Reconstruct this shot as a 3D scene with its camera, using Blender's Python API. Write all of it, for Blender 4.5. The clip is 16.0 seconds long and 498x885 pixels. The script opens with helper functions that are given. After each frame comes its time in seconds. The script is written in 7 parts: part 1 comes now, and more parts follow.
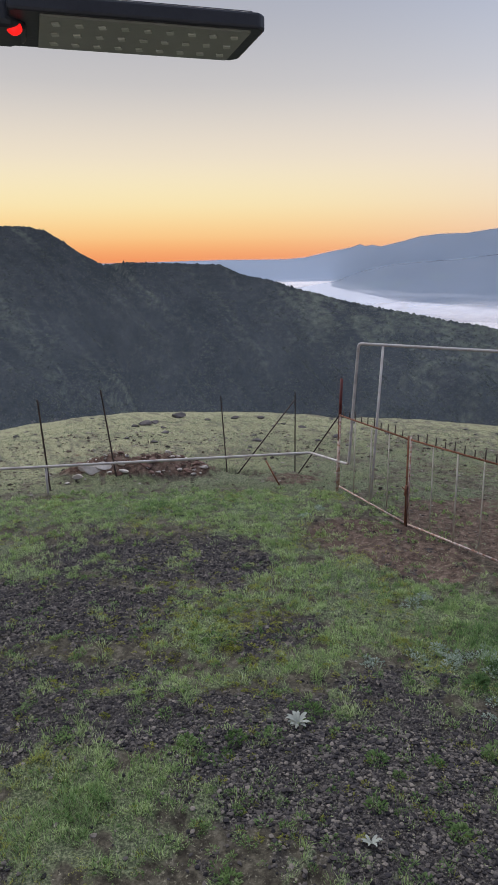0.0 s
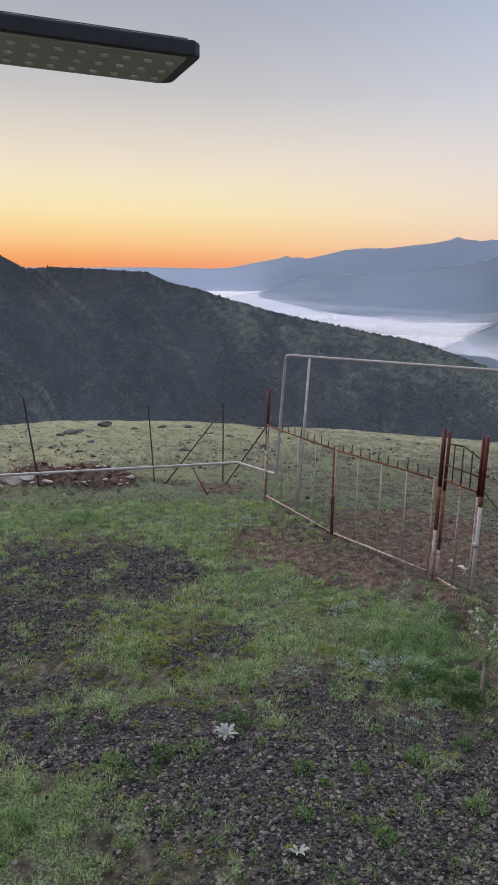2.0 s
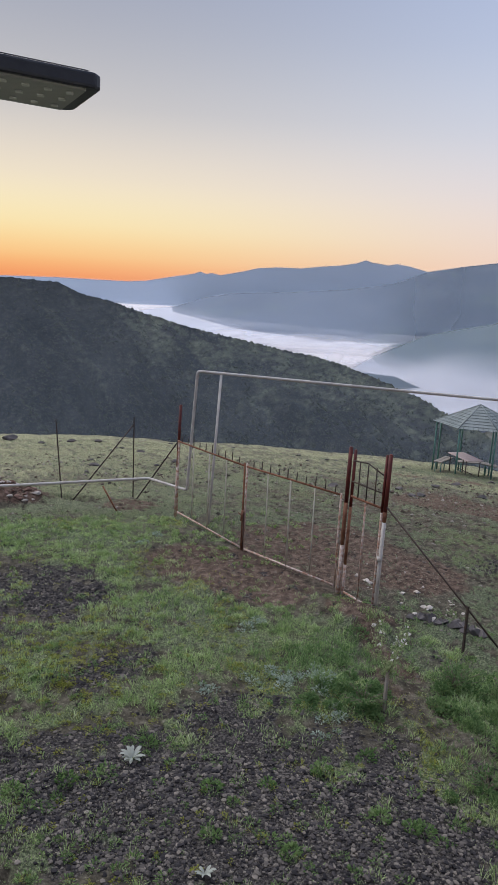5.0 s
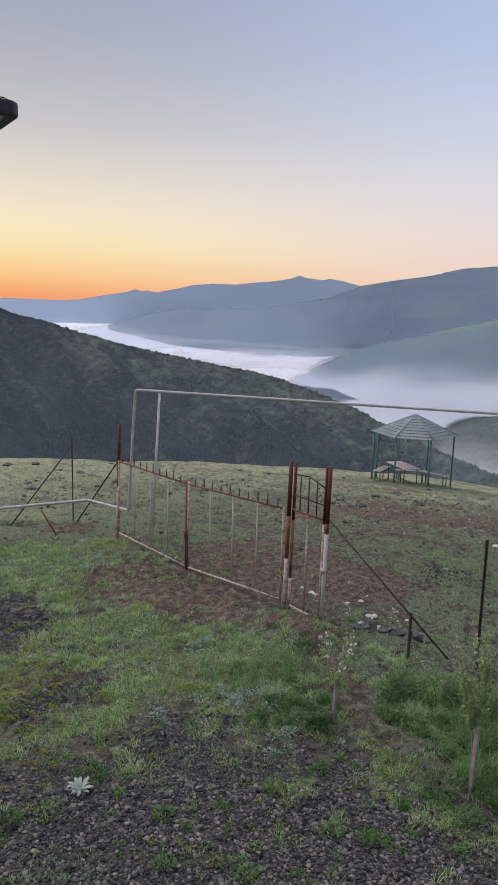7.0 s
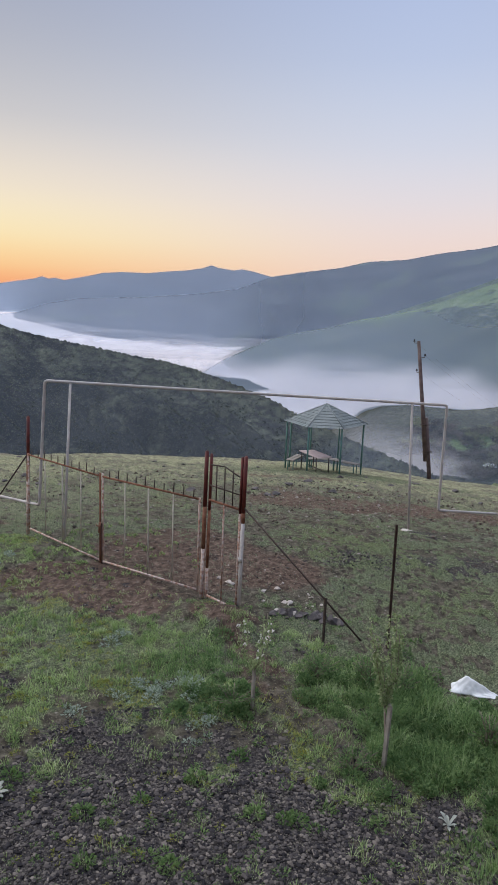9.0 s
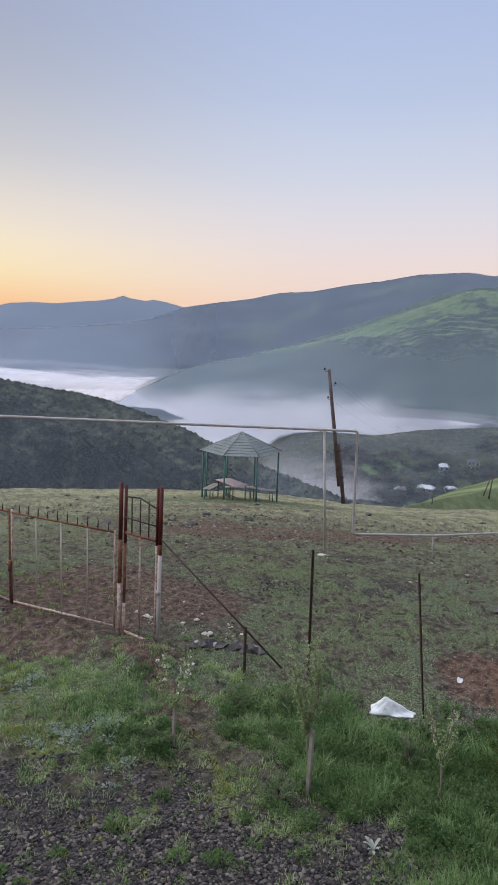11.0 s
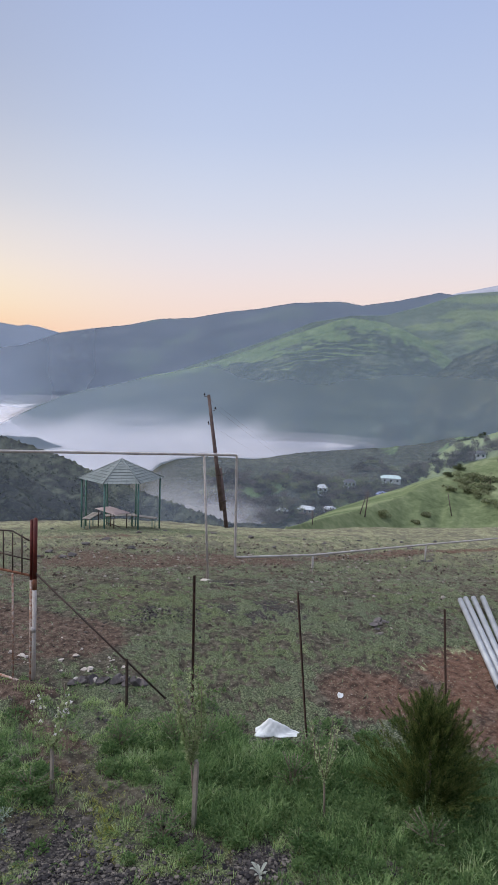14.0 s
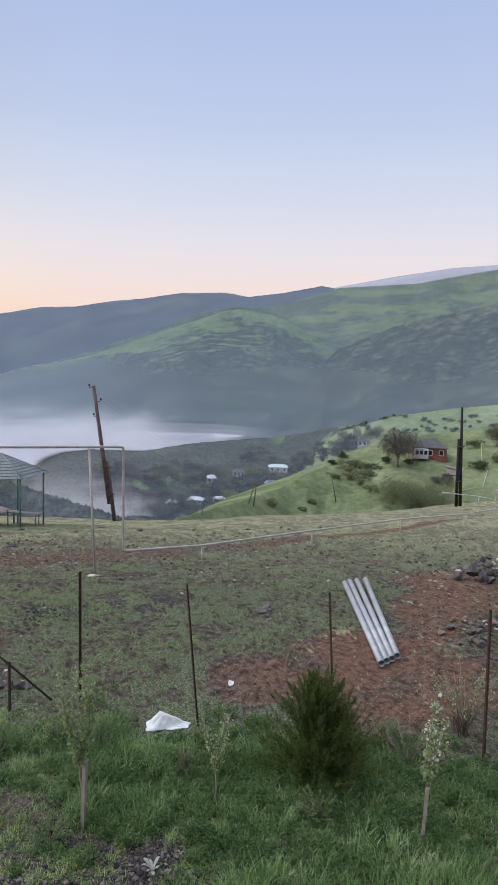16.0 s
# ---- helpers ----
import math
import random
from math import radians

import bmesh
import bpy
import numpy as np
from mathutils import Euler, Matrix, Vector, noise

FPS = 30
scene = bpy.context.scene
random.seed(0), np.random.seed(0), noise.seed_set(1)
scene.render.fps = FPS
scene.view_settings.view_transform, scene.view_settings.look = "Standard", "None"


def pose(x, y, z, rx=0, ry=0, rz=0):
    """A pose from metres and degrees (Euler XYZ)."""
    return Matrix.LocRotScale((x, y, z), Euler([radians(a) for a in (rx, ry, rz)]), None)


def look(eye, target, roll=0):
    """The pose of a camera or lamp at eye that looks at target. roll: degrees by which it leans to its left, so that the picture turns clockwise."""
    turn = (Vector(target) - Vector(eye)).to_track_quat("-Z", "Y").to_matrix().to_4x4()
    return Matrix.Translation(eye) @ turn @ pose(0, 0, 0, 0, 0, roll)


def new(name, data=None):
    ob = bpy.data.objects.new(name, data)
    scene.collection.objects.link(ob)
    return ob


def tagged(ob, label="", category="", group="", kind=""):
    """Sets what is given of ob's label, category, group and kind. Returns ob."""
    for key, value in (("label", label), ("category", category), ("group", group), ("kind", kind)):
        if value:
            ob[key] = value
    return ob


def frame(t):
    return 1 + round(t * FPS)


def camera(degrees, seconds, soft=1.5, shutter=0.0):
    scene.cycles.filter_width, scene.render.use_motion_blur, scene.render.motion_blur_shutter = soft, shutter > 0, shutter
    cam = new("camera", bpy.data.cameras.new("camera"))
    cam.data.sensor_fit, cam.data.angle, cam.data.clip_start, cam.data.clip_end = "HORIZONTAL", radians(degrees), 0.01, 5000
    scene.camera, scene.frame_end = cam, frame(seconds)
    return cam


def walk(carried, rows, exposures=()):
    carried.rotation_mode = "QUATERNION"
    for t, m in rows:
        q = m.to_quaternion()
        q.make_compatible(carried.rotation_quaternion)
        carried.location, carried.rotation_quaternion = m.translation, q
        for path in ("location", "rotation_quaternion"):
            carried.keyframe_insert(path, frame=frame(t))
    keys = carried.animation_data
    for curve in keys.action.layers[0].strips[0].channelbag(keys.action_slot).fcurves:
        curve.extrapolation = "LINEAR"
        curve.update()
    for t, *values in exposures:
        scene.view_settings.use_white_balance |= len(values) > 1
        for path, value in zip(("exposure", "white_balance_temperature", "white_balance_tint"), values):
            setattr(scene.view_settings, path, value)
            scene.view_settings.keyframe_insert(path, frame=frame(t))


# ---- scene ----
cam = camera(40.6, 16.0, soft=1.6)


def aim(x, y, z, yaw, pitch, roll):
    """A camera pose from its bearing, tilt and lean in degrees."""
    return pose(x, y, z, 0, 0, yaw) @ pose(0, 0, 0, 90 + pitch) @ pose(0, 0, 0, 0, 0, roll)


PATH = [
    (0.0, -0.026, 0.036, 3.954, -0.01, -13.99, -0.81),
    (0.5, -0.029, 0.032, 3.961, -1.62, -13.87, -0.34),
    (1.0, -0.034, 0.044, 3.971, -3.20, -13.75, 0.04),
    (1.5, -0.034, 0.042, 3.976, -4.89, -13.50, 0.40),
    (2.0, -0.036, 0.039, 3.977, -6.35, -13.25, 0.78),
    (2.5, -0.031, 0.037, 3.979, -7.78, -12.98, 1.15),
    (3.0, -0.029, 0.039, 3.988, -9.14, -12.80, 1.62),
    (3.5, -0.025, 0.036, 3.988, -10.53, -12.54, 2.07),
    (4.0, -0.022, 0.030, 3.992, -11.77, -12.36, 2.46),
    (6.5, -0.005, 0.020, 4.013, -17.39, -10.53, 2.20),
    (7.0, -0.003, 0.022, 4.016, -18.93, -10.24, 1.72),
    (7.5, -0.027, 0.025, 4.018, -20.83, -10.26, 1.62),
    (8.0, -0.030, 0.022, 4.017, -22.75, -10.52, 1.66),
    (8.5, -0.024, 0.029, 4.014, -24.58, -10.78, 1.95),
    (9.0, -0.019, 0.035, 4.017, -26.40, -10.81, 2.34),
    (11.5, -0.003, 0.038, 4.016, -35.49, -7.45, 1.96),
    (12.0, 0.003, 0.033, 4.011, -37.52, -7.21, 2.06),
    (12.5, 0.019, 0.046, 4.004, -39.17, -7.05, 2.11),
    (13.0, 0.022, 0.039, 4.006, -40.73, -6.72, 2.13),
    (13.5, 0.015, 0.023, 4.010, -42.09, -6.15, 2.01),
    (14.0, 0.030, 0.003, 4.016, -43.51, -5.58, 1.82),
    (14.5, 0.054, 0.001, 4.013, -45.51, -5.29, 1.67),
    (15.0, 0.058, 0.008, 4.017, -48.36, -5.31, 1.54),
    (15.5, 0.074, 0.016, 4.004, -50.96, -5.67, 1.60),
    (16.0, 0.077, 0.016, 4.005, -53.03, -6.05, 1.87),
]
walk(cam, [(row[0], aim(*row[1:])) for row in PATH], [(0.0, -0.02), (6.0, 0.0), (10.0, 0.03), (13.0, 0.07), (16.0, 0.14)])

# ---- world, sun and sky ----


def lin(r, g, b, a=1.0):
    """A colour of 0..255 display values as linear light."""
    return tuple(((c / 255 + 0.055) / 1.055) ** 2.4 if c > 10 else c / 255 / 12.92 for c in (r, g, b)) + (a,)


world = bpy.data.worlds.new("dusk_sky")
scene.world = world
world.use_nodes = True
wn, wl = world.node_tree.nodes, world.node_tree.links
wn.clear()


def wnode(kind, **settings):
    n = wn.new(kind)
    for key, value in settings.items():
        if key == "operation":
            n.operation = value
    return n


SUN_AZ = 24.0
coord = wnode("ShaderNodeTexCoord")
split = wnode("ShaderNodeSeparateXYZ")
wl.new(coord.outputs["Generated"], split.inputs[0])
flat = wnode("ShaderNodeCombineXYZ")
wl.new(split.outputs[0], flat.inputs[0])
wl.new(split.outputs[1], flat.inputs[1])
unit = wnode("ShaderNodeVectorMath", operation="NORMALIZE")
wl.new(flat.outputs[0], unit.inputs[0])
toward = wnode("ShaderNodeVectorMath", operation="DOT_PRODUCT")
wl.new(unit.outputs[0], toward.inputs[0])
toward.inputs[1].default_value = (-math.sin(radians(SUN_AZ)), math.cos(radians(SUN_AZ)), 0)
side = wnode("ShaderNodeMapRange")
side.interpolation_type = "SMOOTHSTEP"
side.inputs["From Min"].default_value, side.inputs["From Max"].default_value = 0.42, 1.0
wl.new(toward.outputs["Value"], side.inputs["Value"])


def sky_ramp(stops):
    ramp = wnode("ShaderNodeValToRGB")
    ramp.color_ramp.interpolation = "B_SPLINE"
    while len(ramp.color_ramp.elements) < len(stops):
        ramp.color_ramp.elements.new(0.5)
    for e, (el, c) in zip(ramp.color_ramp.elements, stops):
        e.position, e.color = math.sin(radians(el)), lin(*c)
    wl.new(split.outputs[2], ramp.inputs[0])
    return ramp


glow_side = sky_ramp([(0, (240, 138, 92)), (1.5, (250, 158, 104)), (3, (255, 200, 132)), (5.5, (255, 240, 184)), (9, (248, 232, 210)), (14, (204, 202, 203)), (23, (153, 160, 181)), (45, (156, 170, 204)), (80, (168, 184, 220))])
far_side = sky_ramp([(0, (244, 206, 190)), (3, (244, 214, 200)), (6, (242, 222, 216)), (9, (232, 224, 229)), (13, (214, 219, 234)), (19, (190, 204, 233)), (30, (165, 183, 225)), (50, (158, 175, 219)), (80, (160, 176, 216))])
blend = wnode("ShaderNodeMix")
blend.data_type = "RGBA"
wl.new(side.outputs[0], blend.inputs["Factor"])
wl.new(far_side.outputs[0], blend.inputs["A"])
wl.new(glow_side.outputs[0], blend.inputs["B"])
sky = wnode("ShaderNodeTexSky")
sky.sky_type, sky.sun_disc = "NISHITA", False
sky.sun_elevation, sky.sun_rotation = radians(-2.0), radians(-SUN_AZ)
bg_glow, bg_air, both, out = wnode("ShaderNodeBackground"), wnode("ShaderNodeBackground"), wnode("ShaderNodeAddShader"), wnode("ShaderNodeOutputWorld")
bg_glow.inputs["Strength"].default_value, bg_air.inputs["Strength"].default_value = 0.93, 0.05
wl.new(blend.outputs["Result"], bg_glow.inputs["Color"])
wl.new(sky.outputs[0], bg_air.inputs["Color"])
wl.new(bg_glow.outputs[0], both.inputs[0])
wl.new(bg_air.outputs[0], both.inputs[1])
wl.new(both.outputs[0], out.inputs["Surface"])

# wide overhead fill added for sky glow; the sun itself lies below the horizon
lamp_data = bpy.data.lights.new("sun", "SUN")
lamp_data.energy, lamp_data.angle, lamp_data.color = 3.2, radians(80), (1.0, 0.985, 0.96)
sun = new("sun", lamp_data)
sun.matrix_world = look((-20, 30, 60), (0, 0, 0))

# ---- materials ----


def material(name, colors, scale=6.0, rough=0.85, metal=0.0, bump=0.25, fine=40.0, spread=0.35, per_object=0.0, coat=0.0):
    """A procedural surface: two scales of noise over a ramp of colours, with fine relief."""
    m = bpy.data.materials.new(name)
    m.use_nodes = True
    n, l = m.node_tree.nodes, m.node_tree.links
    bsdf = n["Principled BSDF"]
    co = n.new("ShaderNodeTexCoord")
    big, small, ramp, mixer, relief = n.new("ShaderNodeTexNoise"), n.new("ShaderNodeTexNoise"), n.new("ShaderNodeValToRGB"), n.new("ShaderNodeMath"), n.new("ShaderNodeBump")
    big.inputs["Scale"].default_value, big.inputs["Detail"].default_value = scale, 6
    small.inputs["Scale"].default_value, small.inputs["Detail"].default_value = fine, 5
    for t in (big, small):
        l.new(co.outputs["Object"], t.inputs["Vector"])
    mixer.operation = "MULTIPLY_ADD"
    l.new(small.outputs["Fac"], mixer.inputs[0])
    mixer.inputs[1].default_value = 0.45
    l.new(big.outputs["Fac"], mixer.inputs[2])
    last = mixer.outputs[0]
    if per_object:
        info, shift = n.new("ShaderNodeObjectInfo"), n.new("ShaderNodeMath")
        shift.operation = "MULTIPLY_ADD"
        l.new(info.outputs["Random"], shift.inputs[0])
        shift.inputs[1].default_value = per_object
        l.new(last, shift.inputs[2])
        last = shift.outputs[0]
    rng = n.new("ShaderNodeMapRange")
    rng.inputs["From Min"].default_value, rng.inputs["From Max"].default_value = 0.72 - spread, 0.72 + spread
    l.new(last, rng.inputs["Value"])
    while len(ramp.color_ramp.elements) < len(colors):
        ramp.color_ramp.elements.new(0.5)
    for i, (e, c) in enumerate(zip(ramp.color_ramp.elements, colors)):
        e.position, e.color = i / max(1, len(colors) - 1), (*c, 1)
    l.new(rng.outputs[0], ramp.inputs[0])
    l.new(ramp.outputs[0], bsdf.inputs["Base Color"])
    bsdf.inputs["Roughness"].default_value, bsdf.inputs["Metallic"].default_value = rough, metal
    bsdf.inputs["Specular IOR Level"].default_value = 0.3
    if bump:
        relief.inputs["Strength"].default_value, relief.inputs["Distance"].default_value = bump, 0.4 / fine
        l.new(small.outputs["Fac"], relief.inputs["Height"])
        l.new(relief.outputs[0], bsdf.inputs["Normal"])
    return m


def leaf_material(name, colors, rough=0.7, thin=0.45, patch=0.0):
    """Leaves and blades: a colour for every piece, taken from a ramp."""
    m = bpy.data.materials.new(name)
    m.use_nodes = True
    n, l = m.node_tree.nodes, m.node_tree.links
    bsdf = n["Principled BSDF"]
    geo, ramp = n.new("ShaderNodeNewGeometry"), n.new("ShaderNodeValToRGB")
    while len(ramp.color_ramp.elements) < len(colors):
        ramp.color_ramp.elements.new(0.5)
    for i, (e, c) in enumerate(zip(ramp.color_ramp.elements, colors)):
        e.position, e.color = i / max(1, len(colors) - 1), (*c, 1)
    tone = geo.outputs["Random Per Island"]
    if patch:
        co, spots, span, mix = n.new("ShaderNodeTexCoord"), n.new("ShaderNodeTexNoise"), n.new("ShaderNodeMapRange"), n.new("ShaderNodeMath")
        spots.inputs["Scale"].default_value, spots.inputs["Detail"].default_value, spots.inputs["Roughness"].default_value = patch, 5, 0.65
        l.new(co.outputs["Object"], spots.inputs["Vector"])
        span.inputs["From Min"].default_value, span.inputs["From Max"].default_value = 0.32, 0.68
        span.inputs["To Min"].default_value, span.inputs["To Max"].default_value = 0.0, 0.48
        l.new(spots.outputs["Fac"], span.inputs["Value"])
        mix.operation = "MULTIPLY_ADD"
        mix.inputs[1].default_value = 0.54
        l.new(tone, mix.inputs[0])
        l.new(span.outputs[0], mix.inputs[2])
        tone = mix.outputs[0]
    l.new(tone, ramp.inputs[0])
    l.new(ramp.outputs[0], bsdf.inputs["Base Color"])
    bsdf.inputs["Roughness"].default_value = rough
    bsdf.inputs["Specular IOR Level"].default_value = 0.2
    if thin:
        through_leaf, share = n.new("ShaderNodeBsdfTranslucent"), n.new("ShaderNodeMixShader")
        l.new(ramp.outputs[0], through_leaf.inputs["Color"])
        share.inputs[0].default_value = thin
        l.new(bsdf.outputs[0], share.inputs[1])
        l.new(through_leaf.outputs[0], share.inputs[2])
        l.new(share.outputs[0], n["Material Output"].inputs["Surface"])
    return m


RUST = material("rusted_steel", [(0.075, 0.026, 0.016), (0.17, 0.072, 0.042), (0.28, 0.15, 0.10)], 14, 0.9, 0.0, 0.5, 90)
RUST_WHITE = material("flaking_white_paint_on_rust", [(0.15, 0.06, 0.032), (0.30, 0.17, 0.12), (0.46, 0.38, 0.34), (0.54, 0.49, 0.46)], 22, 0.85, 0.0, 0.4, 110, 0.3)
MAROON = material("maroon_paint", [(0.045, 0.008, 0.008), (0.085, 0.015, 0.013), (0.14, 0.03, 0.02)], 12, 0.6, 0.0, 0.3, 80)
WHITE_PAINT = material("weathered_white_paint", [(0.24, 0.20, 0.18), (0.40, 0.37, 0.35), (0.50, 0.48, 0.46)], 5, 0.6, 0.0, 0.15, 70)
DARK_STEEL = material("dark_angle_iron", [(0.02, 0.016, 0.014), (0.045, 0.032, 0.027), (0.09, 0.05, 0.035)], 10, 0.75, 0.0, 0.4, 80)
PIPE_GREY = material("galvanised_tube", [(0.24, 0.25, 0.27), (0.34, 0.35, 0.37), (0.45, 0.46, 0.48)], 3, 0.5, 0.3, 0.1, 60)
POLE_WOOD = material("weathered_pole_timber", [(0.05, 0.035, 0.035), (0.10, 0.072, 0.068), (0.17, 0.13, 0.12)], 4, 0.9, 0.0, 0.5, 50)
TAR_WOOD = material("tarred_timber", [(0.008, 0.007, 0.007), (0.018, 0.015, 0.015), (0.035, 0.03, 0.03)], 4, 0.85, 0.0, 0.5, 50)
STAKE_WOOD = material("grey_stake_wood", [(0.17, 0.15, 0.13), (0.28, 0.25, 0.22), (0.40, 0.36, 0.32)], 7, 0.9, 0.0, 0.5, 90)
GREEN_PAINT = material("green_painted_steel", [(0.05, 0.11, 0.10), (0.08, 0.18, 0.155), (0.13, 0.24, 0.21)], 8, 0.55, 0.0, 0.2, 60)
ROOF_GREY = material("grey_green_tile_metal", [(0.10, 0.12, 0.12), (0.15, 0.175, 0.175), (0.215, 0.24, 0.24)], 2, 0.6, 0.0, 0.15, 40, per_object=0.12)
TABLE_RED = material("faded_pink_tabletop", [(0.46, 0.33, 0.31), (0.57, 0.44, 0.42), (0.64, 0.53, 0.51)], 4, 0.6, 0.0, 0.15, 40)
LAMP_BLACK = material("black_lamp_plastic", [(0.012, 0.013, 0.018), (0.02, 0.022, 0.03), (0.032, 0.034, 0.044)], 6, 0.45, 0.0, 0.08, 120)
LAMP_LENS = material("frosted_lamp_lens", [(0.15, 0.155, 0.135), (0.20, 0.205, 0.18)], 8, 0.35, 0.0, 0.05, 90)
LED_CHIP = material("yellow_white_led", [(0.28, 0.29, 0.25), (0.40, 0.41, 0.36)], 9, 0.3, 0.0, 0.0, 90)
BARK = material("young_bark", [(0.10, 0.08, 0.06), (0.18, 0.15, 0.12), (0.27, 0.23, 0.19)], 20, 0.9, 0.0, 0.4, 120)
ROCK_PALE = material("pale_limestone", [(0.24, 0.20, 0.18), (0.40, 0.35, 0.31), (0.55, 0.51, 0.47)], 3, 0.92, 0.0, 0.6, 30, per_object=0.2)
ROCK_DARK = material("dark_basalt", [(0.035, 0.033, 0.036), (0.07, 0.064, 0.066), (0.15, 0.13, 0.125)], 3, 0.92, 0.0, 0.6, 30, per_object=0.3)
SHEET_WHITE = material("white_plastic_sheet", [(0.50, 0.52, 0.54), (0.64, 0.66, 0.68), (0.74, 0.75, 0.77)], 5, 0.5, 0.0, 0.25, 25)
GRASS = leaf_material("grass_blades", [(0.085, 0.145, 0.050), (0.20, 0.305, 0.110), (0.32, 0.435, 0.175), (0.46, 0.56, 0.275), (0.62, 0.64, 0.44)], patch=2.6)
LUSH = leaf_material("lush_grass_blades", [(0.045, 0.094, 0.032), (0.110, 0.198, 0.070), (0.190, 0.298, 0.115), (0.29, 0.395, 0.18), (0.44, 0.49, 0.31)], patch=1.7)
HERB = leaf_material("dark_herb_leaves", [(0.045, 0.098, 0.038), (0.10, 0.180, 0.070), (0.175, 0.265, 0.11), (0.29, 0.38, 0.19)], patch=2.0)
MOSS = leaf_material("yellow_moss_tufts", [(0.10, 0.12, 0.028), (0.22, 0.245, 0.050), (0.34, 0.355, 0.085), (0.45, 0.45, 0.18)], patch=3.0)
SILVER = leaf_material("silver_leaves", [(0.36, 0.385, 0.34), (0.50, 0.525, 0.48), (0.66, 0.68, 0.64)])
SILVER_WEED = leaf_material("silver_weed_leaves", [(0.22, 0.29, 0.23), (0.36, 0.43, 0.37), (0.54, 0.60, 0.54)])
FIELD_GRASS = leaf_material("short_field_grass", [(0.055, 0.075, 0.040), (0.115, 0.152, 0.088), (0.20, 0.245, 0.150), (0.36, 0.385, 0.27)], patch=1.6)
BLOSSOM = leaf_material("white_blossom", [(0.70, 0.68, 0.66), (0.82, 0.80, 0.79)])
FRUIT_LEAF = leaf_material("young_tree_leaves", [(0.18, 0.25, 0.11), (0.28, 0.35, 0.17), (0.42, 0.46, 0.28)])
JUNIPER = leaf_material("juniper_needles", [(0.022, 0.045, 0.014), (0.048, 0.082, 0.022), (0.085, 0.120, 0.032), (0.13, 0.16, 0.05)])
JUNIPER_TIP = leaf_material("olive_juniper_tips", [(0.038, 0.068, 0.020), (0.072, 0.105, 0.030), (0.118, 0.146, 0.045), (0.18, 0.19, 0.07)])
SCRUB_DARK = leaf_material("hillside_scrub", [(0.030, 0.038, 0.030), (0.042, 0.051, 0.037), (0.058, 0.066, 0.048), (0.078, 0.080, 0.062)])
BUSH_GREEN = leaf_material("spring_bush_leaves", [(0.12, 0.15, 0.075), (0.17, 0.20, 0.10), (0.23, 0.25, 0.14), (0.28, 0.27, 0.18)])
BUSH_DARK = leaf_material("dark_pasture_bush_leaves", [(0.055, 0.075, 0.038), (0.085, 0.108, 0.055), (0.125, 0.148, 0.078), (0.17, 0.18, 0.11)])
BARE_TWIG = leaf_material("bare_brown_twigs", [(0.10, 0.088, 0.083), (0.15, 0.132, 0.122), (0.21, 0.19, 0.175)])
GRAVEL = leaf_material("dark_gravel_stones", [(0.012, 0.011, 0.013), (0.027, 0.025, 0.028), (0.048, 0.043, 0.045), (0.072, 0.063, 0.060), (0.105, 0.093, 0.085), (0.19, 0.165, 0.145)], 0.9, 0.0)

# ---- forms ----


def hash2(ix, iy, seed):
    h = (ix.astype(np.int64) * 374761393 + iy.astype(np.int64) * 668265263 + seed * 1442695041) & 0x7FFFFFFF
    h = ((h ^ (h >> 13)) * 1274126177) & 0x7FFFFFFF
    return ((h ^ (h >> 16)) & 0xFFFF) / 65535.0


def vnoise(x, y, seed=0):
    x, y = np.asarray(x, float), np.asarray(y, float)
    ix, iy = np.floor(x), np.floor(y)
    fx, fy = x - ix, y - iy
    fx, fy = fx * fx * (3 - 2 * fx), fy * fy * (3 - 2 * fy)
    a, b, c, d = hash2(ix, iy, seed), hash2(ix + 1, iy, seed), hash2(ix, iy + 1, seed), hash2(ix + 1, iy + 1, seed)
    return (a * (1 - fx) + b * fx) * (1 - fy) + (c * (1 - fx) + d * fx) * fy


def fbm(x, y, octaves=4, seed=0):
    total, amp, norm = 0.0, 1.0, 0.0
    for k in range(octaves):
        total = total + amp * vnoise(np.asarray(x) * 2 ** k, np.asarray(y) * 2 ** k, seed + k * 17)
        norm += amp
        amp *= 0.55
    return total / norm


def smooth(a, b, v):
    t = np.clip((v - a) / (b - a), 0, 1)
    return t * t * (3 - 2 * t)


def mesh_from(name, verts, faces, mat, smooth_shade=False):
    """A mesh from numpy arrays of places and of triangles or quads."""
    me = bpy.data.meshes.new(name)
    verts, faces = np.asarray(verts, np.float32), np.asarray(faces, np.int32)
    k = faces.shape[1]
    me.vertices.add(len(verts))
    me.vertices.foreach_set("co", verts.ravel())
    me.loops.add(faces.size)
    me.loops.foreach_set("vertex_index", faces.ravel())
    me.polygons.add(len(faces))
    me.polygons.foreach_set("loop_start", np.arange(0, faces.size, k, dtype=np.int32))
    me.polygons.foreach_set("use_smooth", np.full(len(faces), smooth_shade))
    me.update(calc_edges=True)
    me.materials.append(mat)
    return me


def part(name, bm, mat, parent=None, label="", smooth_shade=False):
    """Links a bmesh as one mesh object under a thing or a part."""
    me = bpy.data.meshes.new(name)
    bmesh.ops.recalc_face_normals(bm, faces=bm.faces)
    bm.to_mesh(me)
    bm.free()
    if smooth_shade:
        me.polygons.foreach_set("use_smooth", np.full(len(me.polygons), True))
    me.materials.append(mat)
    ob = new(name, me)
    ob.parent = parent
    if label:
        tagged(ob, label)
    return ob


def thing(name, at, label, category, group=""):
    ob = new(name)
    ob.location = at
    return tagged(ob, label, category, group)


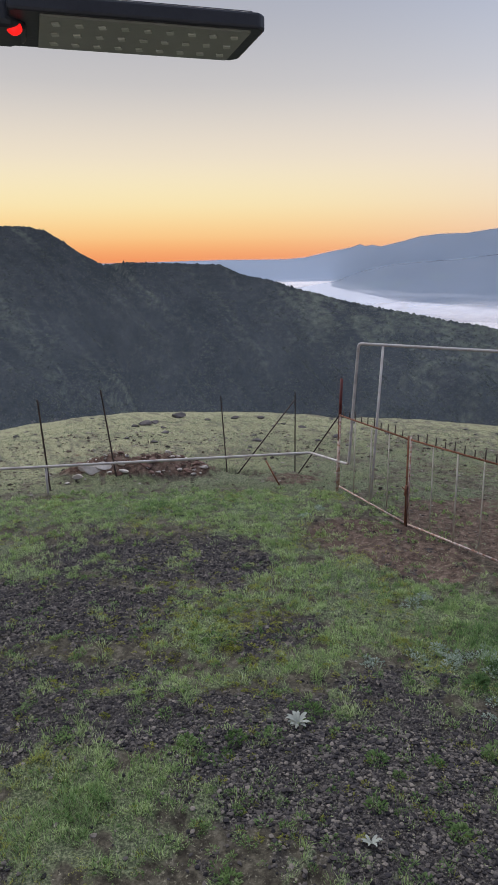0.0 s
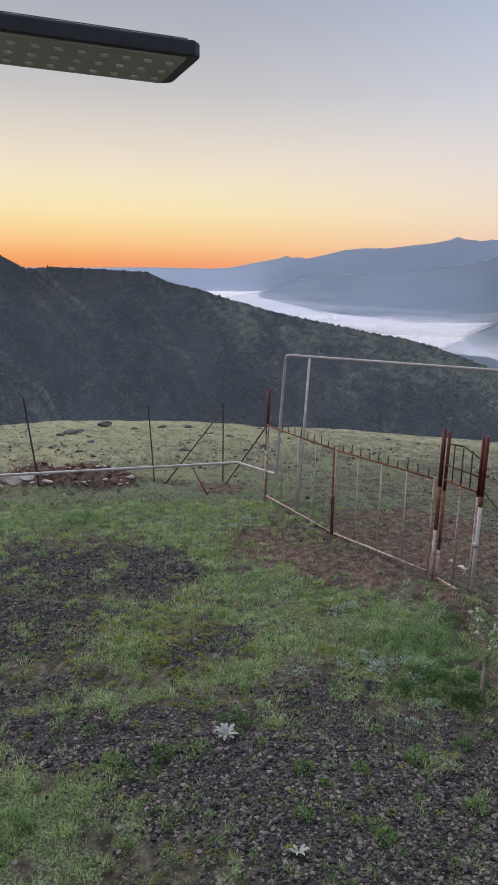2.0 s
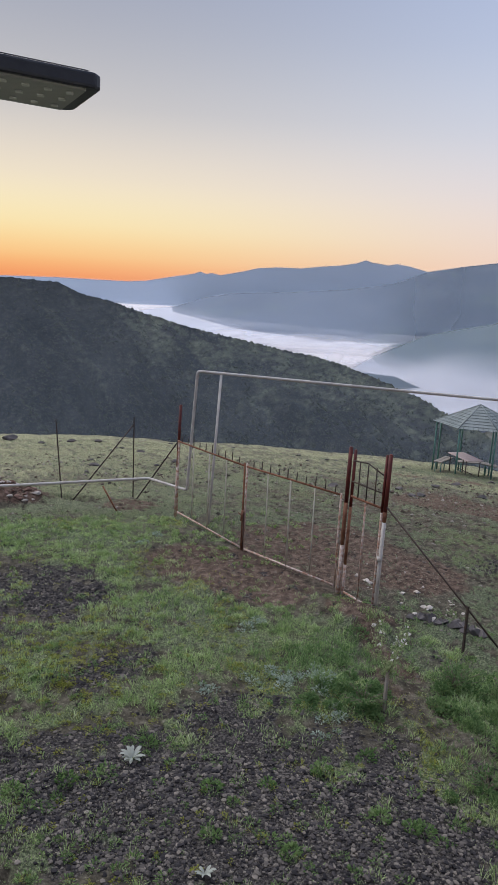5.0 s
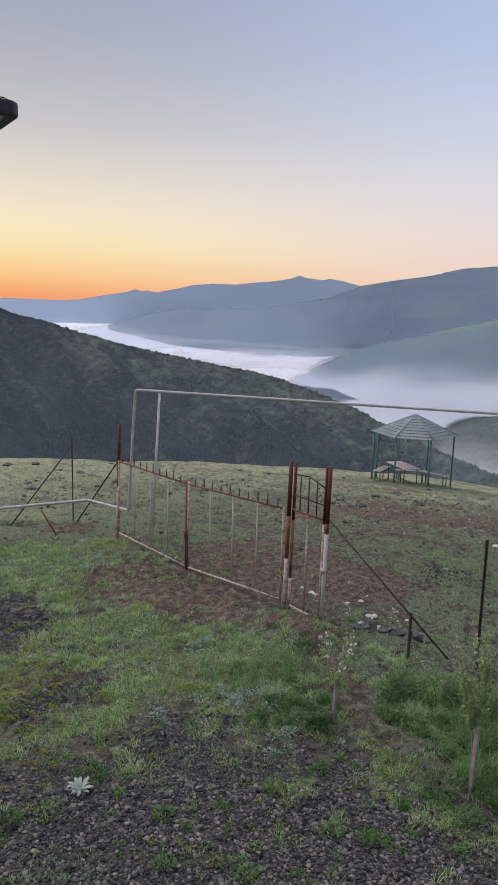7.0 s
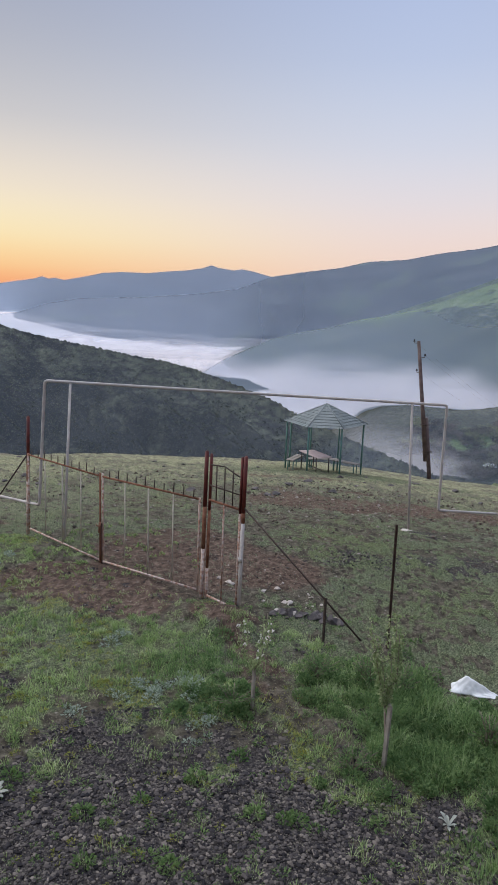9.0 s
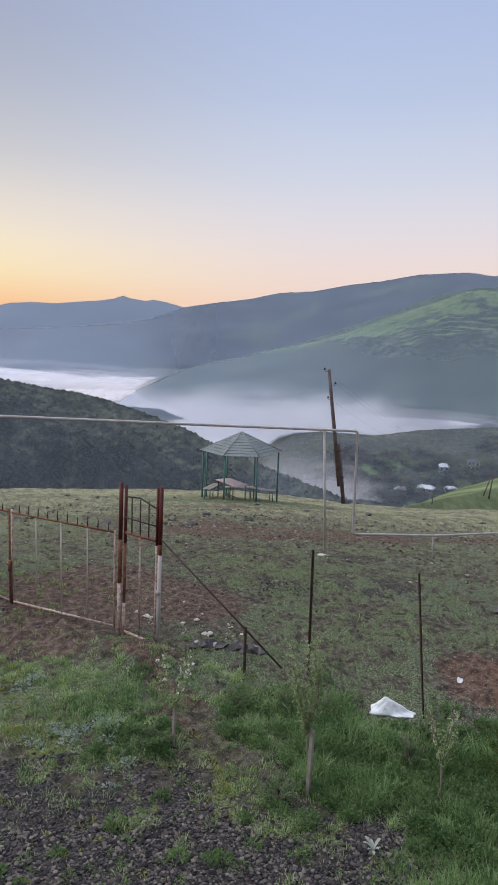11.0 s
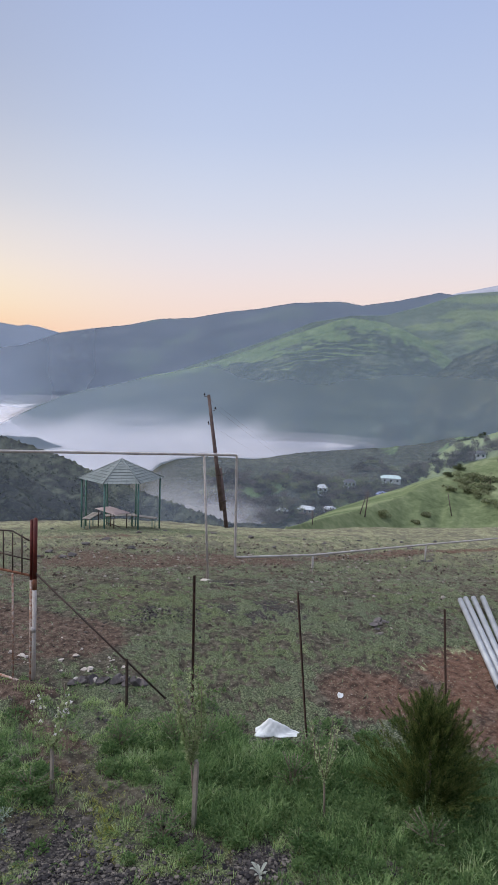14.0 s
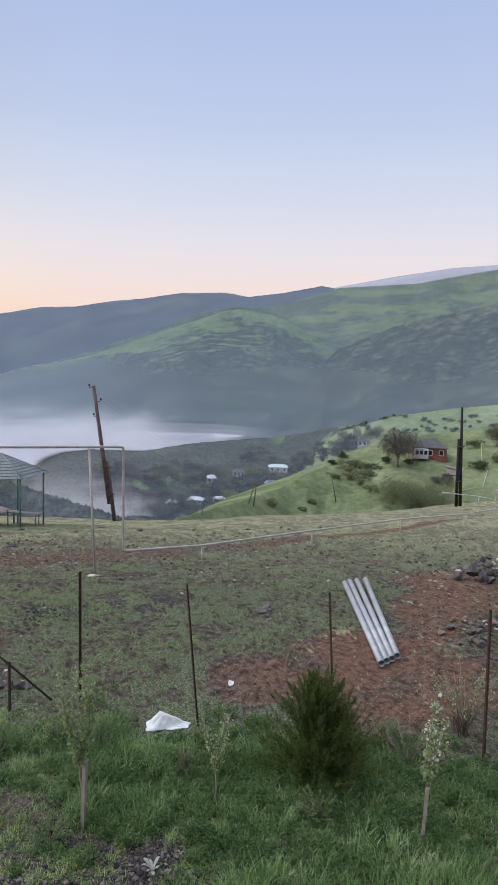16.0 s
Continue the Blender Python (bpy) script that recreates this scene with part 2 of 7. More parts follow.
def rod(bm, p, q, r0, r1=None, seg=10):
    """A round bar from p to q, tapering from r0 to r1, with closed ends."""
    p, q = Vector(p), Vector(q)
    r1 = r0 if r1 is None else r1
    d = (q - p).normalized()
    u = d.orthogonal().normalized()
    v = d.cross(u)
    rings = []
    for c, r in ((p, r0), (q, r1)):
        rings.append([bm.verts.new(c + (u * math.cos(2 * math.pi * k / seg) + v * math.sin(2 * math.pi * k / seg)) * r) for k in range(seg)])
    for k in range(seg):
        f = bm.faces.new((rings[0][k], rings[0][(k + 1) % seg], rings[1][(k + 1) % seg], rings[1][k]))
        f.smooth = True
    bm.faces.new(list(reversed(rings[0])))
    bm.faces.new(rings[1])


def pipe_run(bm, pts, r, seg=12):
    """A bent pipe through the given places, with rounded elbows."""
    pts = [Vector(p) for p in pts]
    path = [pts[0]]
    for a, b, c in zip(pts, pts[1:], pts[2:]):
        d0, d1 = (a - b).normalized(), (c - b).normalized()
        k = r * 2.2
        p0, p1 = b + d0 * k, b + d1 * k
        for s in range(5):
            t = s / 4
            path.append(p0 * (1 - t) ** 2 + b * 2 * t * (1 - t) + p1 * t * t)
    path.append(pts[-1])
    u = (path[1] - path[0]).orthogonal().normalized()
    rings = []
    for i, p in enumerate(path):
        d = (path[min(i + 1, len(path) - 1)] - path[max(i - 1, 0)]).normalized()
        u = (u - d * u.dot(d)).normalized()
        v = d.cross(u)
        rings.append([bm.verts.new(p + (u * math.cos(2 * math.pi * k / seg) + v * math.sin(2 * math.pi * k / seg)) * r) for k in range(seg)])
    for a, b in zip(rings, rings[1:]):
        for k in range(seg):
            bm.faces.new((a[k], a[(k + 1) % seg], b[(k + 1) % seg], b[k])).smooth = True
    bm.faces.new(list(reversed(rings[0])))
    bm.faces.new(rings[-1])


def slab(bm, m, size, bevel=0.0):
    """A box of the given size at the pose m, with bevelled edges."""
    r = bmesh.ops.create_cube(bm, size=1.0, matrix=m @ Matrix.Diagonal((*size, 1)))
    if bevel:
        edges = list({e for v in r["verts"] for e in v.link_edges})
        bmesh.ops.bevel(bm, geom=edges, offset=bevel, segments=2, affect="EDGES", profile=0.5)


def stone_mesh(bm, size, seed, at=(0, 0, 0), rough=0.25):
    """A broken stone: a squashed, chipped ball."""
    rnd = random.Random(seed)
    r = bmesh.ops.create_icosphere(bm, subdivisions=2, radius=1.0)
    turn = Euler((rnd.random() * 6, rnd.random() * 6, rnd.random() * 6)).to_matrix()
    cuts = [(Vector((rnd.uniform(-1, 1), rnd.uniform(-1, 1), rnd.uniform(-1, 1))).normalized(), rnd.uniform(0.35, 0.8)) for _ in range(11)]
    for v in r["verts"]:
        p = turn @ v.co
        for n, d in cuts:
            over = p.dot(n) - d
            if over > 0:
                p -= n * over
        p *= 1 + rough * 0.3 * (noise.noise(p * 2.3 + Vector((seed, 0, 0))))
        v.co = Vector((p.x * size[0], p.y * size[1], p.z * size[2])) + Vector(at)

# ---- the lie of the land ----
# bearing (left of straight ahead positive), distance of the brow, and its dip below the eye
BROW_AZ = [-180, -110, -90, -74, -66, -61, -54, -48, -42, -33, -20, -10, 0, 10, 15, 21, 40, 90, 180]
BROW_DIP = [9, 9, 9, 9.6, 11.1, 11.8, 12.25, 12.75, 12.75, 12.25, 12.1, 11.95, 11.7, 11.48, 11.5, 12.2, 13, 11, 9]
BROW_R = [60, 70, 70, 62, 54, 50, 45, 40, 38, 36, 31, 30, 29, 29, 29, 29, 29, 45, 60]


def land(x, y):
    """Height of the plateau, its brow and the slope below it."""
    az, r = np.degrees(np.arctan2(-x, y)), np.hypot(x, y)
    rc = np.interp(az, BROW_AZ, BROW_R)
    zc = 4 - rc * np.tan(np.radians(np.interp(az, BROW_AZ, BROW_DIP)))
    s = np.clip((r - 11.5) / (rc - 11.5), 0, None)
    z = zc * np.minimum(s, 1) ** 1.2
    d = np.clip(r - rc, 0, None)
    z = z + 1.2 * zc / (rc - 11.5) * d * np.exp(-d / 10) - 0.6 * (np.sqrt(d * d + 36) - 6)
    return np.maximum(z, -118)


def land_z(x, y):
    return float(land(np.float64(x), np.float64(y)))


def spot(x, y, cx, cy, rx, ry, turn=0.0, soft=0.5):
    c, s = math.cos(radians(turn)), math.sin(radians(turn))
    dx, dy = x - cx, y - cy
    u, v = (dx * c + dy * s) / rx, (-dx * s + dy * c) / ry
    return 1 - smooth(1 - soft, 1 + soft, np.hypot(u, v))


def cover(x, y):
    """How much grass, red earth and gravel lies at a place, and how tall the grass stands."""
    wob = fbm(x * 0.9, y * 0.9, 4, 3) - 0.5
    wob2 = fbm(x * 2.7 + 9, y * 2.7, 4, 11) - 0.5
    inside = smooth(-0.3, 0.3, (12.2 - y) - np.clip(x - 1.5, 0, 9) * 1.95)
    gravel = np.maximum.reduce([
        spot(x, y, -1.7, 9.1, 1.8, 0.7, 4, 0.9), spot(x, y, -2.4, 7.6, 1.4, 0.9, 0, 0.9), spot(x, y, -2.2, 5.7, 1.5, 0.8, 0, 0.8), spot(x, y, -0.4, 5.4, 0.9, 0.35, 10, 0.8),
        spot(x, y, 1.5, 4.5, 2.0, 1.25, -18, 0.7), spot(x, y, 0.2, 6.9, 0.5, 0.3, 30, 0.9), spot(x, y, 1.4, 5.9, 0.6, 0.35, 0, 0.8), spot(x, y, 0.1, 4.9, 0.8, 0.45, 0, 0.8), spot(x, y, 2.2, 3.4, 2.0, 0.7),
        spot(x, y, -0.3, 8.7, 0.9, 0.4, 20, 0.9), spot(x, y, 2.7, 3.6, 0.5, 0.4, 0, 0.8)])
    worn = np.maximum(spot(x, y, 3.38, 5.2, 0.22, 1.3, 10, 0.9), spot(x, y, 3.42, 6.7, 0.2, 0.9, 6, 0.9))
    red = np.maximum.reduce([
        spot(x, y, 1.75, 9.6, 0.8, 1.1, 20), spot(x, y, 2.5, 9.0, 0.75, 0.8), spot(x, y, 3.5, 7.7, 0.55, 0.35, -60, 0.35), spot(x, y, 3.9, 10.0, 1.3, 2.0, 30), spot(x, y, 4.9, 9.0, 0.9, 0.9),
        spot(x, y, 8.2, 3.6, 1.7, 1.5, 0), spot(x, y, 11.5, 4.2, 2.4, 0.9, 10), spot(x, y, 7.0, 5.0, 0.7, 0.7), 1.2 * spot(x, y, -2.3, 13.75, 1.7, 0.5), 1.2 * spot(x, y, -0.25, 13.95, 0.75, 0.22),
        spot(x, y, 13.5, 4.8, 1.4, 1.2), spot(x, y, 0.9, 13.3, 0.6, 0.5), 0.5 * worn,
        0.5 * spot(x, y, -3.0, 17.5, 3.5, 1.2), 0.5 * spot(x, y, 10.5, 16.0, 5.0, 1.1, -25, 0.9), 0.45 * spot(x, y, 7, 12.5, 2.5, 2.5, 0, 0.9), 0.95 * spot(x, y, 9.6, 13.4, 3.6, 1.5, -30, 0.8), 0.7 * spot(x, y, 13.5, 11.6, 3.0, 0.8, -15, 0.8), 0.6 * spot(x, y, 5.6, 14.5, 2.2, 0.7, -20, 0.9), 0.9 * spot(x, y, 21, 10.9, 11, 0.5, -4, 0.6), 0.6 * spot(x, y, 12, 19.5, 4.5, 0.7, -24, 0.6)])
    lush = np.maximum.reduce([
        0.6 * spot(x, y, 3.0, 6.6, 1.0, 1.0, 0, 0.8), spot(x, y, 4.6, 4.7, 1.3, 1.5, 30, 0.7), spot(x, y, 5.6, 3.2, 1.7, 1.5), 0.42 * spot(x, y, 2.2, 7.2, 1.2, 0.9, 0, 0.8), 0.45 * spot(x, y, -1.5, 11.3, 4.2, 1.0, 4, 0.8), spot(x, y, 4.6, 2.3, 1.6, 1.4),
        0.45 * spot(x, y, 1.2, 8.0, 0.9, 1.2, 0, 0.8), 0.7 * spot(x, y, -1.3, 4.3, 0.75, 0.55, 10, 0.9), 0.7 * spot(x, y, 6.6, 1.8, 1.2, 1.2)])
    patch = np.maximum.reduce([
        0.95 * smooth(0, 0.45, lush), 0.9 * spot(x, y, 0.9, 8.6, 0.9, 1.6), 0.9 * spot(x, y, 0.2, 10.6, 1.5, 0.9), 0.85 * spot(x, y, -0.5, 6.05, 0.6, 0.22), 0.8 * spot(x, y, -0.55, 7.2, 0.6, 0.8), 0.75 * spot(x, y, 0.6, 6.6, 0.9, 0.8),
        0.8 * spot(x, y, -2.6, 8.6, 0.9, 0.22), 0.8 * spot(x, y, -1.0, 8.7, 0.45, 0.2), 0.75 * spot(x, y, -3.6, 9.2, 0.9, 0.6), 0.85 * spot(x, y, -1.5, 4.6, 0.7, 0.6), 0.7 * spot(x, y, 0.4, 7.4, 0.7, 0.7), 0.8 * spot(x, y, 2.1, 6.0, 0.7, 0.5),
        0.5 * spot(x, y, 0.75, 5.6, 0.6, 0.4), 0.55 * spot(x, y, 0.55, 3.7, 0.5, 0.35)])
    fleck = fbm(x * 7 + 3, y * 7, 3, 29) - 0.5
    yard = np.clip(patch * 0.9 + 0.16 + wob * 1.1 + wob2 * 1.1 + fleck * 0.8, 0, 1) * (1 - 0.55 * smooth(0.15, 0.95, gravel + wob2 * 1.6 + fleck * 0.9)) * (1 - 0.68 * smooth(0.25, 0.85, red + wob * 1.3 + fleck * 1.0))
    field = np.clip(0.47 + wob * 0.55 + wob2 * 0.55 + fleck * 1.1 + 0.2 * spot(x, y, 15.4, 23.5, 5, 4, 0, 0.8) + 0.16 * smooth(-0.4, 0.1, -x / 20), 0, 1) * (1 - 0.7 * smooth(0.3, 0.8, red + wob * 1.2 + fleck * 0.4))
    grass = yard * inside + field * (1 - inside)
    grass = np.maximum(grass, 0.8 * lush * (1 - inside) * (1 - smooth(0.4, 0.6, red)))
    mats = 0.65 * fbm(x * 4.2 + 1.7, y * 4.2, 5, 71) + 0.35 * fbm(x * 14, y * 14, 3, 72) - 0.5
    mats = mats * (0.25 + 0.75 * inside) + (1 - inside) * (0.8 * (fbm(x * 23 + 5, y * 23, 2, 77) - 0.5) + 0.55 * (fbm(x * 1.4, y * 1.4, 3, 78) - 0.5))
    far = smooth(10, 16, np.hypot(x, y)) * (1 - inside)
    mats = mats * (1 - 0.45 * far) + 0.5 * far * (fbm((x * 0.84 - y * 0.54) * 4, (x * 0.54 + y * 0.84) * 8, 3, 74) - 0.5)
    tuft = smooth(0.60, 0.74, fbm(x * 3.1 + 4, y * 3.1 + 8, 4, 83)) * inside * (1 - 0.6 * smooth(0.5, 0.9, red))
    grass = smooth(0.24, 0.72, np.maximum(grass, 0.62 * tuft) + mats * (1.25 + 0.6 * inside))
    grass = grass * (1 - 0.5 * far) + 0.28 * far
    bald = 1 - smooth(0.38, 0.56, fbm(x * 3.4 + 7, y * 3.4, 4, 97))
    grass = grass * (1 - 0.55 * inside * bald * (1 - smooth(0.3, 0.7, lush))) * (1 - 0.75 * smooth(0.25, 0.7, worn + 0.9 * wob2))
    gravel = np.clip(gravel * 0.95 + wob2 * 1.2 + fleck * 0.8, 0, 1) * inside + (1 - inside) * np.clip(0.95 * np.maximum.reduce([spot(x, y, 7.61, 8.45, 1.6, 0.6, -30, 0.8), spot(x, y, 8.11, 7.59, 1.0, 0.5, -30, 0.8), spot(x, y, 9.1, 10.1, 1.0, 0.45, -30, 0.8), spot(x, y, 12.2, 9.9, 0.9, 0.4, -10, 0.8)]) + wob2 * 1.5 + fleck * 0.8 - 0.15, 0, 1)
    tall = np.clip(lush + wob * 0.5 + fleck * 0.5, 0, 1)
    return grass, np.clip(red * 0.9 + wob * 0.9 + wob2 * 0.6 + fleck * 0.3, 0, 1) * smooth(0.05, 0.3, red), gravel, tall, inside


def surface(x, y, grass=None):
    """Height of the ground itself: the land with its lumps, dug earth and mats of turf."""
    x, y = np.asarray(x, float), np.asarray(y, float)
    r = np.hypot(x, y)
    near = 1 - smooth(14, 40, r)
    grass = cover(x, y)[0] if grass is None else grass
    z = land(x, y) + (fbm(x * 1.6, y * 1.6, 3, 5) - 0.5) * 0.10 * smooth(2, 4, r) + (fbm(x * 9, y * 9, 2, 8) - 0.5) * 0.05 * near
    z = z + (fbm(x * 0.25, y * 0.25, 3, 21) - 0.5) * 0.35 * smooth(14, 26, r) * (1 - smooth(60, 120, r))
    z = z + spot(x, y, -2.35, 13.85, 1.5, 0.5, 4, 0.7) * (0.40 + 0.35 * (fbm(x * 4, y * 4, 3, 31) - 0.5)) - 0.25 * spot(x, y, -0.3, 14.0, 0.6, 0.22, 0, 0.5)
    return z + 0.02 * grass * near + 0.16 * spot(x, y, 3.45, 7.6, 0.6, 0.32, -60, 0.6)


def surface_z(x, y):
    return float(surface(np.array([x]), np.array([y]))[0])


# ---- ground ----
ground_mat = bpy.data.materials.new("ground_earth_and_turf")
ground_mat.use_nodes = True
gn, gl = ground_mat.node_tree.nodes, ground_mat.node_tree.links
g_bsdf = gn["Principled BSDF"]
g_bsdf.inputs["Roughness"].default_value = 0.95
g_bsdf.inputs["Specular IOR Level"].default_value = 0.15
g_co = gn.new("ShaderNodeTexCoord")


def g_noise(scale, detail=6, rough=0.6):
    n = gn.new("ShaderNodeTexNoise")
    n.inputs["Scale"].default_value, n.inputs["Detail"].default_value, n.inputs["Roughness"].default_value = scale, detail, rough
    gl.new(g_co.outputs["Object"], n.inputs["Vector"])
    return n.outputs["Fac"]


def g_ramp(fac, stops):
    ramp = gn.new("ShaderNodeValToRGB")
    while len(ramp.color_ramp.elements) < len(stops):
        ramp.color_ramp.elements.new(0.5)
    for e, (p, c) in zip(ramp.color_ramp.elements, stops):
        e.position, e.color = p, (*c, 1)
    gl.new(fac, ramp.inputs[0])
    return ramp.outputs[0]


def g_edge(amount, wobble, lo, hi, k=0.5):
    """Turns a soft amount into a ragged edge."""
    add, rng = gn.new("ShaderNodeMath"), gn.new("ShaderNodeMapRange")
    add.operation = "MULTIPLY_ADD"
    gl.new(wobble, add.inputs[0])
    add.inputs[1].default_value = k
    gl.new(amount, add.inputs[2])
    rng.inputs["From Min"].default_value, rng.inputs["From Max"].default_value = lo + k / 2, hi + k / 2
    gl.new(add.outputs[0], rng.inputs["Value"])
    return rng.outputs[0]


def g_mix(fac, a, b):
    m = gn.new("ShaderNodeMix")
    m.data_type = "RGBA"
    gl.new(fac, m.inputs["Factor"])
    gl.new(a, m.inputs["A"])
    gl.new(b, m.inputs["B"])
    return m.outputs["Result"]


g_attr = gn.new("ShaderNodeAttribute")
g_attr.attribute_name = "cover"
g_split = gn.new("ShaderNodeSeparateColor")
gl.new(g_attr.outputs["Color"], g_split.inputs[0])
n_broad, n_mid, n_fine, n_grit = g_noise(0.35), g_noise(2.2, 8, 0.7), g_noise(9, 8, 0.72), g_noise(45, 5, 0.75)
earth = g_ramp(n_fine, [(0.37, (0.026, 0.022, 0.017)), (0.5, (0.066, 0.058, 0.043)), (0.64, (0.15, 0.134, 0.102))])
redder = g_ramp(n_fine, [(0.36, (0.032, 0.021, 0.017)), (0.5, (0.084, 0.056, 0.043)), (0.64, (0.18, 0.13, 0.103))])
clay = g_ramp(n_fine, [(0.36, (0.048, 0.026, 0.018)), (0.5, (0.125, 0.068, 0.047)), (0.64, (0.185, 0.112, 0.084))])
redder = g_mix(g_attr.outputs["Alpha"], redder, clay)
grits = g_ramp(n_grit, [(0.39, (0.014, 0.012, 0.013)), (0.5, (0.039, 0.035, 0.035)), (0.63, (0.125, 0.113, 0.105))])
turf_a = g_ramp(n_grit, [(0.40, (0.036, 0.044, 0.023)), (0.5, (0.082, 0.104, 0.046)), (0.60, (0.19, 0.218, 0.105))])
turf_b = g_ramp(n_grit, [(0.40, (0.036, 0.038, 0.028)), (0.5, (0.080, 0.098, 0.064)), (0.60, (0.21, 0.226, 0.150))])
turf = g_mix(g_edge(n_broad, n_mid, 0.35, 0.65, 0.3), turf_a, turf_b)
# paler turf for the brow and left side: light there put into colour
turf_pale_lit = g_ramp(n_grit, [(0.40, (0.11, 0.108, 0.058)), (0.5, (0.27, 0.265, 0.15)), (0.60, (0.44, 0.425, 0.28))])
turf = g_mix(g_attr.outputs["Alpha"], turf, turf_pale_lit)
earth_pale_lit = g_ramp(n_fine, [(0.37, (0.075, 0.068, 0.048)), (0.5, (0.14, 0.13, 0.09)), (0.64, (0.24, 0.22, 0.165))])
earth = g_mix(g_attr.outputs["Alpha"], earth, earth_pale_lit)
col = g_mix(g_edge(g_split.outputs[1], n_mid, 0.35, 0.6), earth, redder)
col = g_mix(g_edge(g_split.outputs[2], n_fine, 0.3, 0.6, 1.0), col, grits)
col = g_mix(g_edge(g_split.outputs[0], n_fine, 0.30, 0.70, 0.9), col, turf)
straw = gn.new("ShaderNodeRGB")
straw.outputs[0].default_value = (0.30, 0.28, 0.21, 1)
col = g_mix(g_edge(g_noise(38, 3, 0.6), n_mid, 0.60, 0.74, 0.12), col, straw.outputs[0])
dark = gn.new("ShaderNodeRGB")
dark.outputs[0].default_value = (0.035, 0.030, 0.024, 1)
col = g_mix(g_edge(g_noise(26, 3, 0.6), n_broad, 0.60, 0.72, 0.12), col, dark.outputs[0])
gl.new(col, g_bsdf.inputs["Base Color"])
g_bump = gn.new("ShaderNodeBump")
g_bump.inputs["Strength"].default_value, g_bump.inputs["Distance"].default_value = 0.6, 0.05
g_sum = gn.new("ShaderNodeMath")
g_sum.operation = "ADD"
gl.new(n_fine, g_sum.inputs[0])
gl.new(n_grit, g_sum.inputs[1])
gl.new(g_sum.outputs[0], g_bump.inputs["Height"])
gl.new(g_bump.outputs[0], g_bsdf.inputs["Normal"])

azs = np.radians(np.concatenate([np.arange(-180, -84, 1.5), np.arange(-84, 30, 0.25), np.arange(30, 180, 1.5)]))
rs = np.concatenate([[0.05, 0.4, 0.8, 1.2, 1.6, 2.0, 2.3], np.arange(2.6, 16, 0.07), np.arange(16, 72, 0.5), np.geomspace(72, 4900, 60)])
A, R = np.meshgrid(azs, rs)
gx, gy = (-np.sin(A) * R), (np.cos(A) * R)
c_grass, c_red, c_gravel, c_tall, c_in = cover(gx, gy)
gz = surface(gx, gy, c_grass)
# paleness stands in for light on brow and left; second line marks clay
c_lit_clay = np.maximum(0.85 * smooth(14.5, 24, R) * (1 - 0.9 * spot(gx, gy, 14.8, 22.2, 4.5, 2.2, -30, 0.6)), smooth(11.5, 17, R) * (0.25 + 0.75 * smooth(-14, 10, np.degrees(A))) * np.clip(0.35 + 1.2 * fbm(gx * 0.5, gy * 0.5, 3, 37), 0, 1))
c_lit_clay = np.maximum(c_lit_clay, smooth(0.55, 0.8, c_red) * np.maximum(spot(gx, gy, 8.6, 3.7, 2.2, 2.0, 0, 0.6), spot(gx, gy, 12.5, 4.4, 3.0, 1.5, 10, 0.6)))
na, nr = len(azs), len(rs)
idx = np.arange(na * nr).reshape(nr, na)
nxt = np.roll(idx, -1, axis=1)
quads = np.stack([idx[:-1], nxt[:-1], nxt[1:], idx[1:]], -1).reshape(-1, 4)[:, ::-1]
ground_me = mesh_from("ground", np.stack([gx, gy, gz], -1).reshape(-1, 3), quads[:, ::-1], ground_mat, True)
layer = ground_me.attributes.new("cover", "FLOAT_COLOR", "POINT")
layer.data.foreach_set("color", np.stack([c_grass, c_red, c_gravel, c_lit_clay], -1).reshape(-1).astype(np.float32))
ground = tagged(new("ground", ground_me), "patchy grass, red earth and dark gravel of a hilltop", "ground", kind="structure")


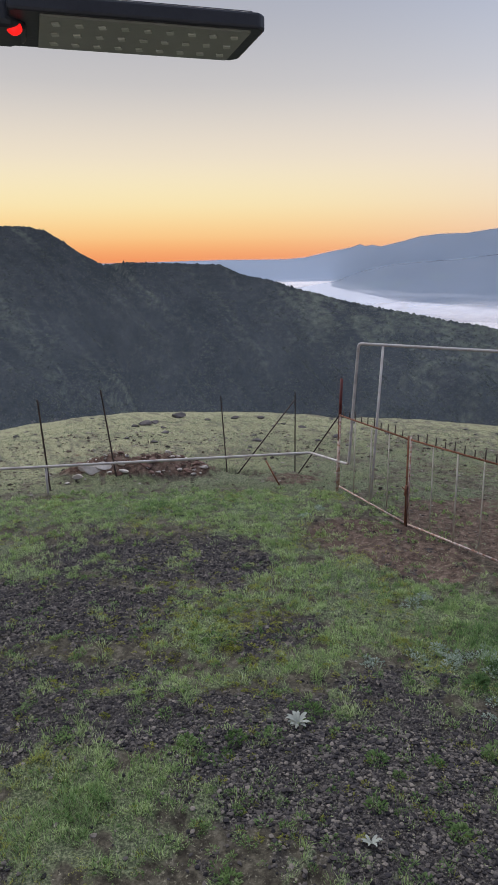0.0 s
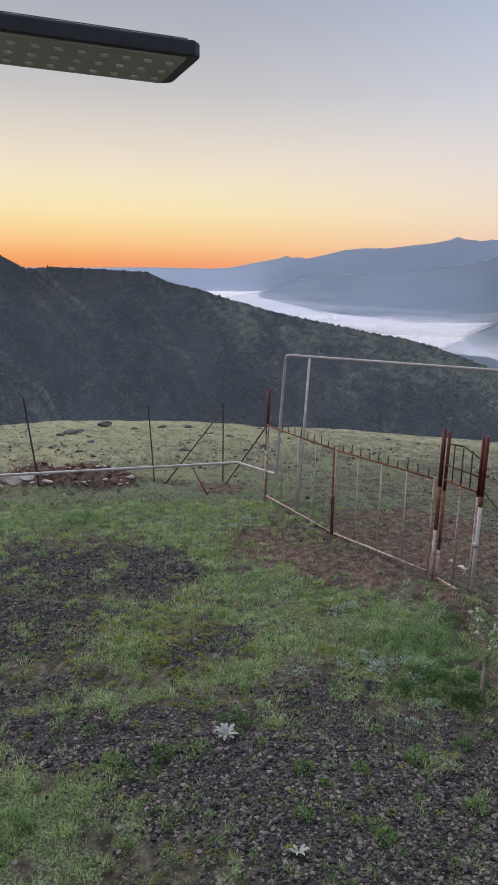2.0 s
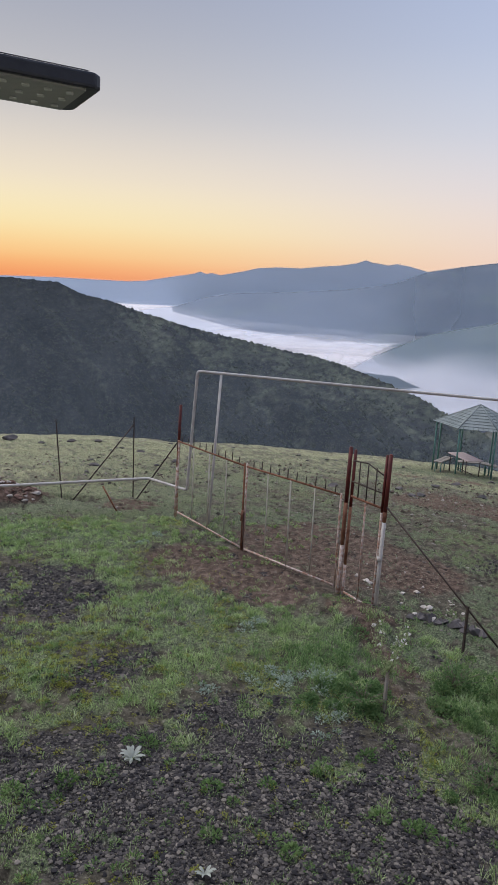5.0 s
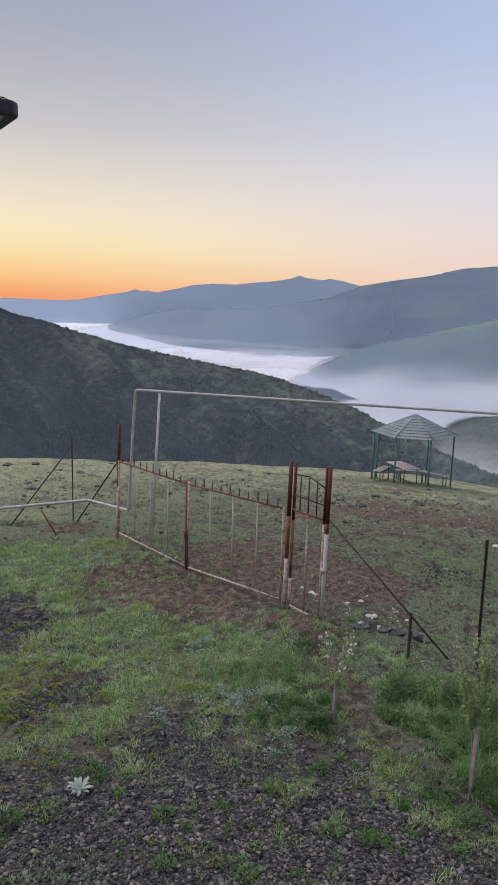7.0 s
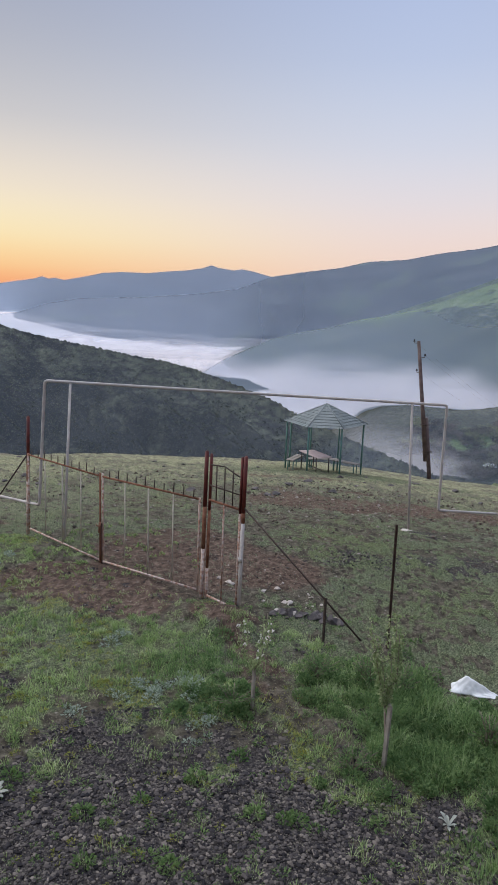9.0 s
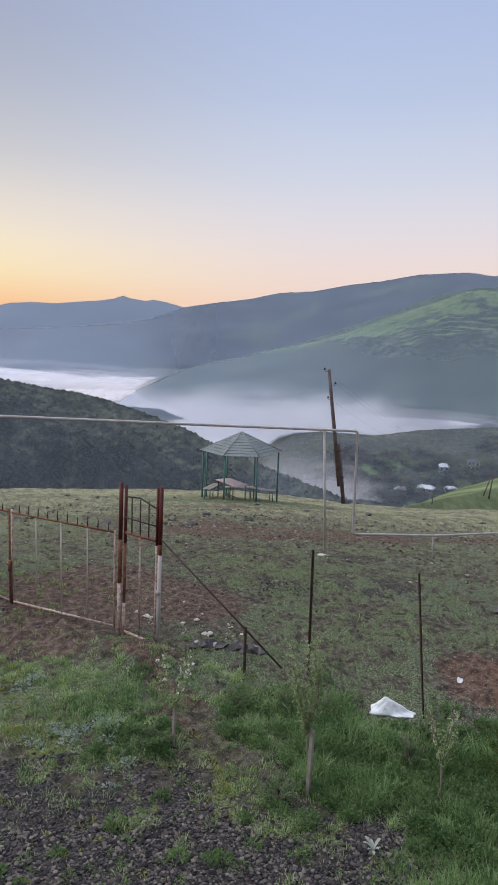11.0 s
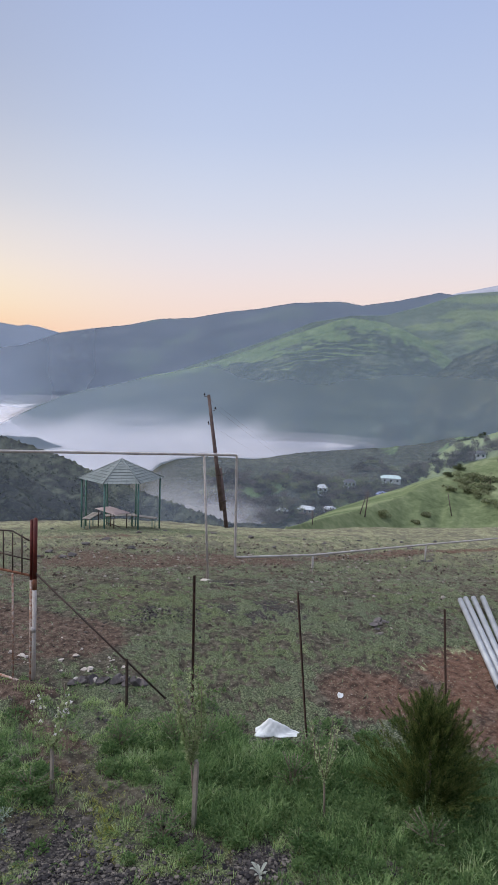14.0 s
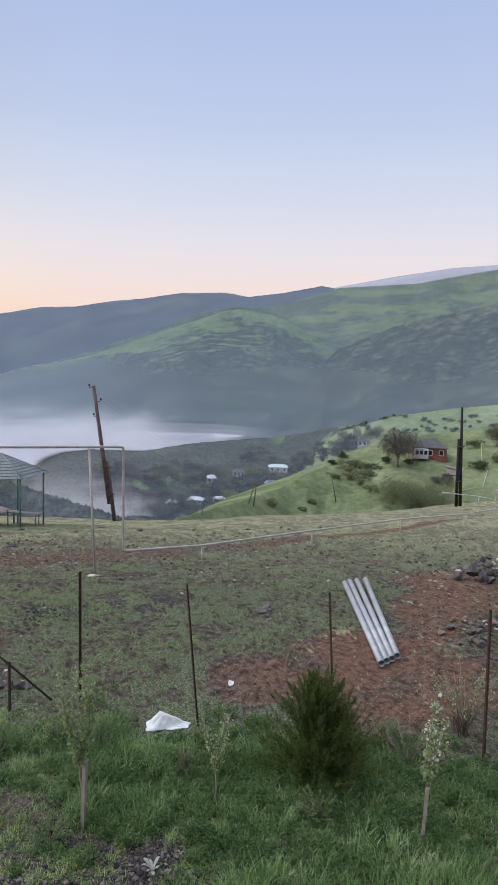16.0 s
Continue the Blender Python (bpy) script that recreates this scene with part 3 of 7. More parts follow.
# ---- hills ----
def hill_material(name, low, mid, high, scale, meadow=None, clump=0.0, relief=2.0):
    """Hillside growth: two scales of noise, ragged meadows, rough relief and, for woods, rounded crowns."""
    m = bpy.data.materials.new(name)
    m.use_nodes = True
    n, l = m.node_tree.nodes, m.node_tree.links
    bsdf = n["Principled BSDF"]
    co = n.new("ShaderNodeTexCoord")

    def cloud(size, detail, rough):
        t = n.new("ShaderNodeTexNoise")
        t.inputs["Scale"].default_value, t.inputs["Detail"].default_value, t.inputs["Roughness"].default_value = size, detail, rough
        l.new(co.outputs["Object"], t.inputs["Vector"])
        return t.outputs["Fac"]

    def sums(a, k, b):
        t = n.new("ShaderNodeMath")
        t.operation = "MULTIPLY_ADD"
        l.new(a, t.inputs[0])
        t.inputs[1].default_value = k
        l.new(b, t.inputs[2])
        return t.outputs[0]

    def span(v, lo, hi):
        t = n.new("ShaderNodeMapRange")
        t.inputs["From Min"].default_value, t.inputs["From Max"].default_value = lo, hi
        l.new(v, t.inputs["Value"])
        return t.outputs[0]

    def ramp(v, colors):
        t = n.new("ShaderNodeValToRGB")
        while len(t.color_ramp.elements) < len(colors):
            t.color_ramp.elements.new(0.5)
        for i, (e, c) in enumerate(zip(t.color_ramp.elements, colors)):
            e.position, e.color = i / (len(colors) - 1), (*c, 1)
        l.new(v, t.inputs[0])
        return t.outputs[0]

    broad, fine = cloud(scale, 7, 0.55), cloud(scale * 9, 6, 0.72)
    height = fine
    mass = sums(fine, 0.8, broad)
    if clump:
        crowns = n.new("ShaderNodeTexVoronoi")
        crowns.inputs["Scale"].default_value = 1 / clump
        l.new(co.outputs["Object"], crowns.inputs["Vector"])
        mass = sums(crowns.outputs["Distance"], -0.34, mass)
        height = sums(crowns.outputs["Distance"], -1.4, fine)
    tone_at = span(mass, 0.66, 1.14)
    tone = ramp(tone_at, (low, mid, high))
    if meadow:
        patch, mix = n.new("ShaderNodeAttribute"), n.new("ShaderNodeMix")
        patch.attribute_name = "meadow"
        mix.data_type = "RGBA"
        ragged = span(sums(fine, 1.1, patch.outputs["Fac"]), 0.72, 1.12)
        l.new(ragged, mix.inputs["Factor"])
        l.new(tone, mix.inputs["A"])
        l.new(ramp(tone_at, meadow), mix.inputs["B"])
        tone = mix.outputs["Result"]
    l.new(tone, bsdf.inputs["Base Color"])
    bsdf.inputs["Roughness"].default_value, bsdf.inputs["Specular IOR Level"].default_value = 1.0, 0.0
    bump = n.new("ShaderNodeBump")
    bump.inputs["Strength"].default_value, bump.inputs["Distance"].default_value = 0.9, relief
    l.new(height, bump.inputs["Height"])
    l.new(bump.outputs[0], bsdf.inputs["Normal"])
    return m


def fog_level(r):
    """Height of the top of the valley fog at a distance."""
    return -72 + 42 * smooth(700, 3600, r)


def range_steps(A, S, seed):
    """Which terrace a place on a slope belongs to."""
    return S * 24 + 1.4 * fbm(A * 0.16 + 3, S * 2.5, 3, seed + 95)


class Hill:
    """A hill round the viewpoint: crest heights by bearing, a front slope with spurs and gullies, and a back slope."""

    def __init__(self, name, crest, dist, run, base, mat, label, step=0.2, rows=70, spur=6.0, wave=60.0, seed=1, curve=1.0, rough=1.0, bristle=0.0, category="hill", meadow=None, lean=0.0, full=1.0, foot=None, terrace=0.0, sharp=0.0, worn=False):
        self.crest, self.dist, self.run, self.base, self.curve = sorted(crest), sorted(dist), run, base, curve
        self.spur, self.wave, self.seed, self.rough, self.lean, self.full, self.foot = spur, wave, seed, rough, lean, full, foot and sorted(foot)
        self.terrace, self.sharp, self.worn = terrace, sharp, worn
        az = np.arange(self.crest[0][0], self.crest[-1][0] + step / 2, step)
        s = np.concatenate([[-0.8, -0.4, -0.15], np.linspace(0, 1, rows) ** 1.15])
        A, S = np.meshgrid(az, s)
        x, y, z = self.place(A, S)
        if bristle:
            z = z + bristle * np.exp(-np.abs(S) * 40) * (fbm(A * 9, A * 0 + 3.3, 3, seed + 5) ** 2)
        ids = np.arange(A.size).reshape(A.shape)
        q = np.stack([ids[:-1, :-1], ids[:-1, 1:], ids[1:, 1:], ids[1:, :-1]], -1).reshape(-1, 4)
        me = mesh_from(name, np.stack([x, y, z], -1).reshape(-1, 3), q, mat, True)
        if meadow:
            lay = me.attributes.new("meadow", "FLOAT", "POINT")
            lay.data.foreach_set("value", np.clip(meadow(A, S), 0, 1).ravel().astype(np.float32))
        self.ob = tagged(new(name, me), label, category, kind="structure")

    def place(self, A, S):
        ca, ce = zip(*self.crest)
        da, dr = zip(*self.dist)
        el, dist = np.interp(A, ca, ce), np.interp(A, da, dr)
        if self.worn:
            # below the crest the slope is rounder than the skyline
            even = np.mean([np.interp(A + d, ca, ce) for d in np.arange(-4, 4.1, 0.5)], 0)
            el = el + (even - el) * smooth(0.0, 0.3, S)
        zc = 4 + dist * np.tan(np.radians(el))
        run, base = self.run * dist, self.base
        if self.foot:
            reach = np.interp(A, *zip(*self.foot))
            run, base = dist - reach, fog_level(reach) - 3
        r = dist - run * S
        front = np.clip(S, 0, 1)
        z = np.where(S >= 0, zc + (base - zc) * front ** self.curve, zc + (zc - base) * S * 0.5)
        arc = np.radians(A) * dist
        g = fbm((arc + self.lean * S * run) / self.wave, S * 1.3 + 7, 3, self.seed) - 0.5
        g2 = fbm((arc + self.lean * S * run) / self.wave * 4, S * 7, 3, self.seed + 40) - 0.5
        body = np.clip(S * 4, 0, 1) * np.clip((1 - S) * 3, 0, 1)
        ridge = 0.5 - np.abs(2 * fbm((arc + self.lean * S * run) / self.wave * 0.8 + 11, S * 0.9 + 2, 3, self.seed + 80) - 1) * 2
        z = z + body * self.spur * np.clip((zc - base) / self.full, 0.08, 1) * (g * 2 + g2 * 0.7 * self.rough + ridge * self.sharp)
        if self.terrace:
            z = z + body * self.terrace * np.sin(2 * np.pi * range_steps(A, S, self.seed)) * smooth(0.35, 0.6, fbm(A * 0.3, S * 4, 3, self.seed + 90))
        a = np.radians(A)
        return -np.sin(a) * r, np.cos(a) * r, z

    def at(self, az, el):
        """The place on the front slope at a bearing and a height angle from the viewpoint."""
        s = np.linspace(0, 1, 2000)
        x, y, z = self.place(np.full(2000, float(az)), s)
        e = np.degrees(np.arctan2(z - 4, np.hypot(x, y)))
        k = int(np.argmin(np.abs(e - el)))
        return Vector((x[k], y[k], z[k]))


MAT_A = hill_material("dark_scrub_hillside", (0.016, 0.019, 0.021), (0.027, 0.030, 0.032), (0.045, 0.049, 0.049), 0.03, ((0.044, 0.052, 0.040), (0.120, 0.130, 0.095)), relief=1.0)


def meadow_a(A, S):
    """Turf along the falling crest, oblique bands of thin grass below it and, on the steep side, pale grassy ribs whose
    tone also stands in for relief shading.
    """
    n = fbm(A * 0.3 + S * 5, S * 22, 4, 77)
    crest = smooth(1, -6, A) * (1 - smooth(0.05, 0.34, S + 0.5 * (n - 0.5)))
    bands = smooth(-4, -14, A) * smooth(0.46, 0.60, fbm(A * 0.16 + S * 7.5, S * 12 - A * 0.25, 4, 76)) * (1 - smooth(0.45, 0.8, S))
    turf = np.maximum(0.42 * crest * smooth(0.35, 0.62, n + 0.1), 0.26 * bands)
    streak = fbm(A * 0.55 + S * 14.0, S * 2.2, 4, 78)
    fine = fbm(A * 2.4 + S * 60.0, S * 7, 3, 79)
    return np.maximum(turf, 0.32 * smooth(0.44, 0.72, streak * 0.55 + fine * 0.45) * smooth(-14, 6, A))


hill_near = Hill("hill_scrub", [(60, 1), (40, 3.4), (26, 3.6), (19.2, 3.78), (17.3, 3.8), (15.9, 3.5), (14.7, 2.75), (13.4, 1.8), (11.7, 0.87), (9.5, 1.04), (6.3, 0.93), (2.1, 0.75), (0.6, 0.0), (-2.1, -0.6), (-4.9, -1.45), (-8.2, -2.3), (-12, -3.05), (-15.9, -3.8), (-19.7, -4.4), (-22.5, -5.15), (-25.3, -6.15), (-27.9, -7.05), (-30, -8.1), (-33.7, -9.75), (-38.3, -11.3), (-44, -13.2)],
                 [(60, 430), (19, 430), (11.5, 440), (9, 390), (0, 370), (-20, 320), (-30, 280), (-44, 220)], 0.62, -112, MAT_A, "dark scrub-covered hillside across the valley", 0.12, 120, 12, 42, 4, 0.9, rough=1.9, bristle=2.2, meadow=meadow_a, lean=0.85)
# the spur's haze is mixed into its base colour
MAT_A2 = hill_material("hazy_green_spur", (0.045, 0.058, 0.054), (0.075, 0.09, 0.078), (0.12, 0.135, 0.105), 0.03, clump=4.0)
hill_spur = Hill("hill_spur", [(-14, -7.5), (-18, -6.4), (-21, -5.6), (-23.2, -5.35), (-25.7, -5.45), (-28.6, -6.5), (-31, -7.6), (-34, -9)], [(-14, 620), (-34, 600)], 0.12, -100, MAT_A2, "small wooded spur above the fog", 0.2, 30, 6, 50, 9, bristle=2.0)
MAT_C = hill_material("grey_brown_scrub_knoll", (0.062, 0.068, 0.060), (0.100, 0.105, 0.088), (0.155, 0.158, 0.125), 0.03, ((0.11, 0.155, 0.085), (0.17, 0.22, 0.12)), clump=3.2, relief=1.2)


def meadow_c(A, S):
    return np.maximum(spot(A, S, -44.8, 0.28, 2.2, 0.035, 0, 0.5), 0.8 * spot(A, S, -51.5, 0.42, 1.2, 0.05)) + 0.7 * smooth(0.6, 0.7, fbm(A * 0.7, S * 6, 3, 91)) * smooth(-52, -58, A)


hill_knoll = Hill("hill_knoll", [(-30, -13), (-34.5, -9.6), (-36.1, -7.98), (-37.4, -7.3), (-39.6, -6.95), (-44, -7.1), (-47.7, -6.35), (-54.9, -5.6), (-58.7, -4.95), (-60.1, -4.5), (-66, -3.7), (-74, -3.2), (-90, -2)], [(-30, 420), (-44, 430), (-60, 470), (-90, 480)], 0.52, -100, MAT_C, "grey-brown scrub knoll above the village", 0.2, 60, 7, 60, 14, 1.1, bristle=1.5, meadow=meadow_c)
MAT_D2 = hill_material("bright_green_field", (0.11, 0.15, 0.075), (0.17, 0.21, 0.115), (0.24, 0.275, 0.155), 0.03, relief=0.6)
hill_field = Hill("hill_field", [(-46, -16), (-51, -12.5), (-55, -11), (-57, -9.4), (-58.2, -7.6), (-59.2, -6.2), (-60.6, -4.84), (-65.2, -3.36), (-69.7, -2.54), (-73.2, -2.06), (-90, -0.5)], [(-51, 330), (-60, 390), (-74, 380), (-90, 360)], 0.42, -60, MAT_D2, "bright green grazed field above the village", 0.2, 40, 4, 70, 23, bristle=0.8)
MAT_D1 = hill_material("green_pasture_slope", (0.080, 0.105, 0.054), (0.148, 0.178, 0.094), (0.24, 0.265, 0.155), 0.06, relief=0.35)
hill_pasture = Hill("hill_pasture", [(-43, -15), (-46.9, -12.75), (-49, -12.1), (-51.2, -11.42), (-53.1, -10.9), (-54.7, -10.26), (-56.6, -9.56), (-57.9, -8.6), (-59.8, -7.75), (-61.6, -6.5), (-63.5, -5.9), (-65.3, -5.25), (-68, -4.7), (-71.1, -4.3), (-73.3, -3.75), (-90, -2)], [(-43, 80), (-47, 95), (-56, 150), (-62, 190), (-70, 210), (-90, 210)], 0.62, -46, MAT_D1, "green pasture slope with bushes and paths", 0.2, 60, 2.5, 40, 33, 1.15, bristle=0.6)

# far ranges; M1, M2 and M4 carry the air's haze in their base colours
MAT_M1 = hill_material("farthest_range_haze_blue", (0.03, 0.04, 0.06), (0.05, 0.06, 0.08), (0.07, 0.08, 0.10), 0.004, relief=0.5)
MAT_M4 = hill_material("palest_range_haze_pale", (0.28, 0.29, 0.34), (0.32, 0.33, 0.38), (0.36, 0.37, 0.42), 0.002, relief=0.5)
MAT_M2 = hill_material("mid_range_haze_blue", (0.028, 0.036, 0.050), (0.044, 0.053, 0.070), (0.080, 0.090, 0.105), 0.006, ((0.055, 0.082, 0.072), (0.115, 0.142, 0.115)), relief=2.5)
MAT_M3 = hill_material("green_mountain", (0.060, 0.088, 0.068), (0.100, 0.135, 0.098), (0.16, 0.19, 0.135), 0.014, ((0.110, 0.160, 0.080), (0.185, 0.235, 0.120)), relief=5)
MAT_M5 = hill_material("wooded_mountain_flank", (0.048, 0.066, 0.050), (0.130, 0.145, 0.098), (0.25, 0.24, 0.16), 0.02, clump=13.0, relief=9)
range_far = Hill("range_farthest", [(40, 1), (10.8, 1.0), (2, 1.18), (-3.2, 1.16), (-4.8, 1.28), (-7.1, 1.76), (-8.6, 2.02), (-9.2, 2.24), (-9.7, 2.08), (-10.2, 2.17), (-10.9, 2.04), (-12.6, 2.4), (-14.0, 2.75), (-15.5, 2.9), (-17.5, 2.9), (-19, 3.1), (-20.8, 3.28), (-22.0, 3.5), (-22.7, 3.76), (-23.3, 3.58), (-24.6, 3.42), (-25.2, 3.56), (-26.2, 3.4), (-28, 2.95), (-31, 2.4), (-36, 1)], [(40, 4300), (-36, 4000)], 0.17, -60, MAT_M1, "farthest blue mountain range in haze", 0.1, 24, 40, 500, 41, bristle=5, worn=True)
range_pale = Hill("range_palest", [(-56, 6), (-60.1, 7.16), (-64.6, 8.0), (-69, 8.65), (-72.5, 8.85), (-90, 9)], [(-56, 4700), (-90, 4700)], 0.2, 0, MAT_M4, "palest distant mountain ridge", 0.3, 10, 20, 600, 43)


def meadow_m2(A, S):
    n = fbm(A * 0.5 + S * 5, S * 9, 4, 25)
    m = fbm(A * 0.22 - S * 4, S * 3, 3, 27)
    return 0.42 * smooth(0.52, 0.66, n) * smooth(0.4, 0.6, m)


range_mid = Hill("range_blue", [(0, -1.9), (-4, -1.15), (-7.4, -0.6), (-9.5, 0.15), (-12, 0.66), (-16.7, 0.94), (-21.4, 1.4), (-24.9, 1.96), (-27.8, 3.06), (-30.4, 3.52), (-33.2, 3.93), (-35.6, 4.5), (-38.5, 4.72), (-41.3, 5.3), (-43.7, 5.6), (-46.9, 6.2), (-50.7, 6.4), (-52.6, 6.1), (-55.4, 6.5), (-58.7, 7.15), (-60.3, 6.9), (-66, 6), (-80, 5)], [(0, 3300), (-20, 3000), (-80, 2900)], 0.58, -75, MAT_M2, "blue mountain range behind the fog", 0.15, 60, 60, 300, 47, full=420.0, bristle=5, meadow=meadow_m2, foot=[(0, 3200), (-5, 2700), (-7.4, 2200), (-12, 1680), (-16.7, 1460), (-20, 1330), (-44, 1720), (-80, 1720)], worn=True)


def meadow_m3(A, S):
    n = fbm(A * 0.3 + S * 9, S * 22, 4, 5)
    band = np.maximum.reduce([spot(A, S, -44, 0.30, 7.5, 0.13, 0, 0.6), spot(A, S, -52, 0.30, 4.5, 0.16, 0, 0.6), spot(A, S, -61, 0.2, 8, 0.2, 0, 0.7), 0.9 * spot(A, S, -70, 0.14, 6, 0.12, 0, 0.6)])
    return band * smooth(0.32, 0.62, n)


range_green = Hill("range_green", [(-24, -9), (-28.5, -6), (-30.2, -3.9), (-32, -2.0), (-35.2, -0.44), (-39.2, 1.07), (-44.2, 2.9), (-48.4, 4.65), (-51.7, 5.3), (-54.5, 5.36), (-57.3, 6.1), (-60.1, 7.05), (-64.6, 7.35), (-66.4, 7.45), (-69, 7.92), (-71.2, 8.3), (-72.5, 8.48), (-90, 9)], [(-20, 1300), (-40, 1500), (-55, 1600), (-90, 1500)], 0.16, -80, MAT_M3, "green mountain flank with pale meadows", 0.15, 110, 26, 170, 51, 0.9, rough=1.6, sharp=0.5, terrace=2.0, meadow=meadow_m3, full=190.0, worn=True)


def meadow_spur(A, S):
    """Meadows along the crest and on the terraces of the open side, woods below and in the gullies."""
    n = fbm(A * 0.8 + S * 5, S * 15, 4, 15)
    m = fbm(A * 0.25 - S * 6, S * 5, 3, 16)
    crest = 1 - smooth(0.02, 0.26, S + 0.45 * (n - 0.5) + 0.10 * smooth(-44, -38, A))
    lines = 0.5 + 0.5 * np.sin(2 * np.pi * range_steps(A, S, 63) + 1.2)
    terraces = smooth(-43, -46, A) * smooth(-57, -52.5, A) * smooth(0.12, 0.2, S) * (1 - smooth(0.36, 0.52, S + 0.2 * (n - 0.5)))
    gully = smooth(0.52, 0.62, m) * smooth(0.05, 0.14, S)
    return np.maximum(0.95 * crest * (0.7 + 0.3 * lines), 0.62 * terraces * lines) * (1 - 0.8 * gully) * smooth(-32.5, -36.5, A) * (1 - 0.6 * smooth(-52.5, -58, A) * smooth(0.1, 0.2, S))


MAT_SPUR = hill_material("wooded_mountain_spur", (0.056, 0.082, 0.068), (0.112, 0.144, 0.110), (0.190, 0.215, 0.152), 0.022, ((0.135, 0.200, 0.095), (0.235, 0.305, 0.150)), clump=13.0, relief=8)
range_spur = Hill("range_spur", [(-22, -5.2), (-24, -3.9), (-26.4, -2.75), (-28, -2.0), (-30.2, -1.4), (-33, -0.8), (-35.3, -0.1), (-37.4, 0.25), (-39.4, 0.8), (-41.5, 1.5), (-45.15, 2.95), (-48.7, 4.22), (-50.6, 4.9), (-51.8, 5.1), (-53, 4.95), (-54.5, 4.75), (-56, 4.2), (-58, 3.2), (-60, 1.8), (-62, 0.0), (-64, -3)], [(-22, 1050), (-31, 1150), (-50, 1220), (-64, 1060)], 0.36, -80, MAT_SPUR, "green mountain spur with terraced meadows", 0.11, 170, 13, 150, 63, 1.0, rough=2.0, meadow=meadow_spur, lean=0.45, full=190.0, bristle=1.5, terrace=1.2, sharp=0.7, worn=True)
range_flank = Hill("range_flank", [(-49, -7), (-52.9, -4.9), (-56.7, -1.42), (-60.3, 2.0), (-64.8, 3.97), (-67.5, 4.7), (-72.7, 5.8), (-90, 7)], [(-49, 820), (-60, 1000), (-90, 950)], 0.38, -80, MAT_M5, "wooded mountain flank in shade", 0.12, 90, 18, 130, 57, rough=1.2, sharp=0.8, bristle=4, worn=True)

# thin haze of the valley air, imitated by translucent sheets, one behind another
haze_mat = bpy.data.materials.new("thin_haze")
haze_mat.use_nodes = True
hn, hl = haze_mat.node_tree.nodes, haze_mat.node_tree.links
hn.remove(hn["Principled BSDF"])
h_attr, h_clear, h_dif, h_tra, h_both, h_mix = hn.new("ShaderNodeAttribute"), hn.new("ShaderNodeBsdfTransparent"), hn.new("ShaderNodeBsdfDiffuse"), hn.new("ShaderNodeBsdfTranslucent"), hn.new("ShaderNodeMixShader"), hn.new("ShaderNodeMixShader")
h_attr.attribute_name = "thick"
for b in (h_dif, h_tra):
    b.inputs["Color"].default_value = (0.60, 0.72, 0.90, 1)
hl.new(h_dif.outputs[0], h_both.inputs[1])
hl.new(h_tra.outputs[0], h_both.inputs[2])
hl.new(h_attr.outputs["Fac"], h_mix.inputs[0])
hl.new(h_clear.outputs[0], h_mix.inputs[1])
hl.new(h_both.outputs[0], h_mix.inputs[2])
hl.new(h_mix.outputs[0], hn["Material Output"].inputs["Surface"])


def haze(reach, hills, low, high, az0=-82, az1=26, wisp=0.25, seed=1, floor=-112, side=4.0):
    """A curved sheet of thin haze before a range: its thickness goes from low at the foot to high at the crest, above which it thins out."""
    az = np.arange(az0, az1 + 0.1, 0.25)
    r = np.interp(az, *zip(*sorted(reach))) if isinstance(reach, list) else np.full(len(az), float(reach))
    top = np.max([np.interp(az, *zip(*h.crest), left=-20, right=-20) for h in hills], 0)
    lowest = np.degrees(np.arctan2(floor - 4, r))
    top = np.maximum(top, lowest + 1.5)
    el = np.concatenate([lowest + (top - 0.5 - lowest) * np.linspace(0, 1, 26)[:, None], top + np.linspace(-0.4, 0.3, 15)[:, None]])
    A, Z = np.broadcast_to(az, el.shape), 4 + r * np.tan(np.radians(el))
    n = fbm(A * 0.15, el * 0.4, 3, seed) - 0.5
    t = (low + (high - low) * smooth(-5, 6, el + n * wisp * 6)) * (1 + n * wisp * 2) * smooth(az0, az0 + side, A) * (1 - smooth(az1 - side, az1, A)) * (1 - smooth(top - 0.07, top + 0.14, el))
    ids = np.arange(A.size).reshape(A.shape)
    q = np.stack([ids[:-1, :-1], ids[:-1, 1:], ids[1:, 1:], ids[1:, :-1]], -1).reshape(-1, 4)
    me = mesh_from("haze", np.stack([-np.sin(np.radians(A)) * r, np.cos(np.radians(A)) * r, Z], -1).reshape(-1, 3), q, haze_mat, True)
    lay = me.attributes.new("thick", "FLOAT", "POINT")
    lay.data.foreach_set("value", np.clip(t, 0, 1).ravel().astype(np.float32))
    return tagged(new("haze", me), "translucent sheet standing in for thin bluish haze in the valley", "haze", kind="stuff")


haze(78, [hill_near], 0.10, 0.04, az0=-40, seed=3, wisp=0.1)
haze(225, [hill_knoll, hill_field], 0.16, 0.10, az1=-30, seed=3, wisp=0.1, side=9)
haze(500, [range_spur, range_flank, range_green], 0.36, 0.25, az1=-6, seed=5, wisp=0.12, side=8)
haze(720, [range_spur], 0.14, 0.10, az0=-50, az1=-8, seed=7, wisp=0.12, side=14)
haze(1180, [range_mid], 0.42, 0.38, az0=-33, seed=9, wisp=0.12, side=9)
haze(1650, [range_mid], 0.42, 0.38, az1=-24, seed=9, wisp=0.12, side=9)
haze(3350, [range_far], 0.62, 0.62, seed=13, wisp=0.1)

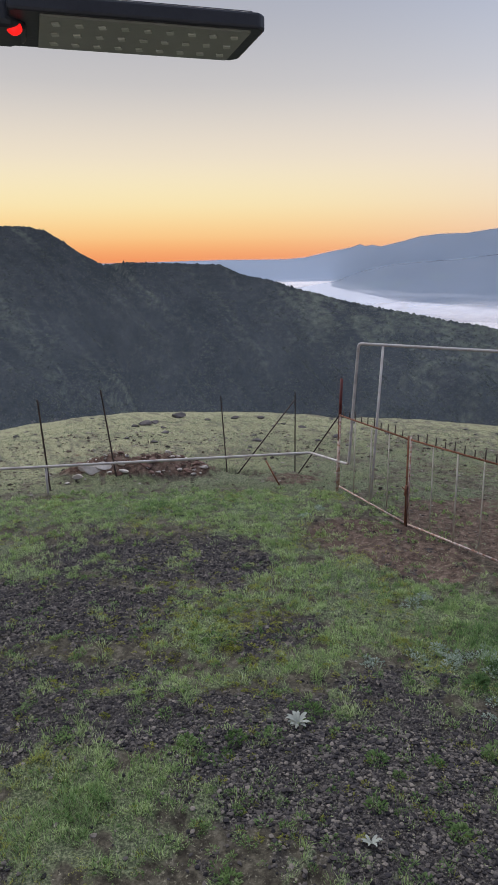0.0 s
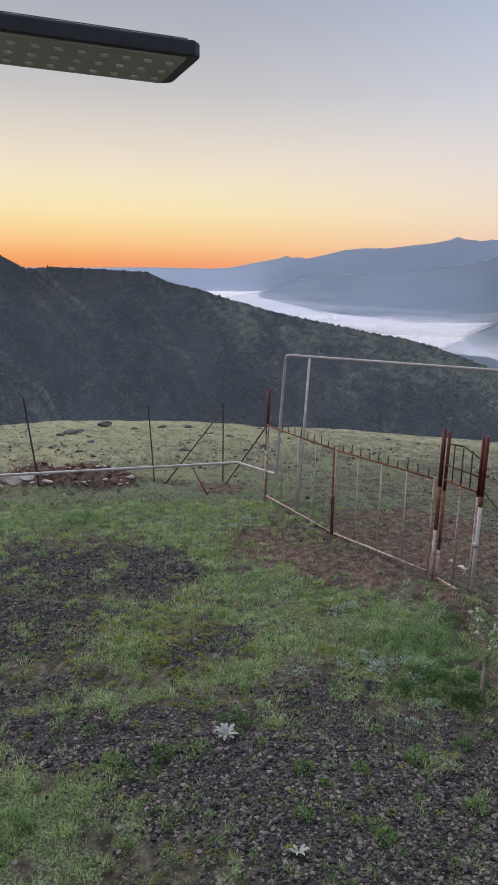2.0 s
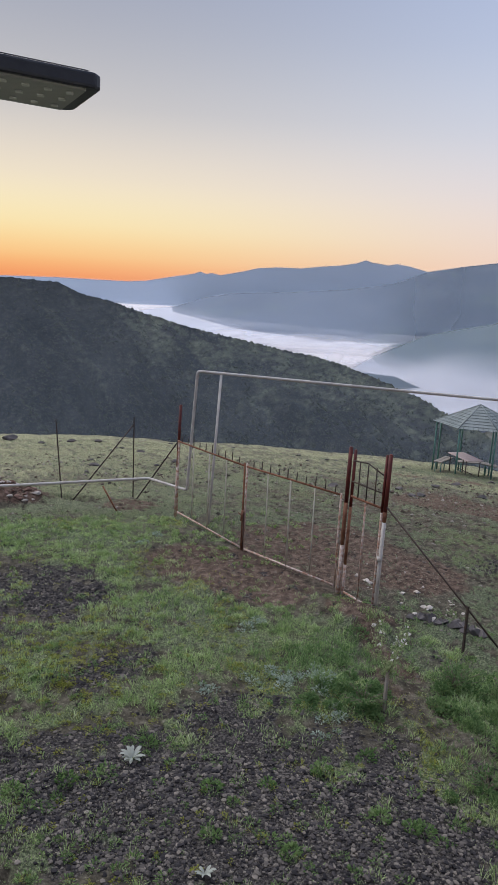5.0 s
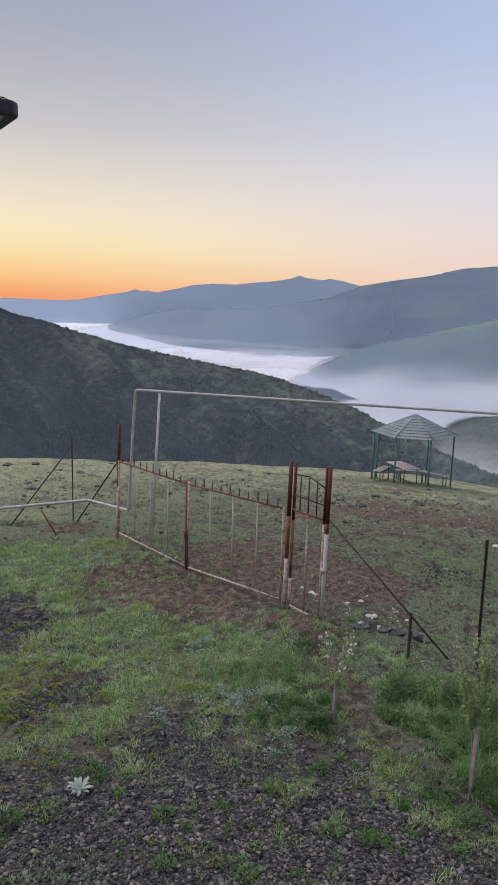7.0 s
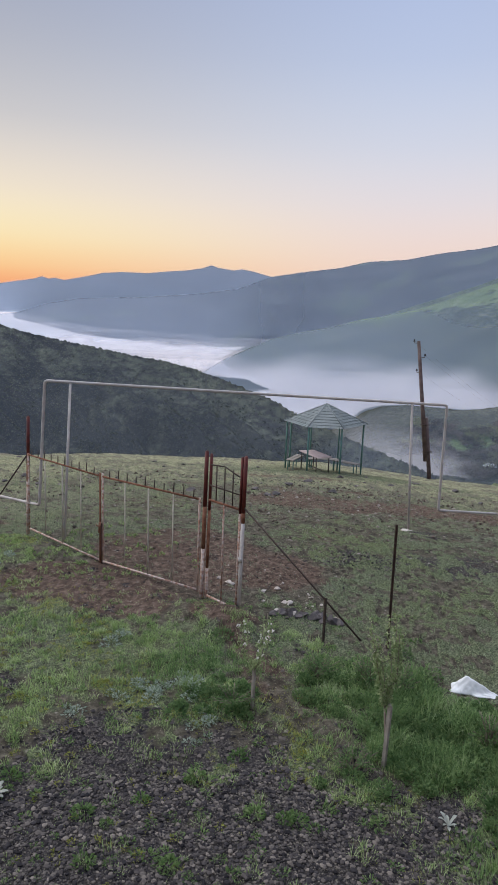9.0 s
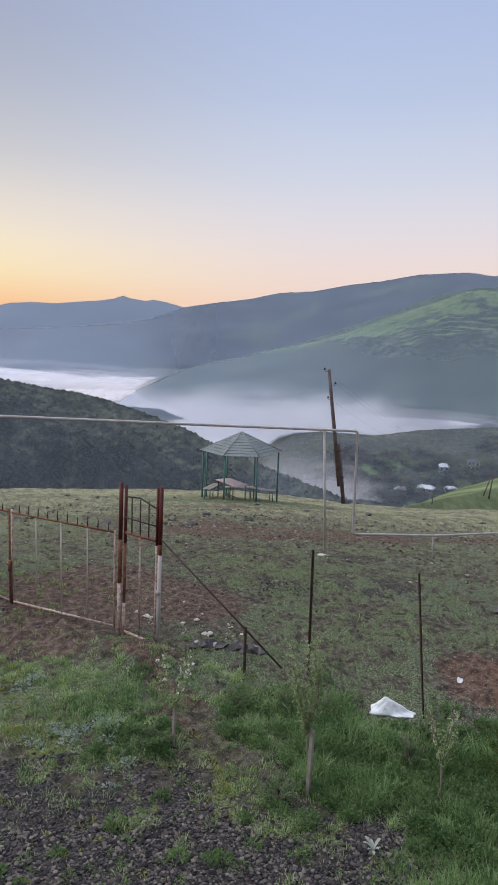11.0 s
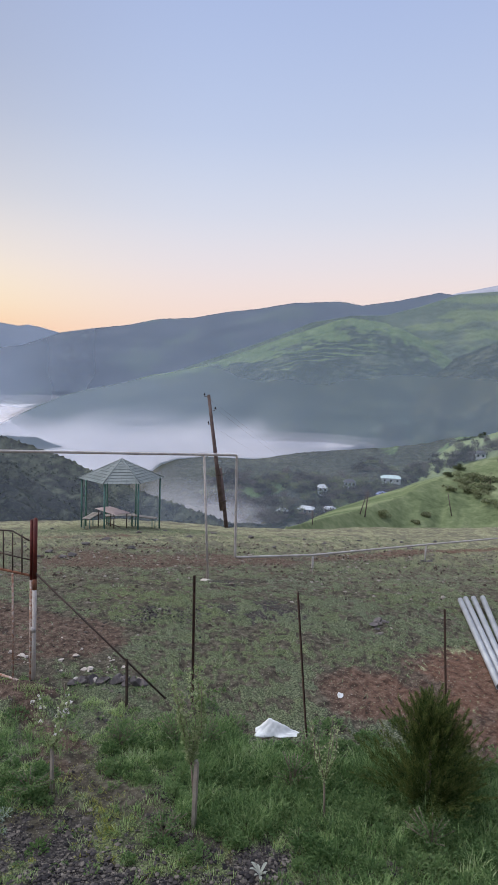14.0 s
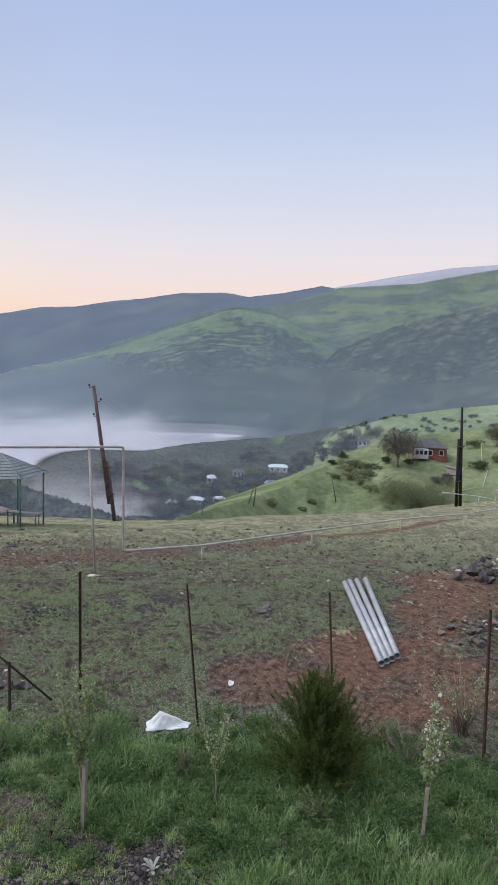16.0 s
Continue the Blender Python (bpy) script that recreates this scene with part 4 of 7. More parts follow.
# fog lying in the valley, in thin layers
fog_mat = haze_mat.copy()
fog_mat.name = "valley_fog"
for b in [n for n in fog_mat.node_tree.nodes if n.bl_idname in ("ShaderNodeBsdfDiffuse", "ShaderNodeBsdfTranslucent")]:
    b.inputs["Color"].default_value = (0.70, 0.668, 0.685, 1)
for b in [n for n in fog_mat.node_tree.nodes if n.bl_idname == "ShaderNodeMixShader" and not n.inputs[0].is_linked]:
    b.inputs[0].default_value = 0.08
f_az, f_r = np.radians(np.arange(-76, 26, 0.4)), np.geomspace(500, 4850, 70)
FA, FR = np.meshgrid(f_az, f_r)
fx, fy = -np.sin(FA) * FR, np.cos(FA) * FR
ids = np.arange(FA.size).reshape(FA.shape)
fq = np.stack([ids[:-1, :-1], ids[:-1, 1:], ids[1:, 1:], ids[1:, :-1]], -1).reshape(-1, 4)
for k in range(3):
    fz = fog_level(FR) + (fbm(fx / 260 + k * 3.1, fy / 260, 3, 61 + k) - 0.5) * 4 + k * 5.0
    veil = fbm(fx / 330 + k * 7, fy / 330, 3, 90 + k)
    t = np.ones_like(fz) if k == 0 else (0.34 - 0.08 * k) * smooth(0.25, 0.8, veil)
    me = mesh_from("valley_fog", np.stack([fx, fy, fz], -1).reshape(-1, 3), fq, fog_mat, True)
    me.attributes.new("thick", "FLOAT", "POINT").data.foreach_set("value", np.clip(t, 0, 1).ravel().astype(np.float32))
    tagged(new("valley_fog", me), "white morning fog filling the valley floor", "fog", kind="stuff")


def fog_bank(r0, z0, r1, z1, az0, az1, thick, seed):
    """A slope of thinning fog that climbs the foot of a range."""
    az = np.arange(az0, az1 + 0.05, 0.35)
    A, K = np.meshgrid(az, np.linspace(0, 1, 50))
    r, z = r0 + (r1 - r0) * K, z0 + (z1 - z0) * K + (fbm(A * 0.8, K * 2, 3, seed) - 0.5) * 2
    n = fbm(A * 0.22 + K, K * 2.5, 4, seed + 3) - 0.5
    t = thick * (1 - smooth(0.12, 0.95, (K + n * 0.8) / np.maximum(0.12, smooth(az0, az0 + 18, A)))) * smooth(az0, az0 + 8, A) * (1 - smooth(az1 - 11, az1 - 1.5, A + n * 3))
    t[-1] = 0
    t[:, -1] = 0
    ids = np.arange(A.size).reshape(A.shape)
    q = np.stack([ids[:-1, :-1], ids[:-1, 1:], ids[1:, 1:], ids[1:, :-1]], -1).reshape(-1, 4)
    a = np.radians(A)
    me = mesh_from("fog_bank", np.stack([-np.sin(a) * r, np.cos(a) * r, z], -1).reshape(-1, 3), q, fog_mat, True)
    me.attributes.new("thick", "FLOAT", "POINT").data.foreach_set("value", np.clip(t, 0, 1).ravel().astype(np.float32))
    tagged(new("fog_bank", me), "wisps of white fog climbing the mountain foot", "fog", kind="stuff")


fog_bank(560, -73, 738, -34, -60, -14, 0.75, 121)
fog_bank(545, -72, 690, -48, -64, -15, 0.6, 141)
fog_bank(600, -73, 745, -24, -54, -12, 0.45, 161)
fog_bank(300, -62, 395, -40, -52, -24, 0.4, 181)
fog_bank(1080, -72, 1170, -30, -36, 6, 0.7, 171)

# ---- gate ----
FAR, MID, NEAR, END = Vector((1.62, 12.14, 0)), Vector((2.46, 10.13, 0)), Vector((3.48, 8.43, 0)), Vector((3.75, 7.75, 0))


def painted_post(parent, at, height, radius, cut, lean=(0, 0), low=RUST_WHITE, bare=0.0):
    """A gate post: flaking paint below, a stretch of bare rust, maroon paint above."""
    foot, top = Vector((at[0], at[1], -0.15)), Vector((at[0] + lean[0], at[1] + lean[1], height))
    upper, under = (foot.lerp(top, (h + 0.15) / (height + 0.15)) for h in (cut, cut - bare))
    bm = bmesh.new()
    rod(bm, foot, under, radius, seg=12)
    ob = part("post", bm, low, parent)
    if bare:
        bm = bmesh.new()
        rod(bm, under, upper, radius * 1.01, seg=12)
        part("rusted_stretch", bm, RUST, ob, "bare rusted stretch of the post")
    bm = bmesh.new()
    rod(bm, upper, top, radius * 1.03, seg=12)
    rod(bm, top, top + Vector((0, 0, 0.012)), radius * 0.9, radius * 0.5, seg=12)
    part("post_top", bm, MAROON, ob, "maroon painted upper end")
    return ob


GATE_BAR = material("dull_painted_bar", [(0.27, 0.23, 0.18), (0.40, 0.37, 0.31), (0.52, 0.49, 0.43)], 12, 0.8, 0.0, 0.2, 80)
STAKE_DARK = material("dark_rusted_bolt", [(0.035, 0.018, 0.014), (0.075, 0.038, 0.028), (0.13, 0.075, 0.055)], 10, 0.85, 0.0, 0.4, 80)
gate = thing("double_gate", (0, 0, 0), "rusty tube double gate with peeling white paint, closed", "gate")
painted_post(gate, FAR, 2.10, 0.027, 1.25, (0.05, 0), bare=0.3)
painted_post(gate, NEAR, 2.13, 0.028, 1.35, (0.03, 0), bare=0.62)
painted_post(gate, NEAR + Vector((0.055, -0.04, 0)), 2.1, 0.021, 1.3, (0.03, 0), RUST_WHITE, 0.85)
for a, b, flip in ((FAR, MID, 1), (NEAR, MID, -1)):
    d = (b - a).normalized()
    a1, b1 = a + d * 0.07, b - d * 0.03
    bm = bmesh.new()
    rod(bm, a1 + Vector((0, 0, 0.09)), b1 + Vector((0, 0, 0.07)), 0.016)
    leaf = part("gate_leaf_rail", bm, RUST_WHITE, gate, "bottom rail with flaking white paint")
    bm = bmesh.new()
    rod(bm, a1 + Vector((0, 0, 1.44)), b1 + Vector((0, 0, 1.45)), 0.015)
    part("top_rail", bm, RUST, gate)
    bm = bmesh.new()
    rod(bm, b1 + Vector((0, 0, 0.03)), b1 + Vector((0, 0, 1.5)), 0.015)
    part("stile", bm, RUST if flip > 0 else RUST_WHITE, gate)
    bm = bmesh.new()
    rod(bm, a1 + Vector((0, 0, 0.06)), a1 + Vector((0, 0, 1.46)), 0.015)
    part("stile", bm, RUST_WHITE, gate)
    for k in (0.25, 0.5, 0.75):
        p = a1.lerp(b1, k)
        bm = bmesh.new()
        rod(bm, p + Vector((0, 0, 0.08)), p + Vector((0.004 * flip, 0, 1.44)), 0.009 if k != 0.5 else 0.012, seg=8)
        part("bar", bm, GATE_BAR, gate)
    for k in range(10):
        p = a1.lerp(b1, (k + 0.6) / 10.4)
        bm = bmesh.new()
        h = 0.11 + 0.02 * ((k * 7) % 3)
        rod(bm, p + Vector((0, 0, 1.44)), p + Vector((0.004, 0, 1.45 + h)), 0.009, 0.008, seg=6)
        part("spike", bm, DARK_STEEL, gate)
bm = bmesh.new()
rod(bm, MID + Vector((-0.04, -0.03, 0.55)), MID + Vector((-0.03, -0.03, 0.72)), 0.02)
rod(bm, MID + Vector((-0.10, -0.06, 0.70)), MID + Vector((-0.02, -0.03, 0.62)), 0.008, seg=6)
part("latch", bm, RUST, gate, "rusty slide latch")
bm = bmesh.new()
rod(bm, MID + Vector((0.01, -0.02, -0.04)), MID + Vector((0.0, -0.02, 0.7)), 0.019)
part("drop_bolt", bm, STAKE_DARK, gate)

wicket = thing("wicket_gate", (0, 0, 0), "narrow wicket gate of rusty bars beside the double gate", "gate")
d = (END - NEAR).normalized()
w0, w1 = NEAR + d * 0.12, END - d * 0.06
painted_post(wicket, END, 2.18, 0.027, 1.42, (0.03, 0.0), WHITE_PAINT, 0.14)
painted_post(wicket, END - d * 0.05, 2.16, 0.018, 1.4, (0.02, 0), RUST_WHITE)
bm = bmesh.new()
rod(bm, END + Vector((0, 0, 0.74)), END + Vector((0, 0, 0.80)), 0.033, seg=12)
part("collar", bm, WHITE_PAINT, wicket)
for z0, z1, r, m in ((0.06, 0.04, 0.018, RUST_WHITE), (1.47, 1.46, 0.017, RUST), (1.68, 1.66, 0.010, DARK_STEEL)):
    bm = bmesh.new()
    rod(bm, w0 + Vector((0, 0, z0)), w1 + Vector((0, 0, z1)), r, seg=8)
    part("rail", bm, m, wicket)
bm = bmesh.new()
mid_top = w0.lerp(w1, 0.5) + Vector((0, 0, 1.99))
rod(bm, w0 + Vector((0, 0, 1.97)), mid_top, 0.010, seg=8)
rod(bm, mid_top, w1 + Vector((0, 0, 1.90)), 0.010, seg=8)
part("top_rail", bm, DARK_STEEL, wicket)
for k in (0.22, 0.5, 0.78):
    p = w0.lerp(w1, k)
    bm = bmesh.new()
    rod(bm, p + Vector((0, 0, 1.46)), p + Vector((0, 0, 1.97)), 0.009, seg=6)
    part("bar", bm, DARK_STEEL, wicket)
bm = bmesh.new()
p = w0.lerp(w1, 0.5)
rod(bm, p + Vector((0, 0, 0.05)), p + Vector((0, 0, 1.47)), 0.014, seg=8)
part("middle_bar", bm, RUST_WHITE, wicket)


# ---- fence stakes and braces ----
def angle_iron(bm, p, q, w=0.034, t=0.006, face=0.0):
    """A steel angle from p to q."""
    p, q = Vector(p), Vector(q)
    d = (q - p).normalized()
    side = Matrix.Rotation(face, 3, d) @ d.orthogonal().normalized()
    up = d.cross(side)
    shape = [(0, 0), (w, 0), (w, t), (t, t), (t, w), (0, w)]
    r = [[bm.verts.new(c + side * (a - w / 3) + up * (b - w / 3)) for a, b in shape] for c in (p, q)]
    for k in range(6):
        bm.faces.new((r[0][k], r[0][(k + 1) % 6], r[1][(k + 1) % 6], r[1][k]))
    bm.faces.new(list(reversed(r[0])))
    bm.faces.new(r[1])


STAKE_RUST = material("brown_rusted_stake", [(0.03, 0.018, 0.014), (0.06, 0.036, 0.028), (0.11, 0.07, 0.052)], 10, 0.85, 0.0, 0.4, 80)
STAKES = [((-3.92, 12.62), (-4.02, 12.60), 1.72, "dark"), ((-2.71, 13.23), (-2.94, 13.19), 1.79, "dark"), ((-0.49, 13.86), (-0.60, 13.86), 1.52, "dark"), ((0.96, 13.94), (0.96, 13.94), 1.56, "dark"),
          ((5.03, 6.13), (5.02, 6.14), 1.62, "rust"), ((5.53, 4.69), (5.40, 4.81), 1.68, "rust"), ((6.93, 3.77), (6.88, 3.87), 1.43, "rust"), ((7.03, 2.0), (7.02, 2.04), 1.63, "rust"), ((4.38, 6.58), (4.38, 6.59), 0.61, "dark")]
for k, (b, t, z, tone) in enumerate(STAKES):
    g = land_z(*b)
    st = thing("fence_stake", (b[0], b[1], g), "bare %s angle-iron fence stake without wire" % ("dark" if tone == "dark" else "rusty brown"), "fence stake", "fence stakes")
    if z < 1:
        tagged(st, "short dark angle-iron stake below the slanting brace")
    bm = bmesh.new()
    angle_iron(bm, (0, 0, -0.15), (t[0] - b[0], t[1] - b[1], z - g), 0.025, 0.005, k * 0.7)
    part("shaft", bm, DARK_STEEL if tone == "dark" else STAKE_RUST, st)
    for h in (0.45, 0.85):
        bm = bmesh.new()
        q = Vector((t[0] - b[0], t[1] - b[1], z - g)) * h
        rod(bm, q - Vector((0.015, 0.01, 0.004)), q + Vector((0.015, 0.012, 0.006)), 0.012, seg=6)
        part("wire_hook", bm, DARK_STEEL, st)


def brace(p, q, mat, label, radius=0.013):
    ob = thing("brace", (q[0], q[1], q[2]), label, "brace", "fence braces")
    bm = bmesh.new()
    rod(bm, Vector(p) - Vector(q), Vector((0, 0, -0.08)), radius, radius * 1.08, seg=8)
    part("strut", bm, mat, ob)
    return ob


brace((3.77, 7.74, 1.50), (4.90, 6.33, 0.02), DARK_STEEL, "dark steel brace slanting from the gate post to the ground", 0.012)
brace((1.66, 12.15, 1.45), (0.98, 13.9, -0.19), DARK_STEEL, "dark steel brace between the far gate post and a stake")
brace((0.96, 13.93, 1.42), (-0.33, 13.88, -0.18), DARK_STEEL, "dark steel brace between two fence stakes")
stick = thing("leaning_stick", (0.62, 12.6, -0.06), "short rusty stick leaning out of a small pit", "stick")
bm = bmesh.new()
rod(bm, (0, 0, -0.1), (-0.32, 0.15, 0.48), 0.016, seg=8)
part("shaft", bm, RUST, stick)

# ---- gas pipe ----
gas = thing("gas_pipe", (0, 0, 0), "white painted gas pipe on stub supports, lifted over the gateway", "pipe")
bm = bmesh.new()
pipe_run(bm, [(-14, 10.3, 0.55), (-4.68, 12.12, 0.50), (1.2, 13.1, 0.47), (1.78, 11.82, 0.58), (1.90, 11.76, 2.77), (9.46, 10.29, 2.38), (9.50, 10.30, 0.19), (12.0, 10.28, -0.16), (16.3, 9.87, -0.47), (21.95, 9.68, -1.0), (26.4, 8.9, -1.36), (31.3, 9.1, -1.88), (37, 8.0, -2.3)], 0.026)
part("run", bm, WHITE_PAINT, gas)
bm = bmesh.new()
rod(bm, (2.12, 11.42, -0.15), (2.31, 11.68, 2.74), 0.023)
part("support_post", bm, WHITE_PAINT, gas)
bm = bmesh.new()
rod(bm, (8.84, 10.38, -0.40), (8.70, 10.44, 2.42), 0.024)
part("support_post", bm, WHITE_PAINT, gas)
bm = bmesh.new()
stone_mesh(bm, (0.2, 0.17, 0.07), 5, (8.84, 10.38, land_z(8.84, 10.38)))
part("footing", bm, ROCK_PALE, gas, "lump of concrete at the foot")
for x, y, z in ((-3.87, 12.28, 0.47), (12.0, 10.28, -0.18), (16.3, 9.87, -0.49), (21.95, 9.68, -1.02), (26.4, 8.9, -1.38)):
    bm = bmesh.new()
    rod(bm, (x, y, land_z(x, y) - 0.12), (x, y, z), 0.024, seg=8)
    part("stub", bm, WHITE_PAINT, gas)

# second pipe line farther off, beside the tarred pole
gas2 = thing("gas_pipe", (0, 0, 0), "pale gas pipe on posts beside the tarred pole", "pipe")
bm = bmesh.new()
pts = [Vector((46.86, 17.65, -4.23)), Vector((47.69, 15.27, -4.33)), Vector((48.03, 14.18, -4.47)), Vector((48.04, 14.16, -3.70)), Vector((49.2, 12.2, -3.62))]
pipe_run(bm, pts, 0.04, 8)
part("run", bm, WHITE_PAINT, gas2)
for p in (pts[1], pts[2]):
    bm = bmesh.new()
    rod(bm, (p.x, p.y, land_z(p.x, p.y) - 0.3), p, 0.035, seg=6)
    part("stub", bm, WHITE_PAINT, gas2)
gas3 = thing("gas_pipe", (0, 0, 0), "thin pale gas pipe zigzagging up the pasture slope", "pipe")
pts = [hill_pasture.at(az, el) + Vector((0, 0, 0.5)) for az, el in ((-67.6, -10.2), (-69.9, -9.5), (-72.5, -8.8), (-72.75, -7.5), (-72.3, -6.8), (-72.15, -5.4))]
bm = bmesh.new()
pipe_run(bm, pts, 0.08, 6)
part("run", bm, WHITE_PAINT, gas3)
for p in pts[1:]:
    bm = bmesh.new()
    rod(bm, p - Vector((0, 0, 1.0)), p, 0.06, seg=6)
    part("stub", bm, WHITE_PAINT, gas3)

# ---- gazebo ----
GAZ = Vector((15.45, 23.95, 0))
GAZ.z = land_z(GAZ.x, GAZ.y)
gaz = thing("gazebo", GAZ, "open green steel gazebo with a grey-green tiled metal roof", "gazebo")
gaz.rotation_euler = (0, 0, radians(-33 + 4))
gturn = Matrix.Rotation(radians(-29), 3, "Z")
corners = [(-1.62, 0.0), (-0.75, -1.42), (0.58, -1.45), (1.62, 0.0), (0.74, 1.45), (-0.52, 1.45)]
EAVE = -0.36 - GAZ.z
for cx, cy in corners + [(-1.44, 0.42)]:
    w = GAZ + gturn @ Vector((cx, cy, 0))
    bm = bmesh.new()
    rod(bm, (cx, cy, land_z(w.x, w.y) - GAZ.z - 0.2), (cx, cy, EAVE), 0.036, seg=10)
    part("post", bm, GREEN_PAINT, gaz)
for k in range(6):
    a, b = corners[k], corners[(k + 1) % 6]
    bm = bmesh.new()
    rod(bm, (*a, EAVE), (*b, EAVE), 0.03, seg=8)
    part("beam", bm, GREEN_PAINT, gaz)
    # a roof panel with standing ribs and tile steps
    over = 1.10
    A0, B0, P = Vector((a[0] * over, a[1] * over, EAVE - 0.03)), Vector((b[0] * over, b[1] * over, EAVE - 0.03)), Vector((0, 0, EAVE + 0.78))
    bm = bmesh.new()
    rows = 9
    nrm = (B0 - A0).cross(P - A0).normalized()
    prev = None
    for i in range(rows):
        t0, t1 = i / rows, (i + 1) / rows
        lift = nrm * 0.02
        v = [bm.verts.new(A0.lerp(P, t0) + lift), bm.verts.new(B0.lerp(P, t0) + lift), bm.verts.new(B0.lerp(P, t1)), bm.verts.new(A0.lerp(P, t1))]
        bm.faces.new(v)
        if prev:
            bm.faces.new((prev[1], prev[0], v[0], v[1]))
        prev = (v[3], v[2])
    for j in range(1, 8):
        f = j / 8
        s = A0.lerp(B0, f)
        reach = min(f, 1 - f) * 2
        e = s + (P - A0.lerp(B0, 0.5)) * reach
        rod(bm, s + nrm * 0.024, s.lerp(e, 0.97) + nrm * 0.016, 0.007, 0.006, seg=5)
    part("roof_panel", bm, ROOF_GREY, gaz)
    bm = bmesh.new()
    rod(bm, A0 + nrm * 0.02, P + nrm * 0.01, 0.022, seg=6)
    part("ridge_cap", bm, ROOF_GREY, gaz)
tab = thing("garden_table", GAZ + gturn @ Vector((-0.38, -0.35, 0)), "garden table with a faded pink top on a steel frame", "table")
tab.rotation_euler = (0, 0, radians(-29 + 118))
bm = bmesh.new()
slab(bm, pose(0, 0, 0.76), (1.55, 0.72, 0.035), 0.008)
part("tabletop", bm, TABLE_RED, tab)
for sx in (-0.62, 0.62):
    for sy in (-0.30, 0.30):
        bm = bmesh.new()
        rod(bm, (sx, sy, -0.12), (sx, sy, 0.745), 0.022, seg=8)
        part("leg", bm, DARK_STEEL, tab)
bm = bmesh.new()
rod(bm, (-0.62, 0, 0.18), (0.62, 0, 0.18), 0.016, seg=6)
part("stretcher", bm, DARK_STEEL, tab)
for off, turn in (((-1.22, -0.1), 68), ((1.0, 0.5), -38), ((0.05, 1.05), 4)):
    p = GAZ + gturn @ Vector((*off, 0))
    bench = thing("bench", (p.x, p.y, land_z(p.x, p.y)), "low weathered bench inside the gazebo", "bench", "gazebo benches")
    bench.rotation_euler = (0, 0, radians(-29 + turn))
    for s in (-0.09, 0.09):
        bm = bmesh.new()
        slab(bm, pose(0, s, 0.45), (1.3, 0.16, 0.035), 0.006)
        part("board", bm, STAKE_WOOD, bench)
    for s in (-0.5, 0.5):
        bm = bmesh.new()
        rod(bm, (s, -0.12, -0.1), (s, -0.12, 0.43), 0.02, seg=6)
        rod(bm, (s, 0.12, -0.1), (s, 0.12, 0.43), 0.02, seg=6)
        rod(bm, (s, -0.14, 0.42), (s, 0.14, 0.42), 0.018, seg=6)
        part("trestle", bm, GREEN_PAINT, bench)


# ---- poles ----
def insulator(parent, at, side):
    bm = bmesh.new()
    rod(bm, at, Vector(at) + Vector((side * 0.16, 0, 0.0)), 0.014, seg=6)
    rod(bm, Vector(at) + Vector((side * 0.16, 0, 0)), Vector(at) + Vector((side * 0.17, 0, 0.10)), 0.012, seg=6)
    hook = part("hook", bm, DARK_STEEL, parent)
    bm = bmesh.new()
    q = Vector(at) + Vector((side * 0.17, 0, 0.08))
    for z, r0, r1 in ((0, 0.055, 0.05), (0.04, 0.035, 0.045), (0.08, 0.045, 0.02)):
        rod(bm, q + Vector((0, 0, z)), q + Vector((0, 0, z + 0.04)), r0, r1, seg=8)
    part("insulator", bm, TAR_WOOD, hook, "dark glazed insulator")


pole = thing("utility_pole", (25.1, 28.01, land_z(25.1, 28.01)), "leaning weathered timber utility pole strapped to a stub post", "utility pole")
base = Vector((25.1, 28.01, land_z(25.1, 28.01)))
head = Vector((24.16, 28.80, 2.95)) - base
bm = bmesh.new()
rod(bm, head * 0.13 + Vector((-0.16, 0.05, 0)), head, 0.125, 0.085, seg=12)
part("shaft", bm, POLE_WOOD, pole)
bm = bmesh.new()
rod(bm, (0.02, 0, -0.4), head * 0.45 + Vector((0.10, 0, 0)), 0.115, 0.10, seg=12)
part("stub_post", bm, POLE_WOOD, pole)
for f in (0.20, 0.40):
    bm = bmesh.new()
    c = head * f
    slab(bm, pose(c.x - 0.03, c.y, c.z), (0.46, 0.28, 0.05), 0.01)
    part("strap", bm, DARK_STEEL, pole, "wire strap binding pole and stub")
view_right = Vector((0.74, -0.67, 0))
for f, s in ((0.985, -1), (0.885, 1), (0.775, -1)):
    c = head * f
    h = thing("holder", (0, 0, 0), "", "")
    h.parent = pole
    h.location = c
    h.rotation_euler = (0, 0, math.atan2(view_right.y, view_right.x))
    insulator(h, (s * 0.08, 0, 0), s)
for o in [o for o in pole.children if o.name.startswith("holder")]:
    for c in list(o.children):
        c.parent = pole
        c.matrix_basis = o.matrix_basis @ c.matrix_basis
    bpy.data.objects.remove(o)

p = (47.4, 16.45)
tar = thing("utility_pole", (*p, land_z(*p)), "black tarred utility pole with a doubled lower half", "utility pole")
H = 1.95 - land_z(*p)
bm = bmesh.new()
rod(bm, (0, 0, -0.4), (-0.1, 0.3, H), 0.12, 0.085, seg=12)
part("shaft", bm, TAR_WOOD, tar)
bm = bmesh.new()
rod(bm, (-0.1, 0.26, -0.4), (-0.16, 0.36, H * 0.68), 0.12, 0.10, seg=12)
part("stub_post", bm, TAR_WOOD, tar)
for f in (0.25, 0.6):
    bm = bmesh.new()
    rod(bm, (-0.08, 0.2, H * f), (-0.085, 0.21, H * f + 0.07), 0.27, seg=12)
    part("strap", bm, DARK_STEEL, tar)

